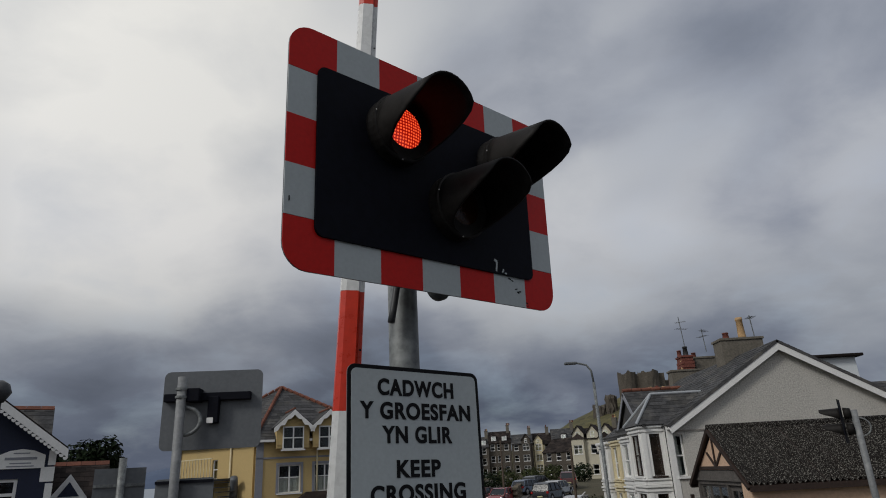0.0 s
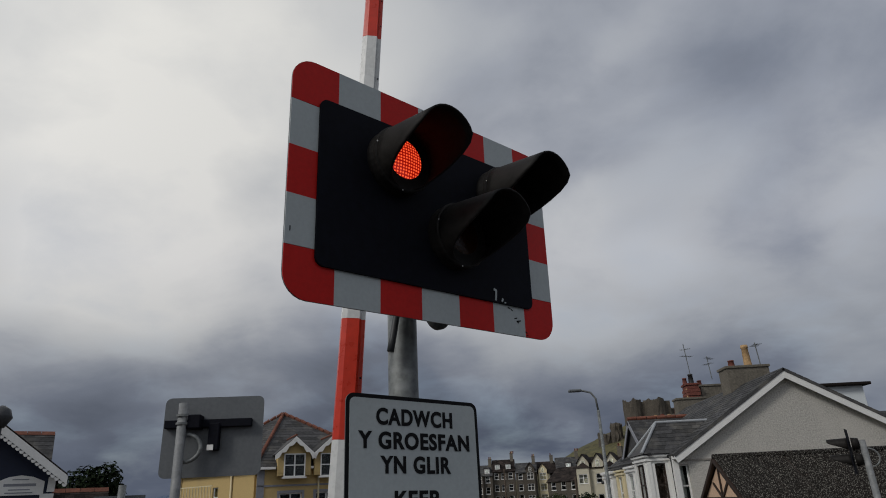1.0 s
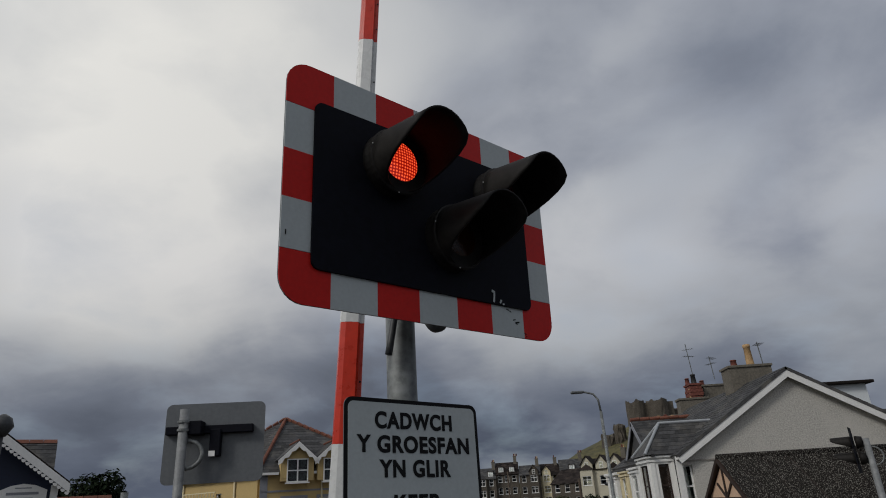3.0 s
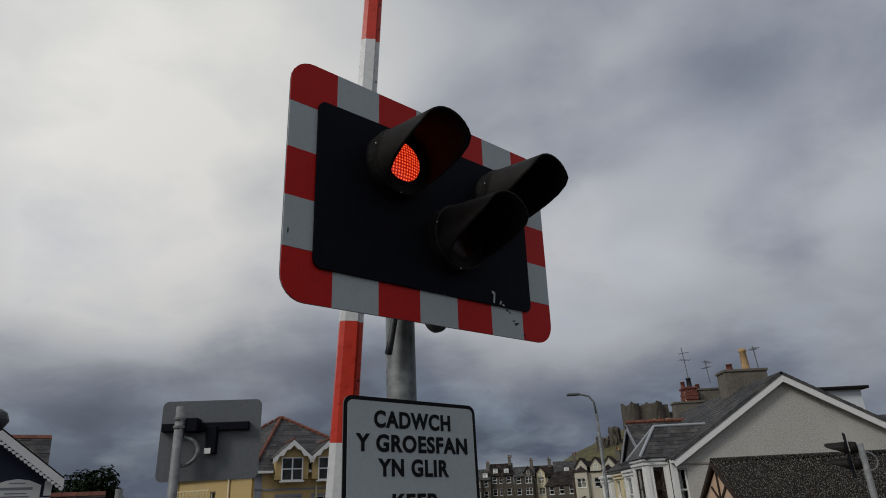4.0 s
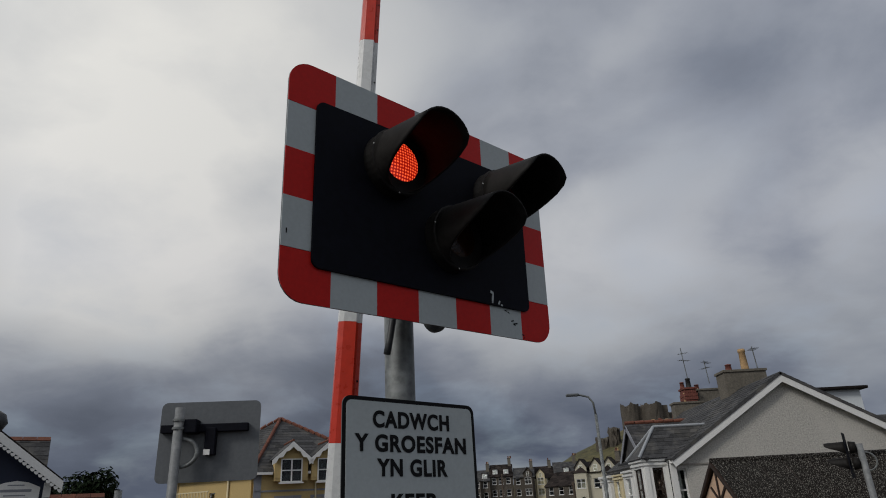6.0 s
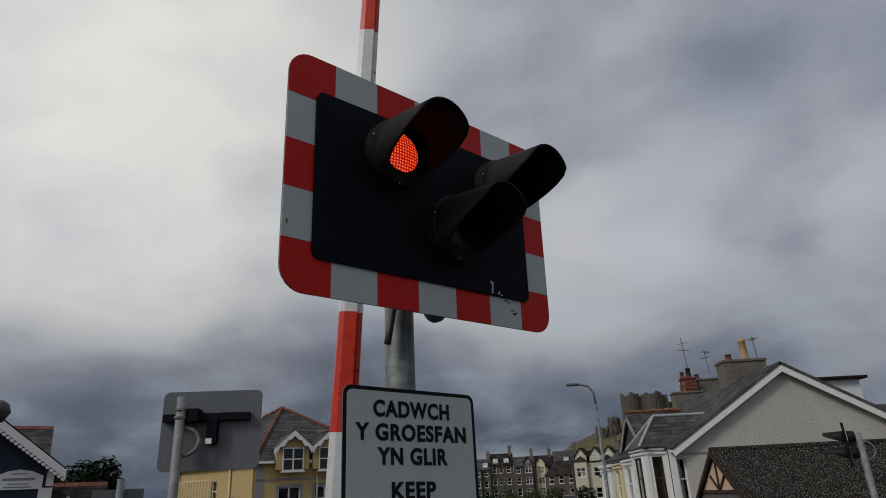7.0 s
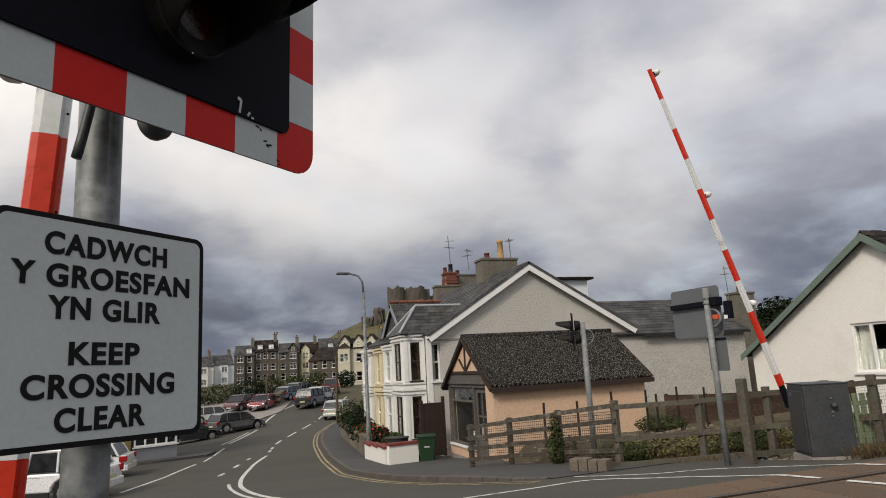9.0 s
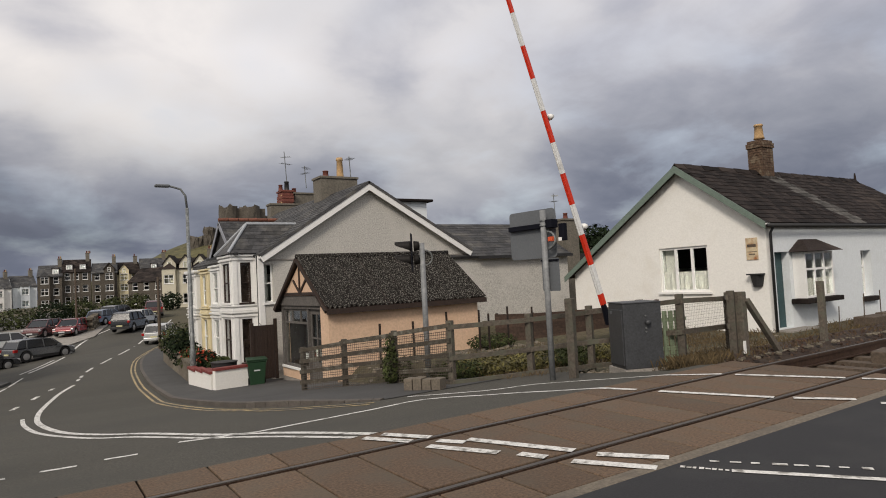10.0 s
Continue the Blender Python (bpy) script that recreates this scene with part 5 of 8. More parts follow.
# main roof: ridge runs away from the gable
apx, apz = 12.08, 5.57
for sgn, xe in ((-1, GX0), (1, GX1)):
    k = 0.12 / abs(apx - xe)
    ex, ez = xe + (xe - apx) * k, 2.83 + (2.83 - apz) * k
    a, b, c, dd = (ex, GY - 0.28, ez + 0.08), (ex, GYB + 5, ez + 0.08), (apx, GYB + 5, apz + 0.08), (apx, GY - 0.28, apz + 0.08)
    ob = part("roof", slab(bmesh.new(), a, b, c, dd, 0.1), SLATE, corner, "grey slate slope")
    tagged(part("slate_covering", slates(bmesh.new(), a, b, c, dd, 0.24, 0.3, 0.014, 3), SLATE, ob), kind="stuff")
    # bargeboard under the verge
    v = Vector((apx - ex, 0, apz - ez)).normalized()
    dn = Vector((v.z, 0, -v.x)) * (0.24 if sgn < 0 else -0.24)
    bm = bmesh.new()
    pts = [Vector((ex, GY - 0.26, ez)), Vector((apx, GY - 0.26, apz)), Vector((apx, GY - 0.26, apz - 0.29)), Vector((ex, GY - 0.26, ez)) + dn]
    f = [bm.verts.new(p) for p in pts]
    g = [bm.verts.new(p + Vector((0, 0.035, 0))) for p in pts]
    bm.faces.new(f)
    bm.faces.new(g[::-1])
    for i in range(4):
        bm.faces.new((f[i], g[i], g[(i + 1) % 4], f[(i + 1) % 4]))
    part("bargeboard", bm, WHITE, corner, "white painted bargeboard")
    part("soffit", slab(bmesh.new(), (ex, GY - 0.25, ez - 0.06), (ex, GY, ez - 0.06), (apx, GY, apz - 0.06), (apx, GY - 0.25, apz - 0.06), 0.02), WHITE, corner)
part("floodlight", boxed(13.75, 13.95, GY - 0.16, GY, 4.42, 4.56, bevel=0.02), PLASTIC, corner, "small wall lamp")
# dormer at the back of the ridge
part("dormer", boxed(14.3, 16.7, 25.5, 28.5, 3.2, 5.30), RENDER_BLUEWHITE, corner, "white boxy dormer")
part("dormer_roof", boxed(13.7, 16.95, 25.25, 28.8, 5.30, 5.42, bevel=0.03), SLATE_DARK, corner, "flat dark dormer roof")
chimney(corner, 12.36, 26.2, 4.0, 1.75, 0.9, 2.3, STACK, ((-0.45, 0.32, 0.14, RED_BRICK), (0.25, 0.95, 0.16, POT)))
aerial(corner, 13.2, 26.3, 6.2, 1.25, ((1.15, 0.35),), 1)
# terrace front: walls facing the street, with bays
TERRACE = thing("terrace_house", pose(0, 0, 0), "white terrace house with square bays and brown sash windows", "house", "terrace along the street")


def bay(parent, xw, y0, y1, proj, z0, zs, ztop, mat, glass_mat, roof_mat, trim=None):
    """A square two-storey bay on a wall that faces -x. zs: the storeys' window spans."""
    trim = trim or mat
    x0 = xw - proj
    holes_f = [(0.28, (y1 - y0) - 0.28, a - z0, b - z0) for a, b in zs]
    mf = pose(x0, y1, z0, 0, 0, FACE_W)
    body = part("bay", wall_panel(bmesh.new(), mf, y1 - y0, ztop - z0, holes_f, 0.16), mat, parent, "painted square bay")
    ms = pose(x0, y0, z0, 0, 0, FACE_S)
    holes_s = [(0.30, proj - 0.20, a - z0, b - z0) for a, b in zs]
    side = part("bay_side", wall_panel(bmesh.new(), ms, proj, ztop - z0, holes_s, 0.16, x0=0.162), mat, parent)
    part("bay_side", boxed(x0 + 0.162, xw, y1 - 0.16, y1, z0, ztop), mat, parent)
    for (a, b) in zs:
        window(body, mf, 0.28, a - z0, y1 - y0 - 0.56, b - a, 2 if y1 - y0 > 1.6 else 1, (0.5,), glass_mat, 0.06, trim)
        window(side, ms, 0.30, a - z0, proj - 0.50, b - a, 1, (0.5,), glass_mat, 0.05, glass_mat)
        for zz, out, hh in ((a - 0.30, 0.05, 0.10), (a - 0.14, 0.08, 0.05), (b + 0.08, 0.06, 0.08), (b + 0.22, 0.10, 0.07)):
            part("moulding", boxed(x0 - out, xw, y0 - out, y1 + 0.02, zz, zz + hh, bevel=0.008), trim, body, "painted moulding")
        for yy in (y0 + 0.10, y1 - 0.24):
            part("pilaster", boxed(x0 - 0.035, x0, yy, yy + 0.14, a - 0.05, b + 0.05), trim, body)
        part("pilaster", boxed(x0 + 0.02, x0 + 0.17, y0 - 0.035, y0, a - 0.05, b + 0.05), trim, body)
        part("pilaster", boxed(xw - 0.10, xw, y0 - 0.035, y0, a - 0.05, b + 0.05), trim, body)
    part("inner_curtain", boxed(x0 + 0.30, xw - 0.02, y0 + 0.30, y1 - 0.2, z0 + 0.1, ztop - 0.1), BROWN_DRAPE, body, "brown drapes behind the glass")
    if roof_mat:
        apex = (xw + 0.9, (y0 + y1) / 2, ztop + 1.15)
        bm = bmesh.new()
        c = [bm.verts.new(p) for p in ((x0 - 0.15, y0 - 0.15, ztop), (x0 - 0.15, y1 + 0.1, ztop), (xw + 1.5, y1 + 0.1, ztop), (xw + 1.5, y0 - 0.15, ztop))]
        t = [bm.verts.new(p) for p in ((xw - 0.05, apex[1], apex[2]), (xw + 1.9, apex[1], apex[2]))]
        bm.faces.new((c[0], c[1], t[0]))
        bm.faces.new((c[1], c[2], t[1], t[0]))
        bm.faces.new((c[3], c[0], t[0], t[1]))
        bm.faces.new((c[2], c[3], t[1]))
        bm.faces.new(c[::-1])
        ob = part("bay_roof", bm, roof_mat, parent, "hipped slate bay roof")
        tagged(part("slate_covering", slates(bmesh.new(), (x0 - 0.15, y0 - 0.15, ztop), (xw + 1.5, y0 - 0.15, ztop), (xw + 1.9, apex[1], apex[2]), (xw - 0.05, apex[1], apex[2]), 0.22, 0.28, 0.012, 2), roof_mat, ob), kind="stuff")
        for p, q in (((x0 - 0.15, y0 - 0.15, ztop), (xw - 0.05, apex[1], apex[2])), ((x0 - 0.15, y1 + 0.1, ztop), (xw - 0.05, apex[1], apex[2])), ((xw - 0.05, apex[1], apex[2]), (xw + 1.9, apex[1], apex[2]))):
            part("hip_flashing", tubed([Vector(p) + Vector((0, 0, 0.03)), Vector(q) + Vector((0, 0, 0.03))], 0.055, 8), LEAD, parent, "pale lead hip")


def front(parent, xw, y0, y1, z0, ztop, holes, mat):
    m = pose(xw, y1, z0, 0, 0, FACE_W)
    part("wall", wall_panel(bmesh.new(), m, y1 - y0, ztop - z0, holes, 0.3), mat, parent, "painted front wall")
    return m


Z1, Z2 = (-0.95, 0.35), (1.25, 2.55)
m = front(TERRACE, 7.72, 22.92, 27.2, -2.3, 2.83, [(0.25, 1.15, 0.25, 2.35), (0.25, 1.15, 3.5, 4.9)], RENDER_WHITE)
window(TERRACE, m, 0.25, 3.5, 0.9, 1.4, 1, (0.5,), UPVC, 0.1, WHITE)
window(TERRACE, m, 0.25, 0.25, 0.9, 2.1, 1, (0.8,), BROWN_WOOD, 0.12, None, name="door")
bay(TERRACE, 7.72, 23.2, 24.9, 0.88, -2.3, ((-1.0, 0.55), (1.15, 2.60)), 2.92, WHITE, BROWN_WOOD, SLATE)
downpipe(TERRACE, [(7.62, 22.75, 2.8), (7.64, 22.80, 2.2), (7.64, 22.85, -2.0)])
bay(TERRACE, 7.72, 25.7, 27.2, 0.70, -2.3, ((-1.0, 0.45), (1.10, 2.35)), 2.66, WHITE, UPVC, None)
part("gutter", boxed(6.90, 7.00, 22.9, 27.3, 2.86, 2.95), PLASTIC, TERRACE)

cream = thing("terrace_house", pose(0, 0, 0), "cream and white terrace house with rounded bay", "house", "terrace along the street")
m = front(cream, 7.95, 27.2, 33.0, -2.4, 2.7, [(0.6, 1.5, 3.4, 4.6), (0.6, 1.5, 0.3, 2.3)], CREAM)
window(cream, m, 0.6, 3.4, 0.9, 1.2, 1, (0.5,), UPVC, 0.1, WHITE)
window(cream, m, 0.6, 0.3, 0.9, 2.0, 1, (0.8,), BROWN_WOOD, 0.12, None, name="door")
bay(cream, 7.95, 28.2, 29.6, 0.80, -2.4, ((-1.1, 0.4), (1.0, 2.3)), 2.55, CREAM, UPVC, None)
bay(cream, 7.95, 30.6, 32.4, 0.78, -2.4, ((-1.2, 0.3), (0.95, 2.25)), 2.50, WHITE, UPVC, None)
part("cornice", boxed(7.05, 8.0, 30.4, 32.6, 2.50, 2.62, bevel=0.02), WHITE, cream)
a, b, c, dd = (7.55, 27.0, 2.72), (7.55, 33.1, 2.72), (11.2, 33.1, 5.05), (11.2, 27.0, 5.05)
ob = part("roof", slab(bmesh.new(), a, b, c, dd, 0.1), SLATE, cream, "slate roof with red ridge")
tagged(part("slate_covering", slates(bmesh.new(), a, b, c, dd, 0.24, 0.3, 0.012, 9), SLATE, ob), kind="stuff")
part("gable_wall", prismed([(27.4, 2.4), (32.6, 2.4), (30.0, 4.72)], 8.28, 8.43, Matrix(((0, 1, 0, 0), (1, 0, 0, 0), (0, 0, 1, 0), (0, 0, 0, 1)))), SLATE, cream, "slate-hung gable")
for ys, yr in ((27.0, 27.9), (33.0, 32.1)):
    q = ((8.15, ys, 2.45), (13.0, ys, 2.45), (13.0, 30.0, 4.85), (8.15, 30.0, 4.85))
    gb = part("roof", slab(bmesh.new(), *q, 0.12), SLATE, cream, "steep slate cross gable")
    tagged(part("slate_covering", slates(bmesh.new(), *q, 0.22, 0.3, 0.012, 21), SLATE, gb), kind="stuff")
    part("bargeboard", slab(bmesh.new(), (8.11, ys, 2.40), (8.15, ys, 2.40), (8.15, 30.0, 4.80), (8.11, 30.0, 4.80), 0.2), TRIM_GREY, cream)
for k in range(10):
    part("ridge_tile", tubed([(8.13 + k * 0.46, 30.0, 4.88), (8.56 + k * 0.46, 30.0, 4.90)], 0.09, 8), RIDGE, cream, "red clay ridge tile")
chimney(cream, 13.82, 34.0, 4.0, 1.22, 0.8, 2.75, STACK, ((-0.5, 0.3, 0.13, RED_BRICK),))
chimney(cream, 12.66, 33.6, 3.9, 0.60, 0.8, 2.9, RED_BRICK, ((0.1, 0.55, 0.14, PLASTIC), (-0.25, 0.35, 0.12, RED_BRICK)), True, 16)
chimney(cream, 12.1, 37.4, 3.4, 1.2, 0.7, 2.0, RED_BRICK, ((-0.4, 0.3, 0.11, POT), (0.0, 0.34, 0.11, RED_BRICK), (0.4, 0.3, 0.11, POT)), True, 14)
aerial(cream, 12.85, 33.6, 6.0, 3.1, ((2.8, 0.35), (2.4, 0.45), (0.9, 0.4)), 2)
aerial(cream, 13.9, 33.6, 7.1, 1.25, ((1.15, 0.5), (0.85, 0.4)), 0.4)


def row_house(name, x, y, yaw, w, dpt, hgt, rise, wall_mat, cols, label, roof_mat=None, bays=(), dormers=(), stack=True, group="", storeys=2, frame=None, pots=2, gables=()):
    """A house in a row further up the street: the front faces local -y, the ridge runs along the front."""
    z = min(gz(x, y), gz(x + w * math.cos(radians(yaw)), y + w * math.sin(radians(yaw)))) - 0.2
    root = thing(name, pose(x, y, z, 0, 0, yaw), label, "house", group)
    roof_mat = roof_mat or SLATE
    frame = frame or UPVC
    holes, wins = [], []
    sh = hgt / storeys
    for s in range(storeys):
        for c in cols:
            ww, wh = (0.95, 1.35) if s else (0.95, 1.5)
            if any(abs(c - bx) < bw / 2 + 0.4 for bx, bw in bays):
                continue
            hx = c * 1.0 - ww / 2
            hz0 = s * sh + 0.75
            holes.append((hx, hx + ww, hz0, hz0 + wh))
            wins.append((hx, hz0, ww, wh))
    front_wall = part("wall", wall_panel(bmesh.new(), Matrix.Identity(4), w, hgt, holes, 0.25), wall_mat, root, "front wall")
    for hx, hz0, ww, wh in wins:
        window(front_wall, Matrix.Identity(4), hx, hz0, ww, wh, 1, (0.5,), frame, 0.08, WHITE, bar=0.07)
    bm = bmesh.new()
    for xx in (0, w - 0.25):
        prism(bm, [(0.252, 0), (dpt, 0), (dpt, hgt), (dpt / 2, hgt + rise), (0.252, hgt + rise * 0.25 / (dpt / 2) * 0.5)], xx, xx + 0.25, Matrix(((0, 1, 0, 0), (1, 0, 0, 0), (0, 0, 1, 0), (0, 0, 0, 1))))
    box(bm, 0.25, w - 0.25, dpt - 0.25, dpt, 0, hgt)
    part("side_wall", bm, wall_mat if "stone" not in label else STONE_GREY, root)
    gable_roof(root, -0.1, w + 0.1, 0, hgt, dpt / 2, hgt + rise, dpt, hgt, roof_mat, 0.25, 0.45, 0.6, None, int(x * 7) % 50, (True, False))
    for bx, bw in bays:
        hole = [(0.25, bw - 0.25, s * sh + 0.75, s * sh + 2.10) for s in range(storeys)]
        mb = Matrix.Translation((bx - bw / 2, -0.8, 0))
        bo = part("bay", wall_panel(bmesh.new(), mb, bw, hgt - 0.1, hole, 0.15), wall_mat, root, "two-storey bay")
        box_l = bmesh.new()
        box(box_l, bx - bw / 2, bx - bw / 2 + 0.15, -0.648, 0, 0, hgt - 0.1)
        box(box_l, bx + bw / 2 - 0.15, bx + bw / 2, -0.648, 0, 0, hgt - 0.1)
        part("bay_side", box_l, wall_mat, root)
        for s in range(storeys):
            window(bo, mb, 0.25, s * sh + 0.75, bw - 0.5, 1.35, 2, (0.6,), frame, 0.05, WHITE, bar=0.07)
        if (bx, bw) not in gables:
            bm = bmesh.new()
            c = [bm.verts.new(p) for p in ((bx - bw / 2 - 0.15, -0.95, hgt - 0.1), (bx + bw / 2 + 0.15, -0.95, hgt - 0.1), (bx + bw / 2 + 0.15, 0.6, hgt - 0.1), (bx - bw / 2 - 0.15, 0.6, hgt - 0.1))]
            t = [bm.verts.new((bx, -0.1, hgt + 0.8)), bm.verts.new((bx, 0.7, hgt + 0.8))]
            for f in ((c[0], c[1], t[0]), (c[1], c[2], t[1], t[0]), (c[3], c[0], t[0], t[1]), (c[2], c[3], t[1]), tuple(c[::-1])):
                bm.faces.new(f)
            part("bay_roof", bm, roof_mat, root)
    for bx, bw in gables:
        part("gable", prismed([(bx - bw / 2, hgt - 0.2), (bx + bw / 2, hgt - 0.2), (bx + bw / 2, hgt + 0.7), (bx, hgt + 1.9), (bx - bw / 2, hgt + 0.7)], -0.12, 0.2), wall_mat, root, "painted gable")
        window(root, Matrix.Identity(4), bx - 0.3, hgt + 0.05, 0.6, 0.95, 1, (0.5,), frame, -0.16, None, bar=0.06)
        for s in (-1, 1):
            part("gable_roof", slab(bmesh.new(), (bx, -0.35, hgt + 2.05), (bx, dpt * 0.4, hgt + 2.05), (bx + s * (bw / 2 + 0.2), dpt * 0.4, hgt + 0.62), (bx + s * (bw / 2 + 0.2), -0.35, hgt + 0.62), 0.08), SLATE_DARK, root)
    for dx in dormers:
        part("dormer", boxed(dx - 0.55, dx + 0.55, 0.6, 2.0, hgt + 0.35, hgt + 1.45), WHITE, root, "white dormer")
        window(root, Matrix.Identity(4), dx - 0.4, hgt + 0.5, 0.8, 0.85, 2, (), frame, 0.53, None, bar=0.06)
        part("dormer_roof", boxed(dx - 0.7, dx + 0.7, 0.45, 2.4, hgt + 1.45, hgt + 1.55), SLATE_DARK, root)
    if stack:
        chimney(root, w - 0.55, dpt / 2, hgt + rise - 0.5, 0.7, 1.5, 1.7, STACK, tuple((-0.15 + 0.3 * k, 0.5, 0.13, POT if k % 2 else RED_BRICK) for k in range(pots)))
    return root


# --- the small shop with the lichened roof ---
SX0, SX1, SY0, SY1, SZ0, SZE, SRY, SRZ = 7.83, 13.1, 16.95, 20.95, -1.75, 1.04, 18.95, 2.47
shop = thing("shop", pose(0, 0, 0), "small peach-painted shop with a lichened corrugated roof and timber front", "shop")
mf = pose(SX0, SY1, SZ0, 0, 0, FACE_W)
part("wall", wall_panel(bmesh.new(), mf, 4.0, SZE - SZ0, [(0.15, 2.32, 0.80, 2.66), (2.40, 3.38, 0.12, 2.66)], 0.2), GREY_WOOD, shop, "bare grey timber shop front")
part("stall_riser", boxed(SX0 - 0.012, SX0 - 0.002, SY1 - 2.36, SY1, SZ0 + 0.43, SZ0 + 0.72), PEACH, shop, "peach painted panel under the window")
part("end_pier", boxed(SX0 - 0.014, SX0 - 0.002, SY0, SY0 + 0.58, SZ0 + 0.43, SZE - 0.04), PEACH, shop, "peach painted brick pier")
part("end_pier", boxed(SX0 - 0.002, SX0 + 0.23, SY0 - 0.006, SY0, SZ0, SZE - 0.02), PEACH, shop, "peach painted brick pier")
part("plinth", boxed(SX0 - 0.03, SX0, SY0, SY1, SZ0, SZ0 + 0.42), CONCRETE, shop)
part("wall", wall_panel(bmesh.new(), pose(SX0, SY0, SZ0), SX1 - SX0, SZE - SZ0, [], 0.2, x0=0.202), PEACH, shop, "peach painted brick side wall")
# brick courses stand out faintly along the side wall
bm = bmesh.new()
for r in range(28):
    z = SZ0 + 0.1 + r * 0.092
    n = 21
    for k in range(n):
        x0 = SX0 + 0.01 + (SX1 - SX0 - 0.02) * (k + 0.5 * (r % 2)) / (n + 0.5)
        x1 = x0 + (SX1 - SX0) / (n + 0.5) - 0.012
        yy = SY0 - 0.003
        v = [bm.verts.new(p) for p in ((x0, yy, z), (x1, yy, z), (x1, yy, z + 0.08), (x0, yy, z + 0.08))]
        w = [bm.verts.new((p.co.x, SY0, p.co.z)) for p in v]
        bm.faces.new(v)
        for i in range(4):
            bm.faces.new((v[i], w[i], w[(i + 1) % 4], v[(i + 1) % 4]))
tagged(part("brick_face", bm, PEACH, shop, "painted brick courses"), kind="stuff")
part("wall", boxed(SX0 + 0.2, SX1, SY1 - 0.2, SY1, SZ0, SZE), PEACH, shop)
part("wall", prismed([(SY0 + 0.2, SZ0), (SY1 - 0.2, SZ0), (SY1 - 0.2, SZE), (SRY, SRZ - 0.1), (SY0 + 0.2, SZE)], SX1 - 0.2, SX1, Matrix(((0, 1, 0, 0), (1, 0, 0, 0), (0, 0, 1, 0), (0, 0, 0, 1)))), PEACH, shop)
part("floor", boxed(SX0 + 0.2, SX1 - 0.2, SY0 + 0.2, SY1 - 0.2, SZ0, SZ0 + 0.1), GREY_WOOD, shop)
# added dark boards: the shop's inner shade is put into their colour
part("shade_panel", boxed(SX0 + 0.75, SX0 + 0.80, SY0 + 0.2, SY1 - 0.2, SZ0 + 0.1, SZE), ROOM_SHADE, shop, "added dark panel standing in for the shop's unlit inside")
part("shade_lining", boxed(SX0 + 0.2, SX0 + 0.75, SY0 + 0.202, SY0 + 0.222, SZ0 + 0.1, SZE - 0.06), ROOM_SHADE, shop)
part("shade_lining", boxed(SX0 + 0.2, SX0 + 0.75, SY1 - 0.222, SY1 - 0.202, SZ0 + 0.1, SZE - 0.06), ROOM_SHADE, shop)
part("shade_lining", boxed(SX0 + 0.2, SX0 + 0.75, SY0 + 0.222, SY1 - 0.222, SZ0 + 0.102, SZ0 + 0.13), ROOM_SHADE, shop)
part("shade_ceiling", boxed(SX0 + 0.2, SX0 + 1.1, SY0 + 0.2, SY1 - 0.2, SZE - 0.06, SZE - 0.02), ROOM_SHADE, shop)
part("gable", prismed([(SY0 + 0.45, SZE + 0.28), (SY1 - 0.45, SZE + 0.28), (SRY, SRZ - 0.14)], SX0 - 0.06, SX0 + 0.15, Matrix(((0, 1, 0, 0), (1, 0, 0, 0), (0, 0, 1, 0), (0, 0, 0, 1)))), PEACH, shop, "peach panel of the timbered gable")
part("fascia", prismed([(SY0 - 0.02, SZE - 0.02), (SY1 + 0.02, SZE - 0.02), (SY1 - 0.42, SZE + 0.29), (SY0 + 0.42, SZE + 0.29)], SX0 - 0.06, SX0 + 0.15, Matrix(((0, 1, 0, 0), (1, 0, 0, 0), (0, 0, 1, 0), (0, 0, 0, 1)))), GREY_WOOD, shop, "bare grey fascia board")
part("beam", boxed(SX0 - 0.10, SX0 + 0.1, SY0 + 0.5, SY1 - 0.5, SZE + 0.30, SZE + 0.39), BROWN_WOOD, shop)
for a, b in (((SRY, SZE + 0.38), (SRY, SRZ - 0.25)), ((SRY + 0.02, SZE + 0.38), (SRY + 0.55, SRZ - 0.65)), ((SRY - 0.02, SZE + 0.38), (SRY - 0.55, SRZ - 0.65))):
    part("strut", tubed([(SX0 - 0.07, a[0], a[1]), (SX0 - 0.07, b[0], b[1])], 0.045, 4), BROWN_WOOD, shop, "dark timber strut")
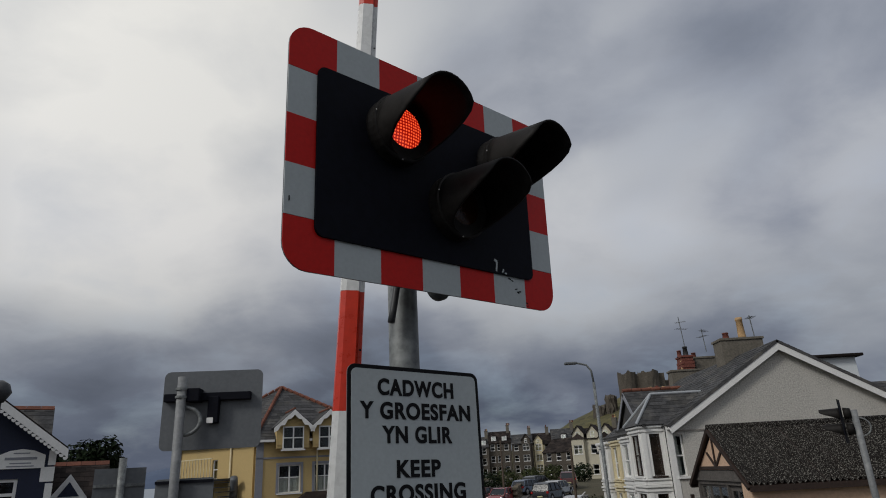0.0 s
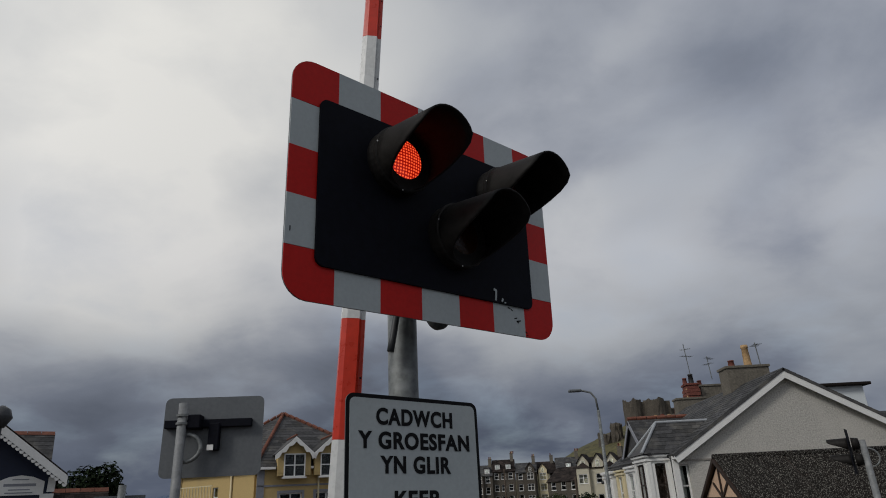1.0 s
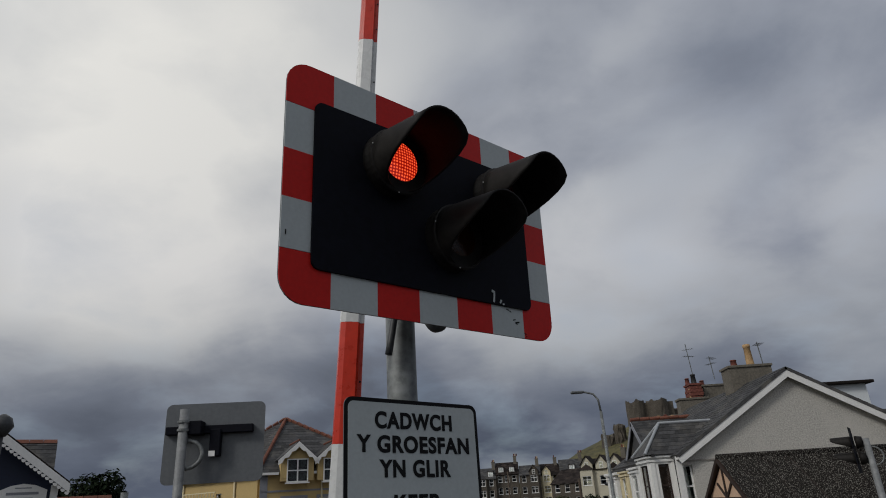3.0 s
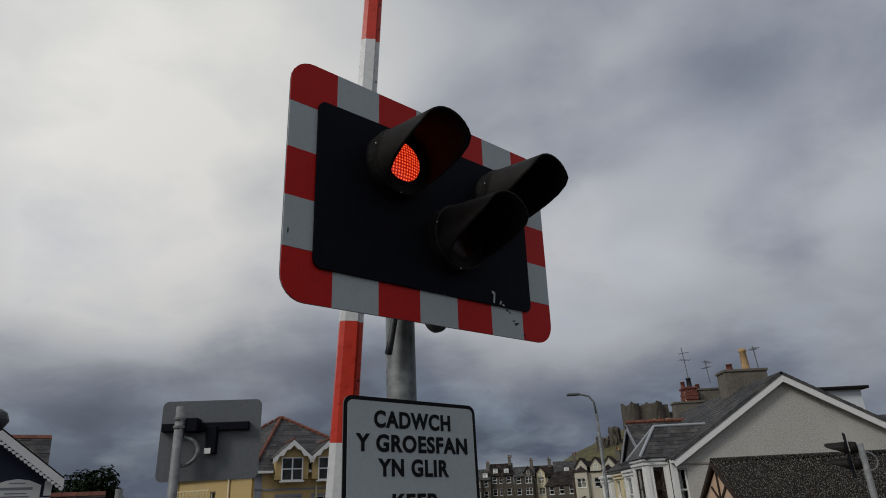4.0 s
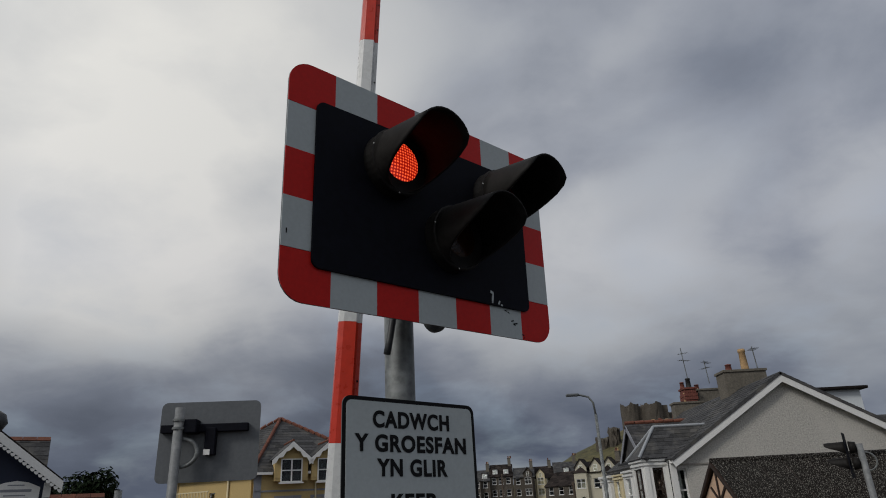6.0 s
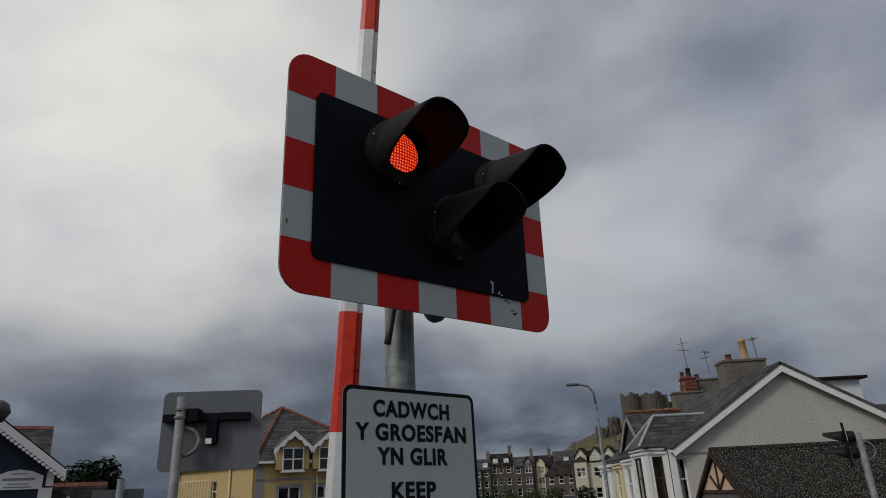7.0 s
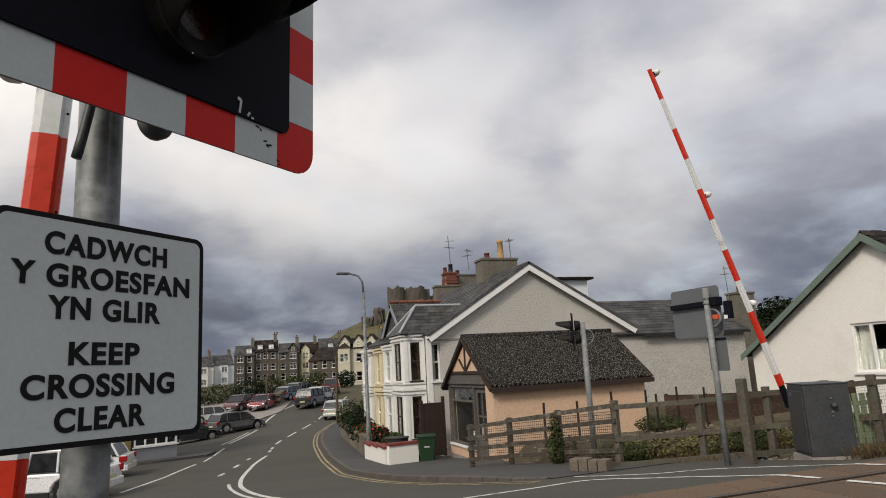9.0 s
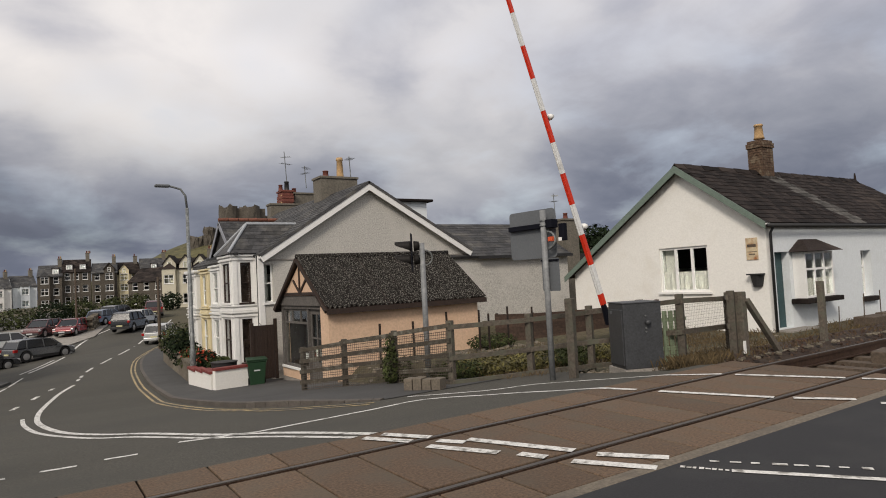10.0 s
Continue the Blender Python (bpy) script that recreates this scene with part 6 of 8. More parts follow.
for s, ye in ((-1, SY0 - 0.22), (1, SY1 + 0.22)):
    ze = SZE + (SZE - SRZ) * 0.22 / 2.0
    # corrugated sheets
    bm = bmesh.new()
    nx, ny = 150, 6
    grid = []
    for i in range(nx + 1):
        x = SX0 - 0.16 + (SX1 + 0.25 - SX0 + 0.16) * i / nx
        wv = 0.048 * math.sin(i * math.pi * 0.5) + 0.05 * (1 - (i % 19) / 19.0)
        grid.append([bm.verts.new((x, ye + (SRY - ye) * j / ny, ze + (SRZ - ze) * j / ny + wv + 0.06 + 0.012 * noise.noise((x, j * 0.7, 1)))) for j in range(ny + 1)])
    for i in range(nx):
        for j in range(ny):
            bm.faces.new((grid[i][j], grid[i + 1][j], grid[i + 1][j + 1], grid[i][j + 1]))
    part("roof", bm, LICHEN, shop, "lichen-spotted corrugated roof sheets")
    part("roof_board", slab(bmesh.new(), (SX0 - 0.14, ye, ze + 0.03), (SX1 + 0.2, ye, ze + 0.03), (SX1 + 0.2, SRY, SRZ + 0.03), (SX0 - 0.14, SRY, SRZ + 0.03), 0.05), BROWN_WOOD, shop)
    part("eaves_board", boxed(SX0 - 0.15, SX1 + 0.22, ye - 0.02 if s < 0 else ye, ye if s < 0 else ye + 0.02, ze - 0.10, ze + 0.05), BROWN_WOOD, shop)
    bm = bmesh.new()
    tube(bm, [(SX0 - 0.15, ye, ze - 0.02), (SX0 - 0.15, SRY, SRZ - 0.02)], 0.07, 4)
    part("bargeboard", bm, BROWN_WOOD, shop, "dark brown bargeboard")
part("ridge_cap", tubed([(SX0 - 0.16, SRY, SRZ + 0.07), (SX1 + 0.25, SRY, SRZ + 0.07)], 0.09, 10), LICHEN, shop, smooth=True)
w = window(shop, mf, 0.15, 0.80, 2.17, 1.86, 1, (0.76,), GREY_WOOD, 0.06, WHITE, bar=0.07, name="shop_window")
for k in (1, 2):
    part("mullion", boxed(0.15 + 2.17 * k / 3 - 0.03, 0.15 + 2.17 * k / 3 + 0.03, 0.055, 0.12, 2.24, 2.60), GREY_WOOD, w)
part("display", boxed(0.25, 2.25, 0.30, 0.60, 0.75, 0.92), BROWN_WOOD, w, "low display shelf")
for k, (xx, hh, mm) in enumerate(((0.6, 0.5, CURTAIN), (0.85, 0.3, WHITE), (1.15, 0.75, BROWN_WOOD), (1.5, 0.35, LAMP_RED), (1.75, 0.55, CURTAIN), (2.05, 0.42, WHITE))):
    part("goods", boxed(xx - 0.09, xx + 0.09, 0.45 + 0.05 * (k % 3), 0.56 + 0.05 * (k % 3), 0.92, 0.92 + hh * 0.8, bevel=0.02), mm, w, "goods on show")
dr = part("door", wall_panel(bmesh.new(), mf @ Matrix.Translation((2.41, 0.08, 0.12)), 0.96, 2.53, [(0.10, 0.45, 0.95, 2.38), (0.51, 0.86, 0.95, 2.38)], 0.05), GREY_WOOD, shop, "grey glazed door")
part("pane", boxed(2.5, 3.28, 0.10, 0.106, 1.05, 2.52), GLASS, dr, matrix=mf)
part("door_bar", boxed(2.5, 3.28, 0.07, 0.13, 1.76, 1.81), GREY_WOOD, dr, matrix=mf)

# brown gate and garden wall between shop and house, wheelie bin
bg2 = thing("yard_gate", pose(7.05, 21.55, gz(7.05, 21.5) + 0.1), "dark brown boarded yard gate between shop and house", "gate")
for k in range(6):
    part("board", boxed(k * 0.115, k * 0.115 + 0.108, 0, 0.03, 0.03, 1.85), BROWN_WOOD, bg2)
part("gate_post", boxed(-0.12, -0.01, -0.03, 0.08, 0, 1.95), BROWN_WOOD, bg2)
part("gate_post", boxed(0.70, 0.80, -0.03, 0.08, 0, 2.05), BROWN_WOOD, bg2)
bin_z = gz(6.8, 20.55) + 0.05
wb = thing("wheelie_bin", pose(6.78, 20.5, bin_z, 0, 0, -12), "dark green plastic wheelie bin beside the garden wall", "bin")
bm = bmesh.new()
rings = []
for z, a in ((0.05, 0.22), (0.46, 0.26), (0.77, 0.29), (0.80, 0.31), (0.83, 0.31)):
    rings.append([bm.verts.new((x * a, y * a * 1.15, z)) for x, y in ((-1, -0.9), (-0.9, -1), (0.9, -1), (1, -0.9), (1, 0.9), (0.9, 1), (-0.9, 1), (-1, 0.9))])
for p, q in zip(rings, rings[1:]):
    for i in range(8):
        bm.faces.new((p[i], p[(i + 1) % 8], q[(i + 1) % 8], q[i]))
bm.faces.new(rings[0][::-1])
bm.faces.new(rings[-1])
part("body", bm, BIN_GREEN, wb)
part("lid", boxed(-0.32, 0.32, -0.38, 0.37, 0.832, 0.885, bevel=0.02), BIN_GREEN, wb, "flat green lid")
part("number_bar", boxed(-0.10, 0.08, -0.318, -0.312, 0.50, 0.54), SHEET, wb, "chalky white mark")
for x in (-0.26, 0.26):
    part("wheel", tubed([(x - 0.03, 0.28, 0.1), (x + 0.03, 0.28, 0.1)], 0.1, 14), TYRE, wb)
gw = thing("garden_wall", pose(0, 0, 0), "low white garden wall with maroon coping at the corner", "wall")


def low_wall(parent, a, b, h, mat, coping, th=0.2, n=6):
    d = Vector((b[0] - a[0], b[1] - a[1]))
    k = d.normalized()
    for i in range(n):
        p, q = Vector(a) + d * i / n, Vector(a) + d * (i + 1) / n
        z = gz(*p) + 0.1
        m = Matrix.Translation((p.x, p.y, z)) @ Matrix.Rotation(math.atan2(k.y, k.x), 4, "Z")
        L = (q - p).length
        part("wall_length", boxed(0, L, 0, th, -0.4, h), mat, parent, matrix=m)
        part("coping", boxed(-0.003, L + 0.003, -0.04, th + 0.04, h, h + 0.08), coping, parent, matrix=m)


low_wall(gw, (5.42, 20.2), (6.45, 20.35), 0.58, RENDER_WHITE, COPING, n=1)
low_wall(gw, (5.40, 24.0), (5.36, 20.5), 0.55, RENDER_WHITE, COPING, n=3)
gw2 = thing("garden_wall", pose(0, 0, 0), "brown stone garden walls in front of the terrace", "wall")
low_wall(gw2, (6.9, 38.0), (5.55, 24.4), 0.72, STONE, STONE, n=9)
tub = thing("planter_tub", pose(5.95, 21.2, gz(5.95, 21.2) + 0.1), "round black planter tub behind the garden wall", "planter")
part("tub", tubed([(0, 0, 0), (0, 0, 0.75), (0, 0, 0.80)], [0.3, 0.4, 0.43], 18), PLASTIC, tub)
bk = thing("hanging_basket", pose(7.55, 22.35, -0.35), "wire hanging basket with small flowers on the house corner", "plant")
part("basket", tubed([(0, 0, -0.22), (0, 0, -0.1), (0, 0, 0.02)], [0.06, 0.17, 0.2], 14), SLEEPER, bk)
part("chain", tubed([(0, 0, 0.02), (0, 0.0, 0.7), (0, 0.25, 0.74)], 0.012, 5), PLASTIC, bk)
tagged(part("flowers", leaves(bmesh.new(), (0, 0, 0.06), (0.26, 0.26, 0.14), 160, 0.05, 3), LEAF, bk), kind="stuff")
rnd = random.Random(12)
for k, (x, y, r, h, mat2, lab) in enumerate(((6.5, 24.0, 0.45, 0.8, LEAF, 0), (6.4, 25.6, 0.55, 1.0, LEAF_DARK, 1), (6.3, 27.4, 0.6, 1.1, LEAF, 1), (6.45, 29.6, 0.7, 1.3, LEAF_DARK, 0), (6.9, 32.5, 0.9, 1.6, LEAF_DARK, 0), (7.3, 35.5, 1.1, 1.9, LEAF, 0), (7.6, 38.0, 1.0, 1.7, LEAF_DARK, 0))):
    z = gz(x, y) + 0.1
    sh = thing("garden_shrub", pose(x, y, z), "leafy garden shrub with red flowers" if lab else "dense dark green garden shrub", "shrub", "shrubs in front of the terrace")
    part("stem", tubed([(0, 0, 0), (0.03, 0, h * 0.6)], [0.04, 0.02], 6), BARK, sh)
    tagged(part("foliage", leaves(bmesh.new(), (0, 0, h * 0.62), (r, r, h * 0.5), 700, 0.09, k), mat2, sh), kind="stuff")
    if lab:
        tagged(part("flowers", leaves(bmesh.new(), (-0.1, -0.1, h * 0.85), (r * 0.9, r * 0.9, h * 0.35), 60, 0.07, k + 40), FLOWER, sh), kind="stuff")

# --- the railway cottage ---
cot = thing("bungalow", pose(0, 0, 0), "white rendered railway bungalow with slate roof and green bargeboards", "house")
BX, BYR, BYP, BYL, B0 = 17.8, 9.70, 12.28, 17.1, -0.6
mw = pose(BX, BYL, B0, 0, 0, FACE_W)


def bz_left(y):
    return 4.68 - (y - BYP) * (4.68 - 1.58) / (BYL - BYP)


YB = 15.9
part("wall", wall_panel(bmesh.new(), pose(BX, YB, B0, 0, 0, FACE_W), YB - BYR, 2.25 - B0, [(YB - 13.26, YB - 11.52, 0.80 - B0, 2.2 - B0)], 0.3), RENDER_WHITE, cot, "white rendered gable wall")
swap = Matrix(((0, 1, 0, 0), (1, 0, 0, 0), (0, 0, 1, 0), (0, 0, 0, 1)))
part("wall", prismed([(YB, B0), (BYL, B0), (BYL, 1.50), (YB, 2.25)], BX, BX + 0.3, swap), RENDER_WHITE, cot)
part("wall", prismed([(BYR, 2.25), (YB, 2.25), (YB, bz_left(YB) - 0.06), (BYP, 4.62), (BYR, 2.72)], BX, BX + 0.3, swap), RENDER_WHITE, cot)
mwin = pose(BX, YB, B0, 0, 0, FACE_W)
cw = window(cot, mwin, YB - 13.26, 0.80 - B0, 1.74, 1.40, 3, (), UPVC, 0.05, WHITE, 0.45, 0.07)
part("curtain", boxed(YB - 13.2, YB - 12.75, 0.24, 0.27, 0.85 - B0, 2.15 - B0), CURTAIN, cw, "drawn pale curtain", matrix=None)
ms = pose(BX, BYR, B0, 0, 0, FACE_S)
part("wall", wall_panel(bmesh.new(), ms, 13.0, 2.74 - B0, [(0.38, 1.12, 0.3, 2.46), (1.37, 2.83, 1.1, 2.46), (5.50, 6.20, 0.90, 2.4)], 0.35, x0=0.302), RENDER_BLUEWHITE, cot, "white rendered front wall")
part("wall", boxed(BX + 0.3, BX + 13, BYL - 0.3, BYL, B0, 1.5), RENDER_WHITE, cot)
part("wall", prismed([(BYR + 0.35, B0), (BYL - 0.3, B0), (BYL - 0.3, 1.6), (BYR + 0.35, 2.6)], BX + 12.7, BX + 13.0, swap), RENDER_WHITE, cot)
part("floor", boxed(BX + 0.3, BX + 12.7, BYR + 0.35, BYL - 0.3, B0, B0 + 0.2), GREY_WOOD, cot)
d1 = part("door", boxed(0.40, 1.10, 0.20, 0.25, 0.3, 2.44), GREEN_DOOR, cot, "dark green painted door", matrix=ms)
for zz in (0.5, 1.35):
    part("door_panel", boxed(0.5, 1.0, 0.19, 0.20, zz, zz + 0.7, bevel=0.004), GREEN_DOOR, d1)
part("step", boxed(0.2, 1.7, -0.45, 0.0, 0.1, 0.28), CONCRETE, cot, matrix=ms)
# bay window with its own little roof
bw = window(cot, ms @ Matrix.Translation((0, -0.35, 0)), 1.30, 1.11, 1.60, 1.32, 3, (0.62,), UPVC, 0.0, None, 0.42, 0.06, "bay_window")
part("bay_cheek", boxed(1.294, 1.35, 0.006, 0.346, 1.106, 2.426), UPVC, bw)
part("bay_cheek", boxed(2.85, 2.906, 0.006, 0.346, 1.106, 2.426), UPVC, bw)
bm = bmesh.new()
c = [bm.verts.new(p) for p in ((1.10, -0.58, 2.44), (3.10, -0.58, 2.44), (3.10, 0.0, 2.44), (1.10, 0.0, 2.44))]
t = [bm.verts.new((1.7, 0.0, 2.80)), bm.verts.new((2.5, 0.0, 2.80)), bm.verts.new((1.7, -0.12, 2.80)), bm.verts.new((2.5, -0.12, 2.80))]
for f in ((c[0], c[1], t[3], t[2]), (c[1], c[2], t[1], t[3]), (c[3], c[0], t[2], t[0]), (t[0], t[2], t[3], t[1]), (c[2], c[3], t[0], t[1]), (c[3], c[2], c[1], c[0])):
    bm.faces.new(f)
part("bay_roof", bm, SLATE_DARK, cot, "small slate hood over the bay", matrix=ms)
part("bay_sill", boxed(1.08, 3.15, -0.48, 0.0, 0.96, 1.10, bevel=0.02), SLATE_DARK, cot, "dark slate sill", matrix=ms)
window(cot, ms, 5.50, 0.90, 0.70, 1.50, 1, (0.66,), UPVC, 0.22, None, 0.6, 0.07)
part("sill", boxed(5.40, 6.30, -0.12, 0.1, 0.75, 0.90, bevel=0.02), SLATE_DARK, cot, matrix=ms)
downpipe(cot, [(BX + 0.10, BYR - 0.20, 2.58), (BX + 0.12, BYR - 0.08, 2.40), (BX + 0.12, BYR - 0.07, B0 + 0.1)])
part("gutter", tubed([(BX - 0.2, BYR - 0.20, 2.60), (BX + 13.2, BYR - 0.20, 2.60)], 0.055, 8), PLASTIC, cot, smooth=True)
xa, xb = BX - 0.25, BX + 11.6
rs = (4.68 - 2.78) / (BYP - BYR)
ye, ze = BYR - 0.15, 2.78 - 0.15 * rs
for a, b, c, dd in (((xa, ye, ze), (xb + 1.6, ye, ze), (xb, BYP, 4.72), (xa, BYP, 4.72)), ((xa, BYL + 0.25, bz_left(BYL + 0.25) + 0.02), (xb + 1.6, BYL + 0.25, bz_left(BYL + 0.25) + 0.02), (xb, BYP, 4.72), (xa, BYP, 4.72))):
    part("roof", slab(bmesh.new(), a, b, c, dd, 0.09), SLATE_DARK, cot, "dark slate roof slope")
part("roof", prismed([(BYR, 2.5), (BYL, 1.6), (BYP, 4.6)], BX + 11.5, BX + 11.7, swap), SLATE_DARK, cot)
for a, b in (((BYP, 4.70), (BYR - 0.17, ze)), ((BYP, 4.70), (BYL + 0.27, bz_left(BYL + 0.27)))):
    bm = bmesh.new()
    pts = [(a[0], a[1] + 0.03), (b[0], b[1] + 0.03), (b[0], b[1] - 0.17), (a[0], a[1] - 0.20)]
    prism(bm, pts, xa - 0.03, xa, swap)
    part("bargeboard", bm, GREEN_TRIM, cot, "grey-green bargeboard")
    bm = bmesh.new()
    pts = [(a[0], a[1] - 0.02), (b[0], b[1] - 0.02), (b[0], b[1] - 0.05), (a[0], a[1] - 0.05)]
    prism(bm, pts, xa, BX, swap)
    part("soffit", bm, WHITE, cot)
n = 26
for i in range(n):
    x0 = xa + (xb - xa) * i / n
    part("ridge_tile", prismed([(-0.15, -0.12), (0, 0.05), (0.15, -0.12), (0.13, -0.14), (0, 0.015), (-0.13, -0.14)], 0, (xb - xa) / n * (0.97), Matrix(((0, 1, 0, x0), (1, 0, 0, BYP), (0, 0, 1, 4.76 + (0.012 if i % 2 else 0)), (0, 0, 0, 1)))), SLATE_DARK, cot)
part("finial", tubed([(xb, BYP, 4.75), (xb, BYP, 5.05)], [0.06, 0.03], 8), SLATE_DARK, cot)
chimney(cot, 22.45, BYP, 4.45, 0.72, 0.52, 1.42, BRICK, ((0.0, 0.52, 0.16, POT),), False, 16)
part("chimney_flashing", boxed(22.05, 22.85, BYP - 0.30, BYP + 0.30, 4.42, 4.58), SLATE_STAINED, cot)
pl = thing("enamel_plaque", pose(BX - 0.004, 10.28, 1.68, 0, 0, FACE_W), "rust-streaked cream enamel plaque on the bungalow wall", "sign")
part("plate", boxed(0, 0.34, -0.02, 0, 0, 0.62), RUST, pl)
part("letter_bar", boxed(0.04, 0.30, -0.024, -0.02, 0.36, 0.44), SLEEPER, pl)
part("letter_bar", boxed(0.08, 0.26, -0.024, -0.02, 0.14, 0.17), SLEEPER, pl)
part("frame", boxed(0.02, 0.32, -0.023, -0.02, 0.22, 0.235), SLEEPER, pl)
hp = thing("wall_planter", pose(BX - 0.004, 10.2, 0.92, 0, 0, FACE_W), "black half-round planter fixed to the white wall", "planter")
bm = bmesh.new()
ringA = [bm.verts.new((0.2 + 0.20 * math.cos(a), -0.20 * math.sin(a), 0.34)) for a in [math.pi * k / 10 for k in range(11)]]
ringB = [bm.verts.new((0.2 + 0.13 * math.cos(a), -0.14 * math.sin(a), 0.0)) for a in [math.pi * k / 10 for k in range(11)]]
for i in range(10):
    bm.faces.new((ringA[i], ringA[i + 1], ringB[i + 1], ringB[i]))
bm.faces.new(ringA)
bm.faces.new(ringB[::-1])
bm.faces.new((ringA[0], ringB[0], ringB[10], ringA[10]))
part("bowl", bm, PLASTIC, hp)
part("rim", boxed(-0.02, 0.42, -0.22, 0, 0.33, 0.37, bevel=0.01), PLASTIC, hp)

# --- street lamp ---
lamp = thing("street_lamp", pose(5.58, 24.05, gz(5.35, 24.05) + 0.1), "tall grey street lamp with a curved arm", "street lamp")
part("column", tubed([(0, 0, 0), (0, 0, 1.2), (0, 0, 1.25), (-0.02, 0, 6.3)], [0.10, 0.10, 0.075, 0.055], 12), GALV, lamp, smooth=True)
part("arm", tubed([(-0.02, 0, 6.3), (-0.06, 0, 6.75), (-0.22, 0, 6.98), (-0.5, 0, 7.06), (-0.62, 0, 7.08)], 0.04, 8), GALV, lamp, smooth=True)
part("lantern", boxed(-1.08, -0.58, -0.12, 0.12, 7.03, 7.13, bevel=0.04), GREY_BACK, lamp, "flat lantern head")
for k, (x, y) in enumerate(((8.2, 47.0), (4.6, 69.8))):
    p2 = thing("utility_pole", pose(x, y, gz(x, y)), "dark wooden pole beside the street", "pole")
    part("pole", tubed([(0, 0, 0), (0, 0, 6.0 if k else 5.0)], [0.11, 0.08], 8), SLEEPER, p2)

# --- houses further along ---
row_house("terrace_house", 9.15, 39.3, -92, 6.2, 7.0, 4.9, 2.3, RENDER_BLUEWHITE, (1.0, 3.0), "pale painted terrace house with slate roof", None, ((4.7, 1.8),), (), True, "terrace along the street")
row_house("terrace_house", 10.0, 45.8, -84, 6.2, 7.0, 4.9, 2.3, STONE_GREY, (1.0, 3.0), "grey stone terrace house with white bay", None, ((4.7, 1.8),), (), True, "terrace along the street")
row_house("terrace_house", 12.4, 53.5, -74, 7.2, 8.0, 5.6, 2.9, RENDER_GREY, (1.0, 3.0, 5.5), "tall grey rendered terrace house", SLATE_DARK, (), (), True, "terrace along the street")
row_house("terrace_house", 16.5, 63.5, -66, 7.5, 8.0, 5.2, 2.6, RENDER_WHITE, (1.2, 3.2, 5.6), "white rendered terrace house by the bend", None, (), (), True, "terrace along the street")
row_house("villa", 18.0, 104.5, -24, 7.0, 8.0, 6.2, 1.7, CREAM_PALE, (1.2, 3.5, 5.8), "cream three-gabled villa at the bend", SLATE_DARK, ((1.2, 1.9), (5.4, 1.9)), (), True, "", 2, None, 2, ((1.2, 1.8), (3.5, 1.8), (5.6, 1.8)))
for k, (w5, h5, r5, mt, cols5, bays5, dorm5, gab5, pots5) in enumerate((
        (4.2, 6.9, 2.3, STONE_GREY, (1.0, 3.2), ((1.3, 1.8),), (3.1,), (), 2), (5.0, 7.4, 2.6, STONE_GREY, (0.9, 2.4, 4.0), (), (1.2, 3.6), (), 3),
        (4.6, 6.9, 2.1, STONE_GREY, (1.0, 3.6), ((3.2, 1.9),), (), ((3.2, 1.9),), 2), (4.4, 6.6, 2.5, CREAM, (1.0, 3.3), ((1.4, 1.9),), (), ((1.4, 1.9),), 1), (5.4, 7.0, 2.8, STONE, (1.0, 3.0, 4.6), (), (2.7,), (), 3))):
    x = 2.5 + (0, 4.3, 9.4, 14.1, 18.6)[k]
    row_house("town_house", x, 148.0 + (0, 0.6, -0.4, 1.0, 0.3)[k], -6 + (0, 1, -1, 2, 0)[k], w5, 8.0, h5, r5, mt, cols5, "tall dark stone town house with dormers" if dorm5 else "tall rendered town house with gabled bay", SLATE_DARK if k % 2 else None, bays5, dorm5, True, "far town terrace", 3, None, pots5, gab5)
for k in range(5):
    row_house("town_house", -22.0 + 5.0 * k, 168.0 + 3 * k, 10, 4.9, 8.0, 5.6, 2.6, (RENDER_WHITE, CREAM, RENDER_BLUEWHITE, RENDER_WHITE, RENDER_BLUEWHITE)[k], (1.1, 3.6), "white seaside terrace house with bays", SLATE, ((2.4, 1.9),), (), True, "white seaside terrace", 2)
row_house("town_house", 15.0, 118.0, -40, 6.5, 8, 4.6, 2.3, STONE_GREY, (1.2, 3.2, 5.2), "low stone house below the hill", SLATE_DARK, (), (), False)
row_house("town_house", 24.5, 138.0, -30, 9, 8, 5.4, 3.0, RENDER_GREY, (1.2, 3.2, 5.2, 7.4), "plain grey house behind the villa", SLATE_DARK, (), (), True)

# hill with the ruined castle
bm = bmesh.new()
gridv = {}
for i in range(41):
    for j in range(25):
        x, y = 5 + i * 6.0, 195 + j * 7.0
        r = math.hypot((x - 92) / 80, (y - 275) / 80)
        h = 34 * max(0, 1 - r) ** 0.8 + 1.6 * noise.noise((x * 0.06, y * 0.06, 0)) + 1.2 * noise.noise((x * 0.2, y * 0.2, 3)) - 3 * smooth_step(0.85, 1.1, r)
        gridv[i, j] = bm.verts.new((x, y, max(-6, h) + 0.5))
for i in range(40):
    for j in range(24):
        bm.faces.new((gridv[i, j], gridv[i + 1, j], gridv[i + 1, j + 1], gridv[i, j + 1]))
structure(part("hill", bm, HILL, smooth=True), "rough grassy castle hill behind the town")
castle = thing("castle_ruin", pose(0, 0, 0), "ruined grey stone castle towers on the hilltop", "castle")
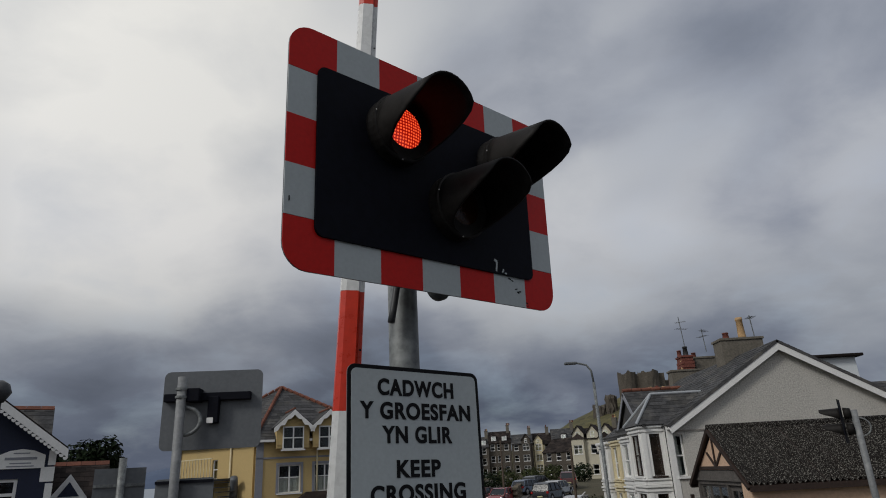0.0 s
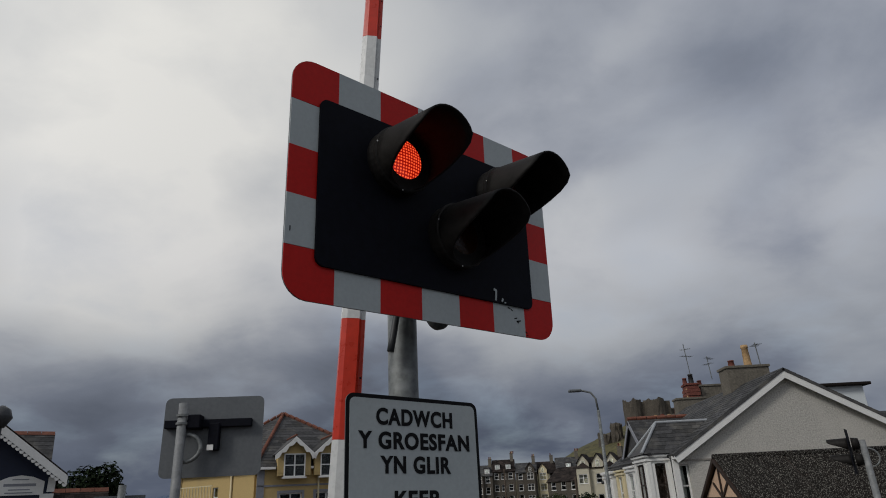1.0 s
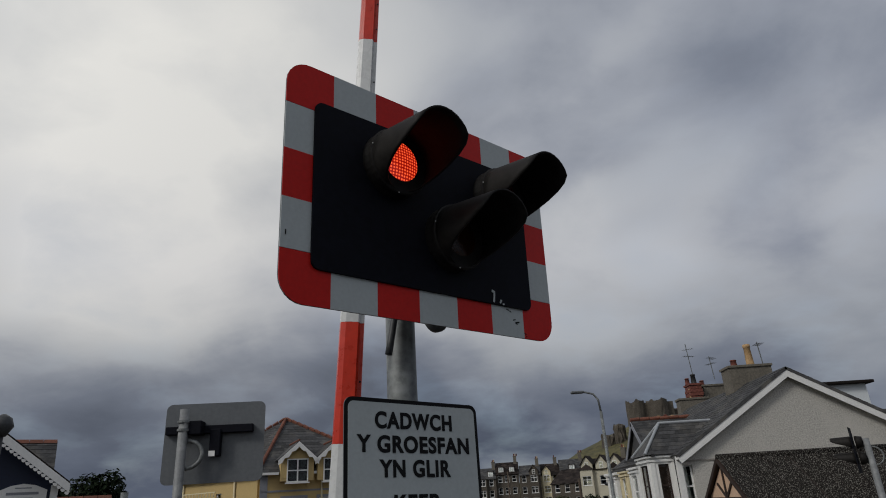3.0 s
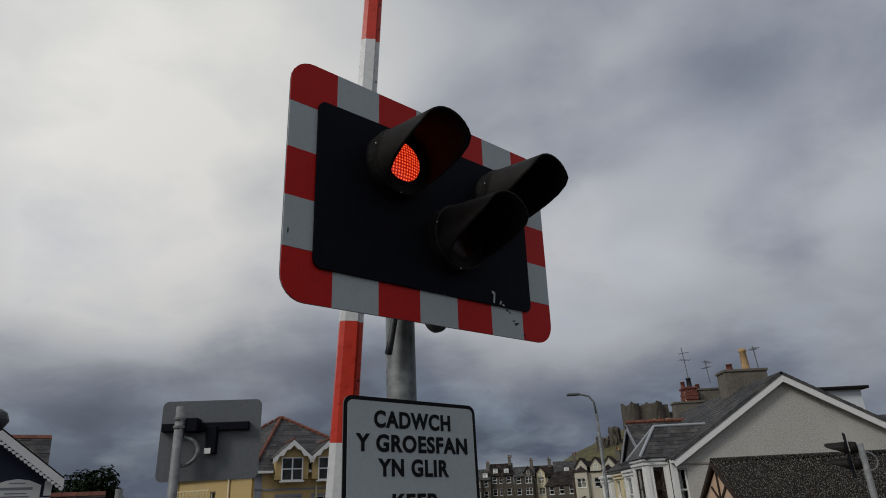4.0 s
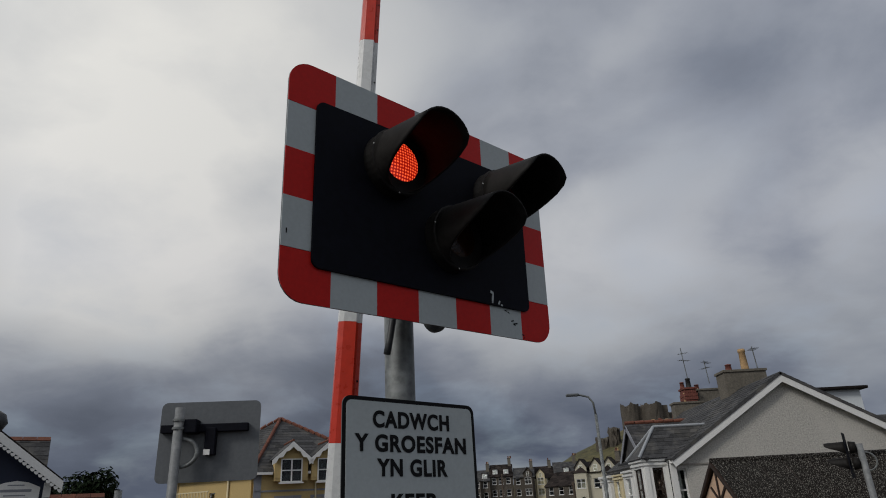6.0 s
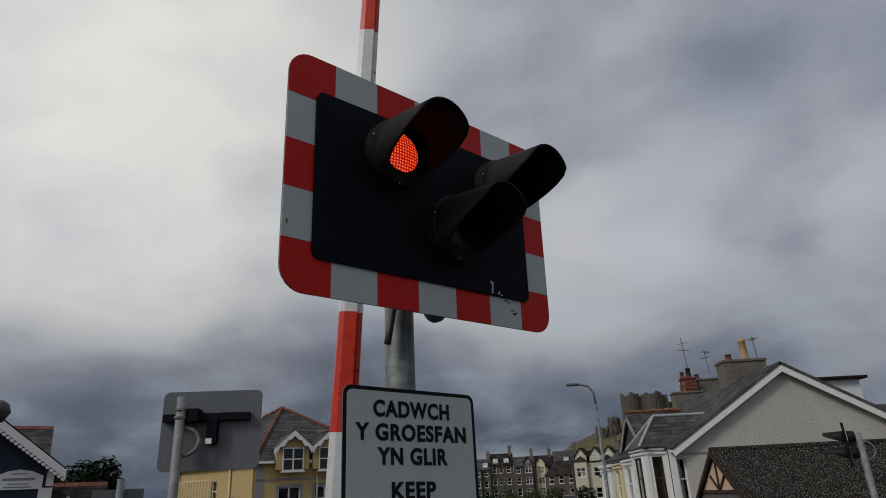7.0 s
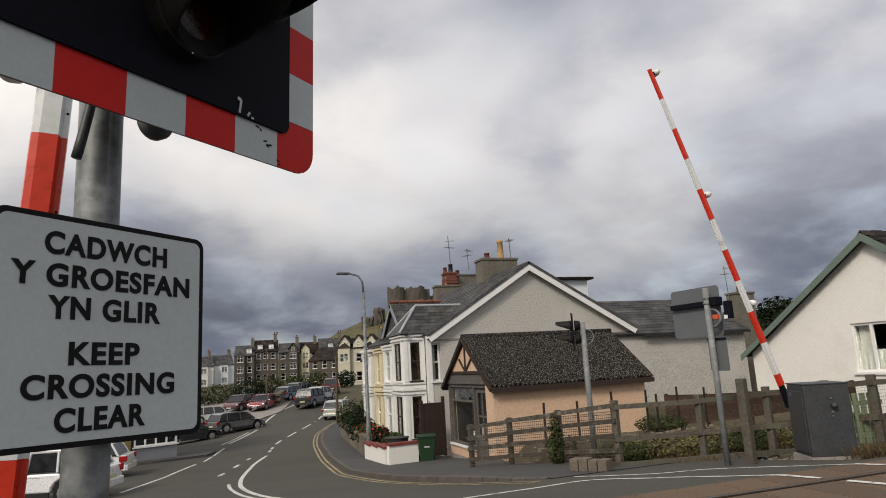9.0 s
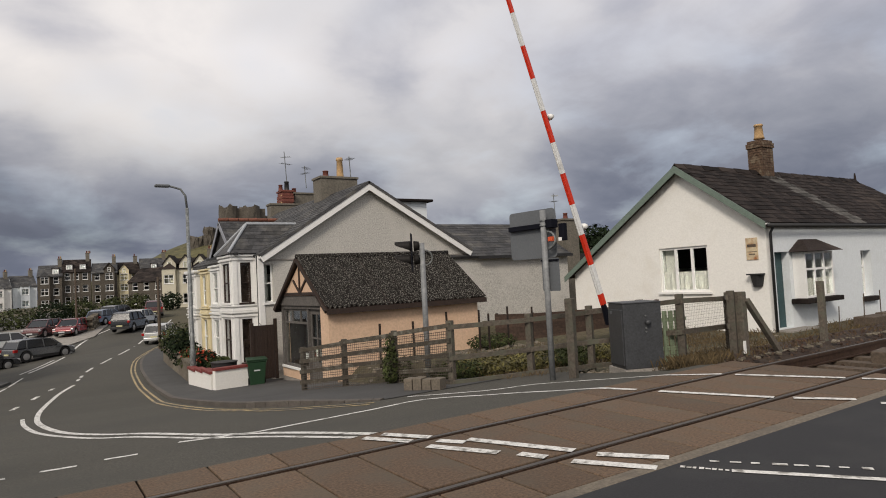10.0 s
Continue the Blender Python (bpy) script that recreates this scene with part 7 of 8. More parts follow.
for k, (x, y, r, z0, z1) in enumerate(((66.0, 247, 3.4, 14, 33.6), (74.0, 246, 3.8, 16, 33.5), (60.5, 254, 2.2, 15, 26.0), (56.0, 256, 2.4, 12, 22.5), (81.5, 252, 2.8, 20, 30.6))):
    bm = bmesh.new()
    n, rows = 28, 7
    rings = []
    for j in range(rows + 1):
        ring = []
        for i in range(n):
            ang = 2 * math.pi * i / n
            rr = r * (1.05 - 0.05 * j / rows) + 0.35 * noise.noise((i * 0.7, j * 0.8, k * 5.0)) * (1 if r > 2.5 else 2.2)
            top = z1 - z0 + 1.6 * noise.noise((i * 0.55, k * 3.1, 0)) + 0.9 * noise.noise((i * 1.7, k * 2.1, 4)) - (1.2 if (i + 3 * k) % 9 < 2 else 0)
            ring.append(bm.verts.new((x + rr * math.cos(ang), y + rr * math.sin(ang), z0 + top * j / rows)))
        rings.append(ring)
    for p, q in zip(rings, rings[1:]):
        for i in range(n):
            bm.faces.new((p[i], p[(i + 1) % n], q[(i + 1) % n], q[i]))
    bm.faces.new(rings[-1])
    part("tower" if r > 2.5 else "crag", bm, STONE_GREY, castle, "ruined round tower" if r > 2.5 else "rock outcrop")
part("curtain_wall", boxed(64, 80, 245.5, 250, 16, 32.9), STONE_GREY, castle)


# --- buildings to the left of the crossing ---
inn = thing("yellow_building", pose(0, 0, 0), "yellow rendered guest house with grey window bands and red ridges", "house")
IY = 25
mi = pose(-10.3, 33.0, -3.0, 0, 0, IY)
wins = [(1.73 - 0.57, 1.73 + 0.57, 4.05, 5.42), (3.6 - 0.57, 3.6 + 0.57, 4.05, 5.42), (5.7 - 0.57, 5.7 + 0.57, 4.05, 5.42), (0.35, 1.0, 0.2, 2.2)]
part("wall", wall_panel(bmesh.new(), mi, 7.2, 6.75, wins, 0.3), YELLOW_WALL, inn, "yellow rendered front")
for a, b, c, d2 in wins[:3]:
    window(inn, mi, a, c, b - a, d2 - c, 2, (0.55,), UPVC, 0.08, WHITE, 0.52, 0.055)
    bm = bmesh.new()
    for q in ((a - 0.13, a, c - 0.05, d2 + 0.13), (b, b + 0.13, c - 0.05, d2 + 0.13), (a, b, d2, d2 + 0.13)):
        box(bm, q[0], q[1], -0.025, 0.0, q[2], q[3])
    part("window_band", bm, TRIM_GREY, inn, "grey painted band", matrix=mi)
# one dark sheet behind the panes paints the shade of the rooms
part("room_shade_panel", boxed(0.3, 6.9, 0.45, 0.5, 0.3, 6.6), ROOM_SHADE, inn, "dark panel standing in for the shade of the rooms", matrix=mi)
part("door", boxed(0.35, 1.0, 0.12, 0.18, 0.2, 2.2), TRIM_GREY, inn, matrix=mi)
part("door_band", boxed(1.0, 1.12, -0.02, 0.0, 0.2, 2.35), TRIM_GREY, inn, matrix=mi)
for z in (3.62, 5.75):
    part("string_course", boxed(0, 7.2, -0.03, 0.0, z, z + 0.09), TRIM_GREY, inn, matrix=mi)
part("corner_strip", boxed(-0.02, 0.36, -0.03, 0.0, 0.0, 6.6), TRIM_GREY, inn, "grey painted corner strip", matrix=mi)
ml = pose(-16.3, 37.2, -3.0, 0, 0, -35)
part("wall", wall_panel(bmesh.new(), ml, 7.1, 6.75, [(3.6, 4.1, 4.9, 5.9), (6.0, 6.5, 2.2, 3.1)], 0.3), YELLOW_WALL, inn, "yellow rendered side wall")
window(inn, ml, 3.6, 4.9, 0.5, 1.0, 1, (0.5,), UPVC, 0.08, None)
window(inn, ml, 6.0, 2.2, 0.5, 0.9, 1, (0.5,), UPVC, 0.08, None)
part("back_wall", boxed(-16, -4.2, 42.5, 42.8, -3, 3.6), YELLOW_WALL, inn)
for px in (0.6, 5.3):
    downpipe(inn, [ml @ Vector((px, -0.08, 6.5)), ml @ Vector((px, -0.08, 0.5))], CREAM, 0.05)
downpipe(inn, [mi @ Vector((3.15, -0.08, 6.6)), mi @ Vector((3.15, -0.08, 3.9))], CREAM, 0.05)
part("flue", tubed([ml @ Vector((6.0, -0.3, 2.0)), ml @ Vector((6.0, -0.3, 4.6)), ml @ Vector((6.25, -0.5, 4.9))], 0.2, 10), GREY_BACK, inn, "grey square flue", smooth=True)
# fire stair with railings
st = thing("fire_stair", ml @ Matrix.Translation((1.3, 0, 1.6)), "grey metal fire escape stair on the yellow wall", "stairs")
part("landing", boxed(1.2, 4.2, -1.4, -0.05, 3.2, 3.32), CABINET, st)
part("support", boxed(1.3, 1.42, -1.3, -1.2, -1.6, 3.2), CABINET, st)
part("support", boxed(4.0, 4.12, -1.3, -1.2, -1.6, 3.2), CABINET, st)
for k in range(12):
    part("baluster", boxed(1.25 + k * 0.26, 1.28 + k * 0.26, -1.4, -1.37, 3.3, 4.3), CREAM, st)
part("handrail", boxed(1.2, 4.25, -1.41, -1.36, 4.3, 4.35), CREAM, st)
for k in range(8):
    part("tread", boxed(4.2 + k * 0.24, 4.46 + k * 0.24, -1.4, -0.4, 3.1 - k * 0.22, 3.14 - k * 0.22), CABINET, st)
# hipped roof
L0, C0, R0 = ml @ Vector((-0.3, -0.3, 6.7)), mi @ Vector((-0.2, -0.35, 6.7)), mi @ Vector((7.5, -0.35, 6.7))
BK, BK2 = Vector((-3.6, 43.5, 3.7)), Vector((-15.5, 43.5, 3.7))
AP, AP2 = Vector((-10.35, 37.6, 6.92)), Vector((-11.2, 40.5, 6.92))
for q in ((C0, R0, AP), (L0, C0, AP), (R0, BK, AP2), (R0, AP2, AP), (BK2, L0, AP2), (L0, AP, AP2), (BK, BK2, AP2)):
    bm = bmesh.new()
    v = [bm.verts.new(p) for p in q]
    bm.faces.new(v)
    if len(q) == 3 and q[1] in (R0, C0):
        slates(bm, q[0], q[1], q[2] + Vector((0.05, 0, 0)), q[2] - Vector((0.05, 0, 0)), 0.3, 0.5, 0.014, 3)
    part("roof", bm, SLATE, inn, "grey slate hip")
for p, q in ((C0, AP), (R0, AP), (L0, AP), (AP, AP2)):
    n = int((q - p).length / 0.4)
    bm = bmesh.new()
    for i in range(n):
        tube(bm, [p.lerp(q, i / n) + Vector((0, 0, 0.05)), p.lerp(q, (i + 0.85) / n) + Vector((0, 0, 0.09))], 0.10, 6)
    tagged(part("hip_capping", bm, RIDGE, inn, "red clay hip tiles"), kind="stuff")
part("gutter", tubed([L0, C0], 0.07, 6), WHITE, inn)
for ga, gb2 in ((-0.2, 0.85), (2.66, 2.80), (4.58, 4.90), (6.72, 7.5)):
    part("gutter", boxed(ga, gb2, -0.42, -0.30, 6.58, 6.70), WHITE, inn, "white gutter", matrix=mi)
for cx in (1.78, 3.68, 5.8):
    dm = mi @ Matrix.Translation((cx, -0.45, 5.9))
    dob = part("dormer", boxed(-0.85, 0.85, 0.0, 1.9, 0.35, 1.45), YELLOW_WALL, inn, "gabled dormer", matrix=dm)
    part("dormer_face", prismed([(-0.85, 0.5), (0.85, 0.5), (0.85, 1.45), (0, 2.1), (-0.85, 1.45)], -0.03, 0.0), YELLOW_WALL, dob)
    # dark sheet on the solid face, painted room shade under the glass
    part("room_shade_panel", boxed(-0.54, 0.54, -0.036, -0.032, 0.29, 1.42), ROOM_SHADE, dob)
    window(dob, Matrix.Identity(4), -0.55, 0.28, 1.1, 1.15, 2, (0.5,), UPVC, -0.10, WHITE, 0.0, 0.055)
    for s in (-1, 1):
        part("dormer_roof", slab(bmesh.new(), (0, -0.35, 2.3), (0, 2.6, 2.3), (s * 1.02, 2.6, 1.42), (s * 1.02, -0.35, 1.42), 0.07), SLATE, dob)
        bm = prismed([(0, 2.27), (s * 1.05, 1.35), (s * 1.05, 1.12), (s * 0.85, 1.22), (s * 0.72, 1.46), (s * 0.52, 1.48), (s * 0.36, 1.76), (s * 0.2, 1.80), (0, 2.0)], -0.38, -0.34)
        part("bargeboard", bm, WHITE, dob, "white wavy bargeboard")
    part("ridge_tile", tubed([(0, -0.35, 2.34), (0, 2.6, 2.34)], 0.06, 6), RIDGE, dob)
# ground floor bay
bm = bmesh.new()
bb = part("bay", boxed(2.0, 4.3, -0.95, -0.85, 0.4, 2.05), TRIM_GREY, inn, "ground floor bay", matrix=mi)
window(inn, mi @ Matrix.Translation((0, -0.9, 0)), 2.0, 2.05, 2.3, 1.35, 3, (0.66,), UPVC, 0.0, WHITE, 0.35, 0.08)
c = [bm.verts.new(p) for p in ((1.6, -1.3, 3.4), (4.7, -1.3, 3.4), (4.7, 0, 3.4), (1.6, 0, 3.4))]
t = [bm.verts.new((2.6, 0, 4.05)), bm.verts.new((3.7, 0, 4.05)), bm.verts.new((2.6, -0.3, 4.05)), bm.verts.new((3.7, -0.3, 4.05))]
for f in ((c[0], c[1], t[3], t[2]), (c[1], c[2], t[1], t[3]), (c[3], c[0], t[2], t[0]), (t[0], t[2], t[3], t[1]), (c[3], c[2], c[1], c[0])):
    bm.faces.new(f)
part("bay_roof", bm, SLATE_DARK, inn, "hipped bay roof", matrix=mi)
# the wing to the right
mwg = mi @ Matrix.Translation((7.2, 0.6, 0))
part("wall", wall_panel(bmesh.new(), mwg, 1.8, 5.2, [(0.42, 1.02, 4.15, 4.95)], 0.3), YELLOW_WALL, inn, "yellow wing")
part("wall", boxed(1.5, 1.8, 0.3, 5.0, 0, 5.2), YELLOW_WALL, inn, matrix=mwg)
# dark sheet painting the wing room's shade
part("room_shade_panel", boxed(0.3, 1.2, 0.40, 0.44, 4.0, 5.1), ROOM_SHADE, inn, matrix=mwg)
window(inn, mwg, 0.42, 4.15, 0.60, 0.80, 2, (), UPVC, 0.06, WHITE, 0, 0.06)
bm = bmesh.new()
corners = [mwg @ Vector(p) for p in ((-0.3, -0.3, 5.2), (2.0, -0.3, 5.2), (2.0, 6, 5.2), (-0.3, 6, 5.2), (-0.9, 3.0, 7.5), (0.15, 3.0, 7.5))]
v = [bm.verts.new(p) for p in corners]
for f in ((0, 1, 5, 4), (1, 2, 5), (2, 3, 4, 5), (3, 0, 4)):
    bm.faces.new([v[i] for i in f])
slates(bm, corners[0], corners[1], corners[5], corners[4], 0.3, 0.5, 0.014, 4)
part("roof", bm, SLATE, inn, "grey slate wing roof")
part("gutter", boxed(-0.3, 2.05, -0.38, -0.28, 5.10, 5.20), WHITE, inn, matrix=mwg)
for s in (-1, 1):
    part("bargeboard", prismed([(0.72, 5.95), (0.72 + s * 0.62, 5.25), (0.72 + s * 0.62, 5.08), (0.72 + s * 0.40, 5.22), (0.72, 5.70)], -0.36, -0.32), WHITE, inn, "white wavy bargeboard", matrix=mwg)
    part("dormer_roof", slab(bmesh.new(), (0.72, -0.3, 5.95), (0.72, 1.2, 5.95), (0.72 + s * 0.62, 1.2, 5.25), (0.72 + s * 0.62, -0.3, 5.25), 0.05), SLATE, inn, matrix=mwg)
part("wing_gable", prismed([(0.25, 5.2), (1.19, 5.2), (0.72, 5.72)], -0.02, 0.1), YELLOW_WALL, inn, matrix=mwg)
q = tuple(mwg @ Vector(p) for p in ((-0.5, -1.5, 3.05), (2.4, -1.5, 3.05), (2.2, -0.02, 4.0), (-0.5, -0.02, 4.0)))
# dark sheet painting the shade inside the porch
part("room_shade_panel", boxed(-0.4, 1.7, -0.9, -0.86, 0.2, 3.0), ROOM_SHADE, inn, matrix=mwg)
lt = part("lean_to_roof", slab(bmesh.new(), *q, 0.1), SLATE, inn, "slate lean-to roof")
tagged(part("slate_covering", slates(bmesh.new(), *q, 0.26, 0.4, 0.014, 6), SLATE, lt), kind="stuff")
part("gutter", boxed(-0.5, 2.4, -1.62, -1.52, 2.92, 3.02), WHITE, inn, matrix=mwg)
part("porch_wall", boxed(-0.4, 1.7, -1.3, -1.2, 0.0, 1.5), TRIM_GREY, inn, matrix=mwg)
window(inn, mwg @ Matrix.Translation((0, -1.3, 0)), -0.4, 1.5, 2.1, 1.45, 4, (0.72,), UPVC, 0.0, WHITE, 0, 0.07)

navy = thing("navy_house", pose(-14.8, 11.8, -0.8, 0, 0, 33.5), "navy blue gabled restaurant with white scalloped bargeboard and quoins", "house")
I4 = Matrix.Identity(4)
part("wall", wall_panel(bmesh.new(), I4, 6.0, 3.55, [(4.35, 5.3, 1.6, 2.85)], 0.3), NAVY, navy, "navy rendered gable front")
part("gable", prismed([(0, 3.55), (6, 3.55), (3, 5.9)], 0, 0.3), NAVY, navy)
window(navy, I4, 4.35, 1.6, 0.95, 1.25, 2, (0.72,), UPVC, 0.05, WHITE, 0, 0.07)
part("side_wall", boxed(5.75, 6.0, 0.3, 9, 0, 3.55), NAVY, navy)
for k in range(9):
    wq = 0.26 if k % 2 else 0.13
    part("quoin", boxed(6.0 - wq, 6.03, -0.04, 0.0, 0.1 + k * 0.38, 0.1 + k * 0.38 + 0.34), WHITE, navy, "white quoin")
for s, xe, ez in ((-1, -0.4, 3.38), (1, 6.25, 3.52)):
    part("roof", slab(bmesh.new(), (3, -0.45, 6.05), (3, 9, 6.05), (xe, 9, ez), (xe, -0.45, ez), 0.1), SLATE_DARK, navy)
    bm = prismed([(3, 6.0), (xe, ez - 0.04), (xe, ez - 0.24), (3, 5.77)], -0.47, -0.43)
    part("bargeboard", bm, WHITE, navy, "white bargeboard")
    for k in range(36):
        f = (k + 0.5) / 36
        cx, cz = 3 + (xe - 3) * f, 5.75 + (ez - 0.25 - 5.75) * f
        part("scallop", prismed([(cx + 0.055 * math.cos(a), cz + 0.075 * math.sin(a)) for a in [-math.pi * q / 6 for q in range(7)]], -0.46, -0.44), WHITE, navy)
sg = part("name_board", prismed([(4.80, 3.08), (5.80, 3.08), (5.80, 3.38), (5.55, 3.49), (5.3, 3.53), (5.05, 3.49), (4.80, 3.38)], -0.05, 0.0), WHITE, navy, "white arched name board")
for a, b, z in ((5.13, 5.47, 3.42), (4.97, 5.63, 3.28), (5.08, 5.52, 3.19), (5.02, 5.58, 3.12)):
    part("letter_bar", boxed(a, b, -0.056, -0.05, z, z + 0.025 if z != 3.28 else z + 0.06), TRIM_GREY, sg)
part("rear_wing", boxed(0.3, 5.9, 9.0, 12.2, 0, 4.25), NAVY, navy, "navy rear wing")
gable_roof(navy, 0.1, 6.1, 9.0, 4.25, 10.6, 5.62, 12.2, 4.25, SLATE, 0.2, 0.25, 0.32, RIDGE, 8)
part("wing_gable", prismed([(9.0, 4.25), (12.2, 4.25), (10.6, 5.5)], 5.65, 5.9, Matrix(((0, 1, 0, 0), (1, 0, 0, 0), (0, 0, 1, 0), (0, 0, 0, 1)))), NAVY, navy)
lp2 = thing("lamp_post", pose(-6.78, 8.6, gz(-6.9, 8.6) + 0.09), "dark lamp post with a domed lantern", "street lamp")
part("column", tubed([(0, 0, 0), (0, 0, 2.95 - gz(-6.9, 8.6))], [0.07, 0.045], 10), CABINET, lp2, smooth=True)
part("lantern", tubed([(0, 0, 2.95 - gz(-6.9, 8.6)), (0, 0, 3.1 - gz(-6.9, 8.6)), (0, 0, 3.22 - gz(-6.9, 8.6)), (0, 0, 3.28 - gz(-6.9, 8.6))], [0.07, 0.16, 0.12, 0.03], 14), CABINET, lp2, "domed lantern", smooth=True)
ch = thing("cottage", pose(-15.0, 20.2, -1.6, 0, 0, 30), "low cottage with brown tiled roof and white gabled dormer", "house")
part("wall", wall_panel(bmesh.new(), I4, 3.3, 3.0, [], 0.25), RENDER_WHITE, ch)
gable_roof(ch, -0.2, 3.5, 0, 3.0, 1.8, 4.25, 3.6, 3.0, SLATE_DARK, 0.3, 0.28, 0.3, RIDGE, 4)
part("dormer", prismed([(1.75, 2.6), (2.85, 2.6), (2.85, 3.1), (2.3, 3.85), (1.75, 3.1)], -0.3, 1.0), WHITE, ch, "white gabled dormer")
part("dormer_panel", prismed([(1.98, 3.14), (2.62, 3.14), (2.3, 3.6)], -0.32, -0.3), NAVY, ch)
window(ch, I4, 1.85, 2.6, 0.9, 0.48, 2, (), UPVC, -0.36, None, 0, 0.06)


def tree(x, y, h, r, mat, count, label, seed, leaf=0.16):
    z = gz(x, y)
    root = thing("tree", pose(x, y, z), label, "tree")
    rnd = random.Random(seed)
    part("trunk", tubed([(0, 0, -0.1), (0.05, 0.02, h * 0.3), (0.0, 0.05, h * 0.6)], [r * 0.10, r * 0.07, r * 0.03], 8), BARK, root)
    for k in range(6):
        a = k * 1.05 + rnd.random()
        part("limb", tubed([(0, 0, h * (0.3 + 0.05 * k)), (math.cos(a) * r * 0.5, math.sin(a) * r * 0.5, h * (0.45 + 0.07 * k))], [r * 0.04, r * 0.015], 5), BARK, root)
    bm = bmesh.new()
    for k in range(16):
        a, q = rnd.uniform(0, 6.3), rnd.uniform(0.15, 0.75)
        leaves(bm, (math.cos(a) * r * q, math.sin(a) * r * q, h * rnd.uniform(0.45, 0.9)), (r * 0.42, r * 0.42, h * 0.15), count // 16, leaf, seed * 31 + k)
    tagged(part("crown", bm, mat, root, "uneven leafy crown"), kind="stuff")
    return root


tree(-19.4, 33.7, 6.4, 1.9, LEAF_DARK, 5200, "dark evergreen tree behind the cottage", 3)
tree(43.0, 40.5, 6.2, 3.6, LEAF_DARK, 5200, "dark broadleaf trees beyond the bungalow", 5, 0.22)
tree(48.0, 42.0, 5.6, 3.2, LEAF_DARK, 4200, "dark broadleaf trees beyond the bungalow", 6, 0.22)
tree(39.5, 44.5, 4.6, 2.4, LEAF_DARK, 3200, "dark broadleaf trees beyond the bungalow", 9, 0.22)
chim = thing("back_house", pose(0, 0, 0), "grey back building with a tall cement chimney", "house")
part("wall", boxed(24.2, 29, 26, 31, -1.5, 2.0), RENDER_GREY, chim)
chimney(chim, 24.9, 24.6, -1.5, 1.1, 0.7, 5.85, STACK, ((0.0, 0.35, 0.13, RED_BRICK),))
part("roof", slab(bmesh.new(), (24.0, 24.9, 1.4), (29.5, 24.9, 1.4), (29.5, 27.5, 2.7), (24.0, 27.5, 2.7), 0.1), SLATE_DARK, chim)
aerial(chim, 24.2, 24.6, 4.2, 1.6, ((1.5, 0.35), (1.2, 0.3)), 0.2)


# --- vehicles ---
def soften(ob, width):
    """Rounds the edges of a pressed shell."""
    m = ob.modifiers.new("rounding", "BEVEL")
    m.width, m.segments, m.limit_method, m.angle_limit, m.harden_normals = width, 3, "ANGLE", radians(28), True
    for p in ob.data.polygons:
        p.use_smooth = True
    return ob


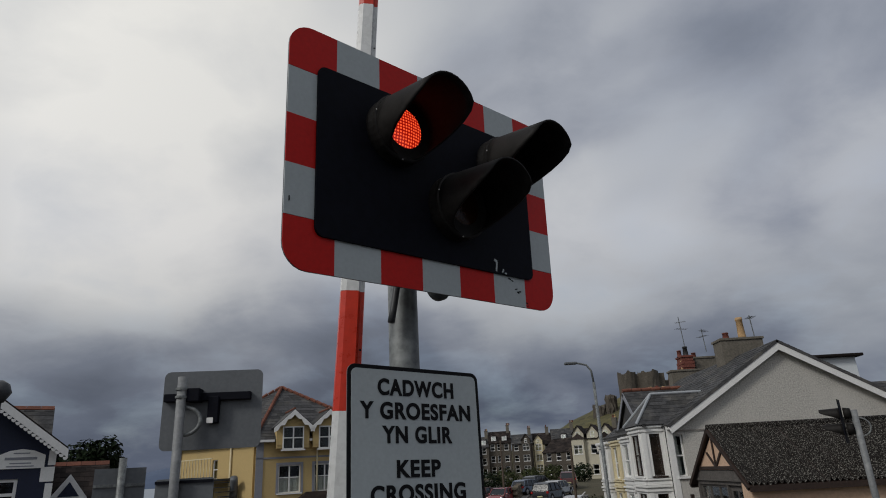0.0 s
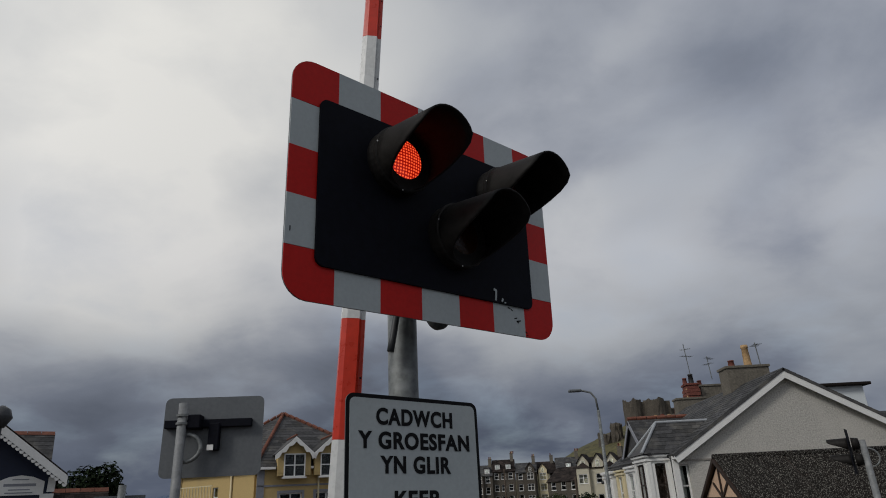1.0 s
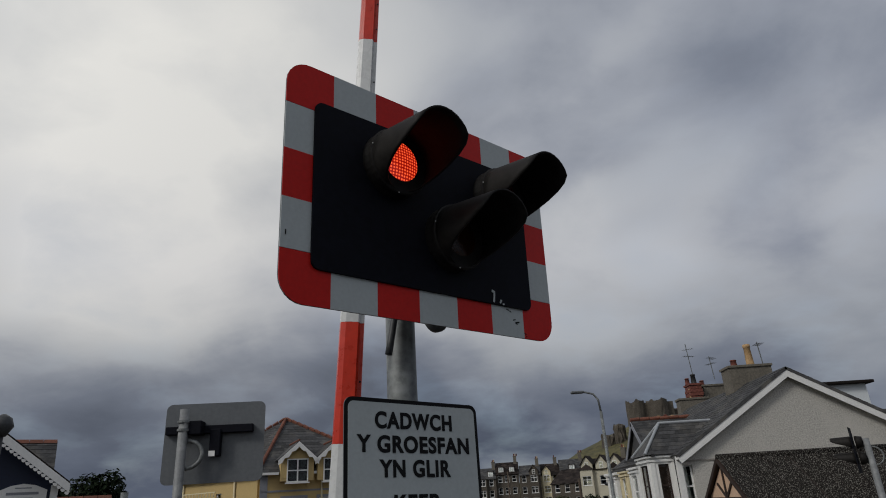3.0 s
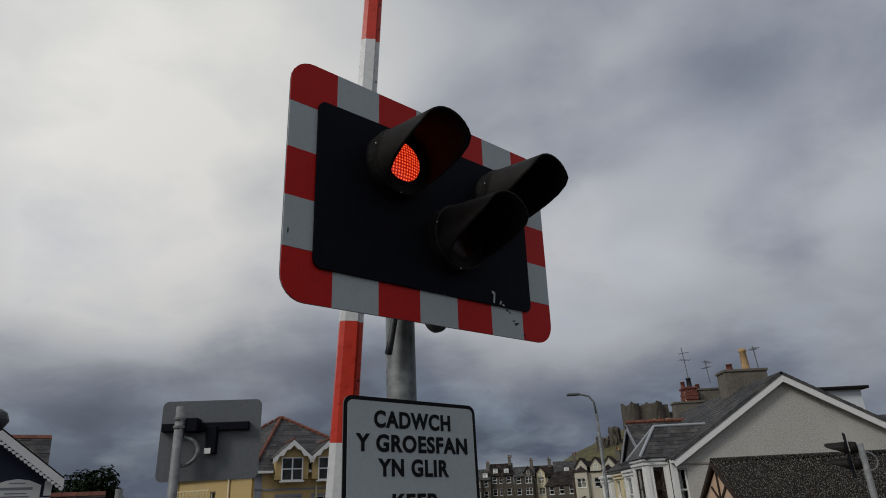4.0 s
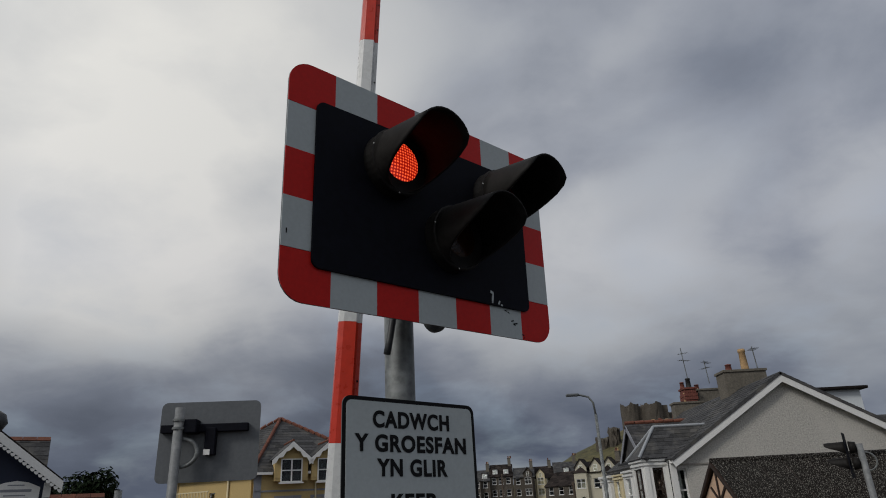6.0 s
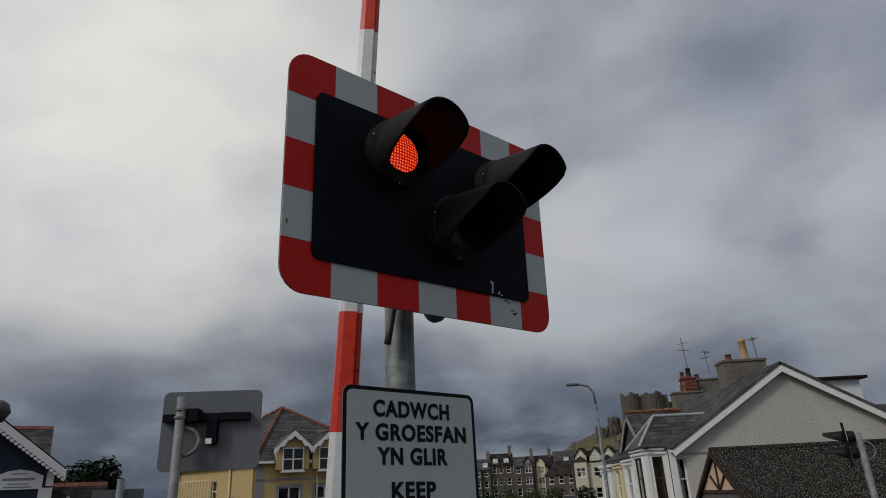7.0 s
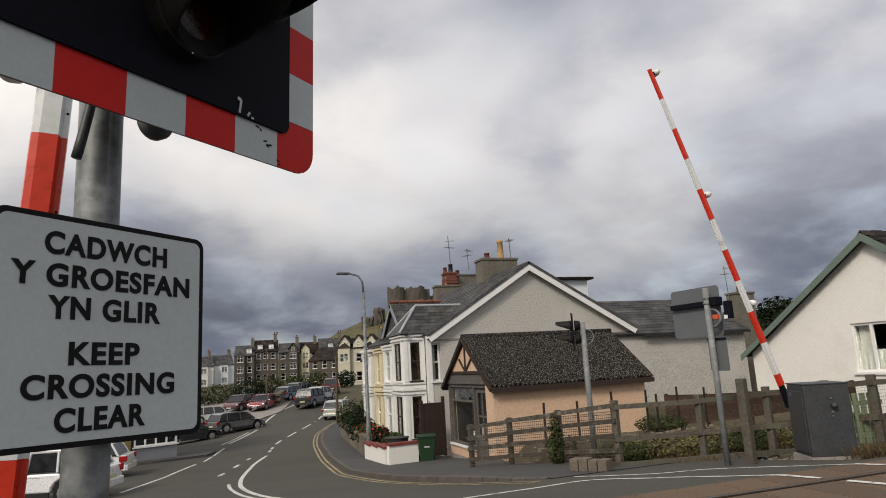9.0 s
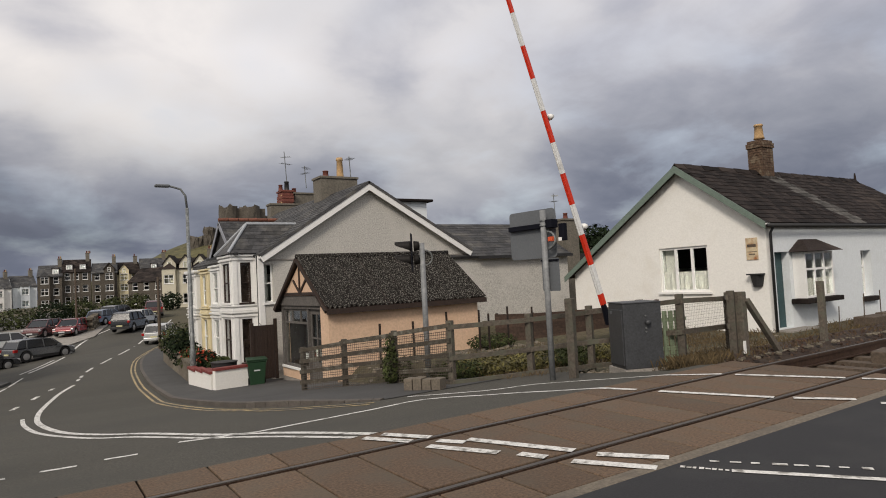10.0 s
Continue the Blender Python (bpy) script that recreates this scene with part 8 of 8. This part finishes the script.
def car(x, y, yaw, paint, label, L=4.3, Wd=1.78, Ht=1.5, suv=False, van=False):
    """A parked car facing local +y."""
    root = thing("car", pose(x, y, gz(x, y) + 0.01, 0, 0, yaw), label, "car", "parked cars")
    r = 0.33 if not suv else 0.36
    belt = 0.60 * Ht if not van else 0.55 * Ht
    y0, y1 = -L / 2, L / 2
    side = [(y0 + 0.02, 0.35), (y0, 0.55), (y0 + 0.05, belt), (y1 - 1.15, belt - 0.02), (y1 - 0.25, belt - 0.16), (y1 - 0.02, belt - 0.32), (y1, 0.45), (y1 - 0.06, 0.30)]
    wf, wr = y1 - 0.85, y0 + 0.80
    low = []
    for wy in (wr, wf):
        low += [(wy + (r + 0.06) * math.cos(a), max(0.24, r + (r + 0.06) * math.sin(a))) for a in [math.pi * k / 8 for k in range(9)]][::-1]
    outline = side[::-1]
    outline = [(y1 - 0.06, 0.26)] + [] + side[::-1][1:] + [(y0 + 0.02, 0.26)] + low
    bm = bmesh.new()
    sw = Matrix(((0, 1, 0, 0), (1, 0, 0, 0), (0, 0, 1, 0), (0, 0, 0, 1)))
    prism(bm, outline, -Wd / 2, Wd / 2, sw)
    for v in bm.verts:
        k = smooth_step(0.5, belt, v.co.z)
        e = smooth_step(L * 0.36, L * 0.5, abs(v.co.y))
        v.co.x *= 1 - 0.05 * k - 0.10 * e
    body = soften(part("body", bm, paint, root, "painted body shell"), 0.07)
    top = Ht
    rear = y0 + (0.12 if suv or van else 0.30)
    gh = [(rear, belt), (rear + 0.28, top - 0.10), (rear + 0.55, top - 0.02), (y0 + L * 0.45, top), (y0 + L * 0.60, top - 0.05), (y1 - 1.05, belt - 0.01)]
    bm = bmesh.new()
    prism(bm, gh, -Wd / 2 + 0.06, Wd / 2 - 0.06, sw)
    for v in bm.verts:
        v.co.x *= 1 - 0.17 * smooth_step(belt, top, v.co.z)
    soften(part("glasshouse", bm, CAR_GLASS, root, "dark tinted windows"), 0.05)
    bm = bmesh.new()
    ro = [(rear + 0.22, top - 0.13), (rear + 0.50, top + 0.0), (y0 + L * 0.45, top + 0.025), (y0 + L * 0.62, top - 0.04), (y0 + L * 0.60, top - 0.09), (rear + 0.5, top - 0.06)]
    prism(bm, ro, -Wd / 2 * 0.80, Wd / 2 * 0.80, sw)
    soften(part("roof", bm, paint, root), 0.05)
    for s in (-1, 1):
        for p, q in (((rear, belt), (rear + 0.30, top - 0.06)), ((y1 - 1.05, belt), (y0 + L * 0.61, top - 0.05)), ((y0 + L * 0.47, belt), (y0 + L * 0.46, top - 0.03)), ((rear + 0.75, belt), (rear + 0.8, top - 0.03))):
            a = Vector((s * (Wd / 2 - 0.05), p[0], p[1]))
            b = Vector((s * (Wd / 2 - 0.05) * 0.85, q[0], q[1]))
            part("pillar", tubed([a, b], 0.04, 6), paint, root)
        part("mirror", boxed(s * Wd / 2 - 0.02 if s > 0 else s * Wd / 2 - 0.16, s * Wd / 2 + 0.16 if s > 0 else s * Wd / 2 + 0.02, y1 - 1.45, y1 - 1.3, belt - 0.02, belt + 0.12, bevel=0.02), paint, root)
        part("headlamp", boxed(s * Wd / 2 * 0.84 - 0.2, s * Wd / 2 * 0.84 + 0.02, y1 - 0.16, y1 - 0.01, belt - 0.36, belt - 0.2, bevel=0.02), ALLOY, root, "clear headlamp")
        part("tail_lamp", boxed(s * Wd / 2 * 0.86 - 0.13, s * Wd / 2 * 0.86 + 0.05, y0 - 0.02, y0 + 0.25, belt - 0.22, belt - 0.02, bevel=0.02), TAIL, root, "red tail lamp")
        part("sill", boxed(s * Wd / 2 * 0.985 - 0.03, s * Wd / 2 * 0.985 + 0.02, wr + r + 0.1, wf - r - 0.1, 0.22, 0.36), PLASTIC, root)
        for wy in (wr, wf):
            wx = s * (Wd / 2 - 0.11)
            wh = part("wheel", tubed([(wx - 0.10, wy, r), (wx - 0.085, wy, r), (wx + 0.085, wy, r), (wx + 0.10, wy, r)], [r * 0.9, r, r, r * 0.9], 18), TYRE, root, "black tyre")
            part("rim", disc(Matrix.Translation((wx + s * 0.102, wy, r)) @ Matrix.Rotation(radians(90 * s), 4, "Z"), r * 0.66, 0.02, 14, 3), ALLOY, wh, "silver rim")
    part("rear_bumper", boxed(-Wd / 2 * 0.88, Wd / 2 * 0.88, y0 - 0.05, y0 + 0.15, 0.28, 0.50, bevel=0.03), PLASTIC if suv else paint, root)
    part("front_bumper", boxed(-Wd / 2 * 0.84, Wd / 2 * 0.84, y1 - 0.15, y1 + 0.04, 0.26, 0.46, bevel=0.03), PLASTIC, root)
    part("number_plate", boxed(-0.26, 0.26, y0 - 0.065, y0 - 0.05, 0.52, 0.63), PLATE_PALE, root, "plain pale plate")
    part("number_plate", boxed(-0.26, 0.26, y1 + 0.04, y1 + 0.055, 0.36, 0.47), SHEET, root)
    return root


car(9.75, 55.6, -25, CAR_SILVER, "silver hatchback driving off along the street")
car(8.6, 64.8, -30, CAR_BLACK, "black off-road car parked beside the kerb", 4.4, 1.85, 1.75, True)
car(10.2, 69.5, -32, CAR_SILVER, "silver hatchback parked in the row")
car(7.4, 73.0, -40, CAR_BLUE, "blue-grey car parked in the row")
car(8.9, 76.5, -40, CAR_GREY, "grey car parked in the row", 4.4, 1.8, 1.55)
car(12.6, 77.5, -8, CAR_MAROON, "maroon off-road car parked by the bend", 4.5, 1.85, 1.75, True)
car(1.35, 55.6, -58, CAR_GREY, "grey estate car parked side-on", 4.5, 1.8, 1.55, True)
car(-2.1, 51.9, -62, CAR_BLACK, "black saloon parked side-on", 4.5, 1.78, 1.45)
car(4.1, 67.4, 155, CAR_RED, "red hatchback parked nose outwards")
car(1.9, 69.2, 150, CAR_MAROON, "dark maroon car parked nose outwards", 4.3, 1.8, 1.6, True)
car(-0.6, 62.5, -70, CAR_SILVER, "silver car parked behind the estate", 4.3, 1.8, 1.5)
car(-4.75, 21.6, 72, CAR_WHITE, "white crossover car parked side-on beside the road", 4.1, 1.78, 1.47)
car(-12.0, 33.0, 100, CAR_GREY, "dark grey car parked by the guest house", 4.4, 1.8, 1.5)
car(-7.6, 32.0, 120, CAR_RED, "red car parked beneath the bay window", 4.0, 1.7, 1.40)
car(-5.2, 28.4, 85, CAR_WHITE, "white hatchback parked behind the crossover", 4.2, 1.8, 1.42)

# stone wall and hedge beside the parking bays
sw2 = thing("stone_wall", pose(0, 0, 0), "rough brown stone wall by the parked cars", "wall")
rnd = random.Random(2)
for k in range(60):
    f = k % 12
    x = 5.6 + f * 0.14
    y = 68.3 + f * 0.55
    z = gz(x, y) + 0.05 + 0.26 * (k // 12)
    part("stone", boxed(-0.26, 0.26, -0.28, 0.28, -0.02, 0.25, bevel=0.04), STONE, sw2, matrix=pose(x + rnd.uniform(-0.05, 0.05), y + 0.27 * ((k // 12) % 2), z, 0, 0, rnd.uniform(60, 90)))
for k, (x, y, r, h) in enumerate(((-4, 78, 2.4, 1.9), (-0.5, 79, 2.4, 2.2), (3, 80, 2.2, 2.4), (5.8, 82, 1.8, 2.4), (-9, 76, 2.8, 1.9), (9.5, 88, 1.5, 2.2), (17.0, 92, 1.6, 2.4), (14.0, 100, 1.8, 2.4), (-12, 62, 2.2, 2.0))):
    z = gz(x, y)
    hd = thing("hedge", pose(x, y, z), "dense dark green hedge behind parked cars", "hedge", "hedges by the street")
    tagged(part("foliage", leaves(bmesh.new(), (0, 0, h * 0.5), (r, r * 0.7, h * 0.55), 1000, 0.16, k + 70), LEAF if k % 2 else LEAF_DARK, hd), kind="stuff")

# --- plants by the fence ---
gard = [(8.6, 11.6), (9.4, 11.2), (10.2, 10.9), (11.0, 10.7), (9.2, 12.0), (11.2, 11.9), (12.2, 11.6), (12.6, 10.6), (11.8, 9.7), (11.3, 13.9)]
for k, (x, y) in enumerate(gard):
    sp = thing("garden_plants", pose(x, y, gz(x, y) + bank(x, y)), "low yellow-green plants in the fenced garden", "plants", "garden plants")
    tagged(part("foliage", leaves(bmesh.new(), (0, 0, 0.17), (0.75, 0.6, 0.24), 1050, 0.045, k + 10), LEAF_YELLOW if k % 3 else LEAF, sp), kind="stuff")
ivy = thing("climbing_plant", pose(7.05, 11.9, gz(7.05, 11.9)), "leafy climber growing up the fence", "plant")
part("stem", tubed([(0, 0, 0), (0.03, 0, 0.5), (0.0, 0, 1.0)], [0.02, 0.015, 0.008], 5), BARK, ivy)
bm = leaves(bmesh.new(), (0, 0, 0.45), (0.22, 0.2, 0.45), 420, 0.05, 5)
leaves(bm, (0.28, -0.1, 0.35), (0.16, 0.16, 0.35), 160, 0.05, 6)
leaves(bm, (0.0, 0, 0.9), (0.14, 0.12, 0.25), 90, 0.045, 7)
tagged(part("foliage", bm, LEAF, ivy), kind="stuff")


def tufts(name, spots, mat, label, seed, h=0.22, n=60):
    rnd = random.Random(seed)
    bm = bmesh.new()
    for x, y, r in spots:
        for _ in range(n):
            a, q = rnd.uniform(0, 6.3), r * math.sqrt(rnd.random())
            px, py = x + math.cos(a) * q, y + math.sin(a) * q
            z = gz(px, py) + bank(px, py) - 0.03
            l = h * rnd.uniform(0.4, 1.3)
            b = rnd.uniform(0, 6.3)
            dx, dy = math.cos(b), math.sin(b)
            w = 0.008
            v = [bm.verts.new((px - dy * w, py + dx * w, z)), bm.verts.new((px + dy * w, py - dx * w, z)), bm.verts.new((px + dx * l * 0.3, py + dy * l * 0.3, z + l * 0.75)), bm.verts.new((px + dx * l * 0.6, py + dy * l * 0.6, z + l))]
            bm.faces.new((v[0], v[1], v[2]))
            bm.faces.new((v[1], v[3], v[2]))
    return tagged(part(name, bm, mat), label, "grass", "", "stuff")


rnd = random.Random(77)
tufts("dry_grass", [(10.4 + rnd.uniform(-0.5, 0.8), 6.85 + rnd.uniform(-0.25, 0.35), 0.3) for _ in range(13)], DRY, "dry yellow grass beside the barrier cabinet", 1, 0.17)
tufts("grass_verge", [(rnd.uniform(8.8, 17.5), rnd.uniform(9.6, 12.5), 0.5) for _ in range(120)], DRY, "rough grass behind the fence", 2, 0.11, 40)
tufts("grass_verge", [(rnd.uniform(11.5, 24.0), rnd.uniform(6.95, 9.0), 0.5) for _ in range(120)], DRY, "rough dry grass beside the track", 3, 0.11, 36)
bm = bmesh.new()
for k in range(700):
    x, y = rnd.uniform(8.4, 17.0), rnd.uniform(6.4, 9.4)
    if x < 10 and y < 7.3:
        continue
    s = rnd.uniform(0.015, 0.05)
    box(bm, -s, s, -s * 0.8, s * 0.8, -s * 0.3, s * 0.5, pose(x, y, gz(x, y) - 0.05, rnd.uniform(-20, 20), rnd.uniform(-20, 20), rnd.uniform(0, 180)))
for k in range(160):
    x, y = rnd.uniform(7.0, 12.8), rnd.uniform(12.0, 15.5)
    s = rnd.uniform(0.03, 0.09)
    box(bm, -s, s, -s * 0.8, s * 0.8, -s * 0.3, s * 0.5, pose(x, y, gz(x, y) + bank(x, y) - 0.04, rnd.uniform(-20, 20), rnd.uniform(-20, 20), rnd.uniform(0, 180)))
tagged(part("gravel", bm, STONE), "loose stones and rubble beside the track and garden", "gravel", "", "stuff")
plat = thing("platform_edge", pose(19.5, 7.9, -0.45, 0, 0, -2), "old dark stone platform edge before the bungalow", "kerb")
for k in range(9):
    part("block", boxed(k * 1.2, k * 1.2 + 1.18, 0, 0.5, 0, 0.42 + 0.03 * (k % 2), bevel=0.02), SLEEPER, plat)

# slates of the bungalow's front slope: the nearest as pieces, the rest joined
bmr = bmesh.new()
a, b = Vector((BX - 0.25, ye, ze)), Vector((BX - 0.25, BYP, 4.72))
rows, wide = 14, 0.30
nrm = Vector((0, -(b.z - a.z), b.y - a.y)).normalized()
slope = (b - a)
rlen = slope.length / rows
tmpl = bmesh.new()
tv = [tmpl.verts.new(p) for p in ((0, 0, 0), (wide - 0.008, 0, 0), (wide - 0.008, 1.22 * rlen, -0.014), (0, 1.22 * rlen, -0.014), (0, 0, -0.016), (wide - 0.008, 0, -0.016))]
for f in ((0, 1, 2, 3), (4, 5, 1, 0), (4, 0, 3), (1, 5, 2)):
    tmpl.faces.new([tv[i] for i in f])
slate_me = bpy.data.meshes.new("slate")
tmpl.to_mesh(slate_me)
tmpl.free()
slate_me.materials.append(SLATE_DARK)
stained_me = slate_me.copy()
stained_me.materials.clear()
stained_me.materials.append(SLATE_STAINED)
up_dir = slope.normalized()
base_rot = Matrix((Vector((1, 0, 0)), up_dir, nrm)).transposed().to_4x4()
rnd = random.Random(21)
for j in range(rows):
    for i in range(44):
        p = a + slope * (j / rows) + Vector((wide * (i - 0.5 * (j % 2)) + 0.02, 0, 0)) + nrm * (0.022 + rnd.uniform(0, 0.006))
        if p.x < BX - 0.27 or p.x + wide > xb + 1.6 * (1 - j / rows) or (22.05 < p.x + 0.15 < 22.85 and j > rows - 3):
            continue
        m = Matrix.Translation(p) @ base_rot @ Matrix.Rotation(rnd.uniform(-0.012, 0.012), 4, "Z")
        streak = 22.25 + 0.5 * (1 - j / rows) < p.x + 0.15 + rnd.uniform(-0.12, 0.12) < 23.1 + 0.6 * (1 - j / rows)
        if i < 21:
            ob = new("slate", stained_me if streak else slate_me)
            ob.parent = cot
            ob.matrix_basis = m
        else:
            q = [m @ v.co for v in slate_me.vertices]
            w = [bmr.verts.new(c) for c in q]
            for f in ((0, 1, 2, 3), (4, 5, 1, 0), (4, 0, 3), (1, 5, 2)):
                bmr.faces.new([w[k] for k in f])
tagged(part("slate_covering", bmr, SLATE_DARK, cot), kind="stuff")

# deck panels, three to a bay
panel_mesh = {}
for key, (y0, y1) in (("mid", (4.28, 5.545)), ("near", (3.56, 4.125)), ("far", (5.705, 6.255))):
    bm = boxed(0.008, 0.590, y0, y1, -0.06, 0.0, bevel=0.008)
    me = bpy.data.meshes.new("deck_panel")
    bm.to_mesh(me)
    bm.free()
    me.materials.append(DECK)
    panel_mesh[key] = me
k = 0
x = -9.98
while x < 9.9:
    for key in ("mid", "near", "far"):
        ob = new("deck_panel", panel_mesh[key])
        ob.parent = deck
        ob.matrix_basis = Matrix.Translation((x, 0, rnd.uniform(-0.004, 0.0)))
    x += 0.6
    k += 1
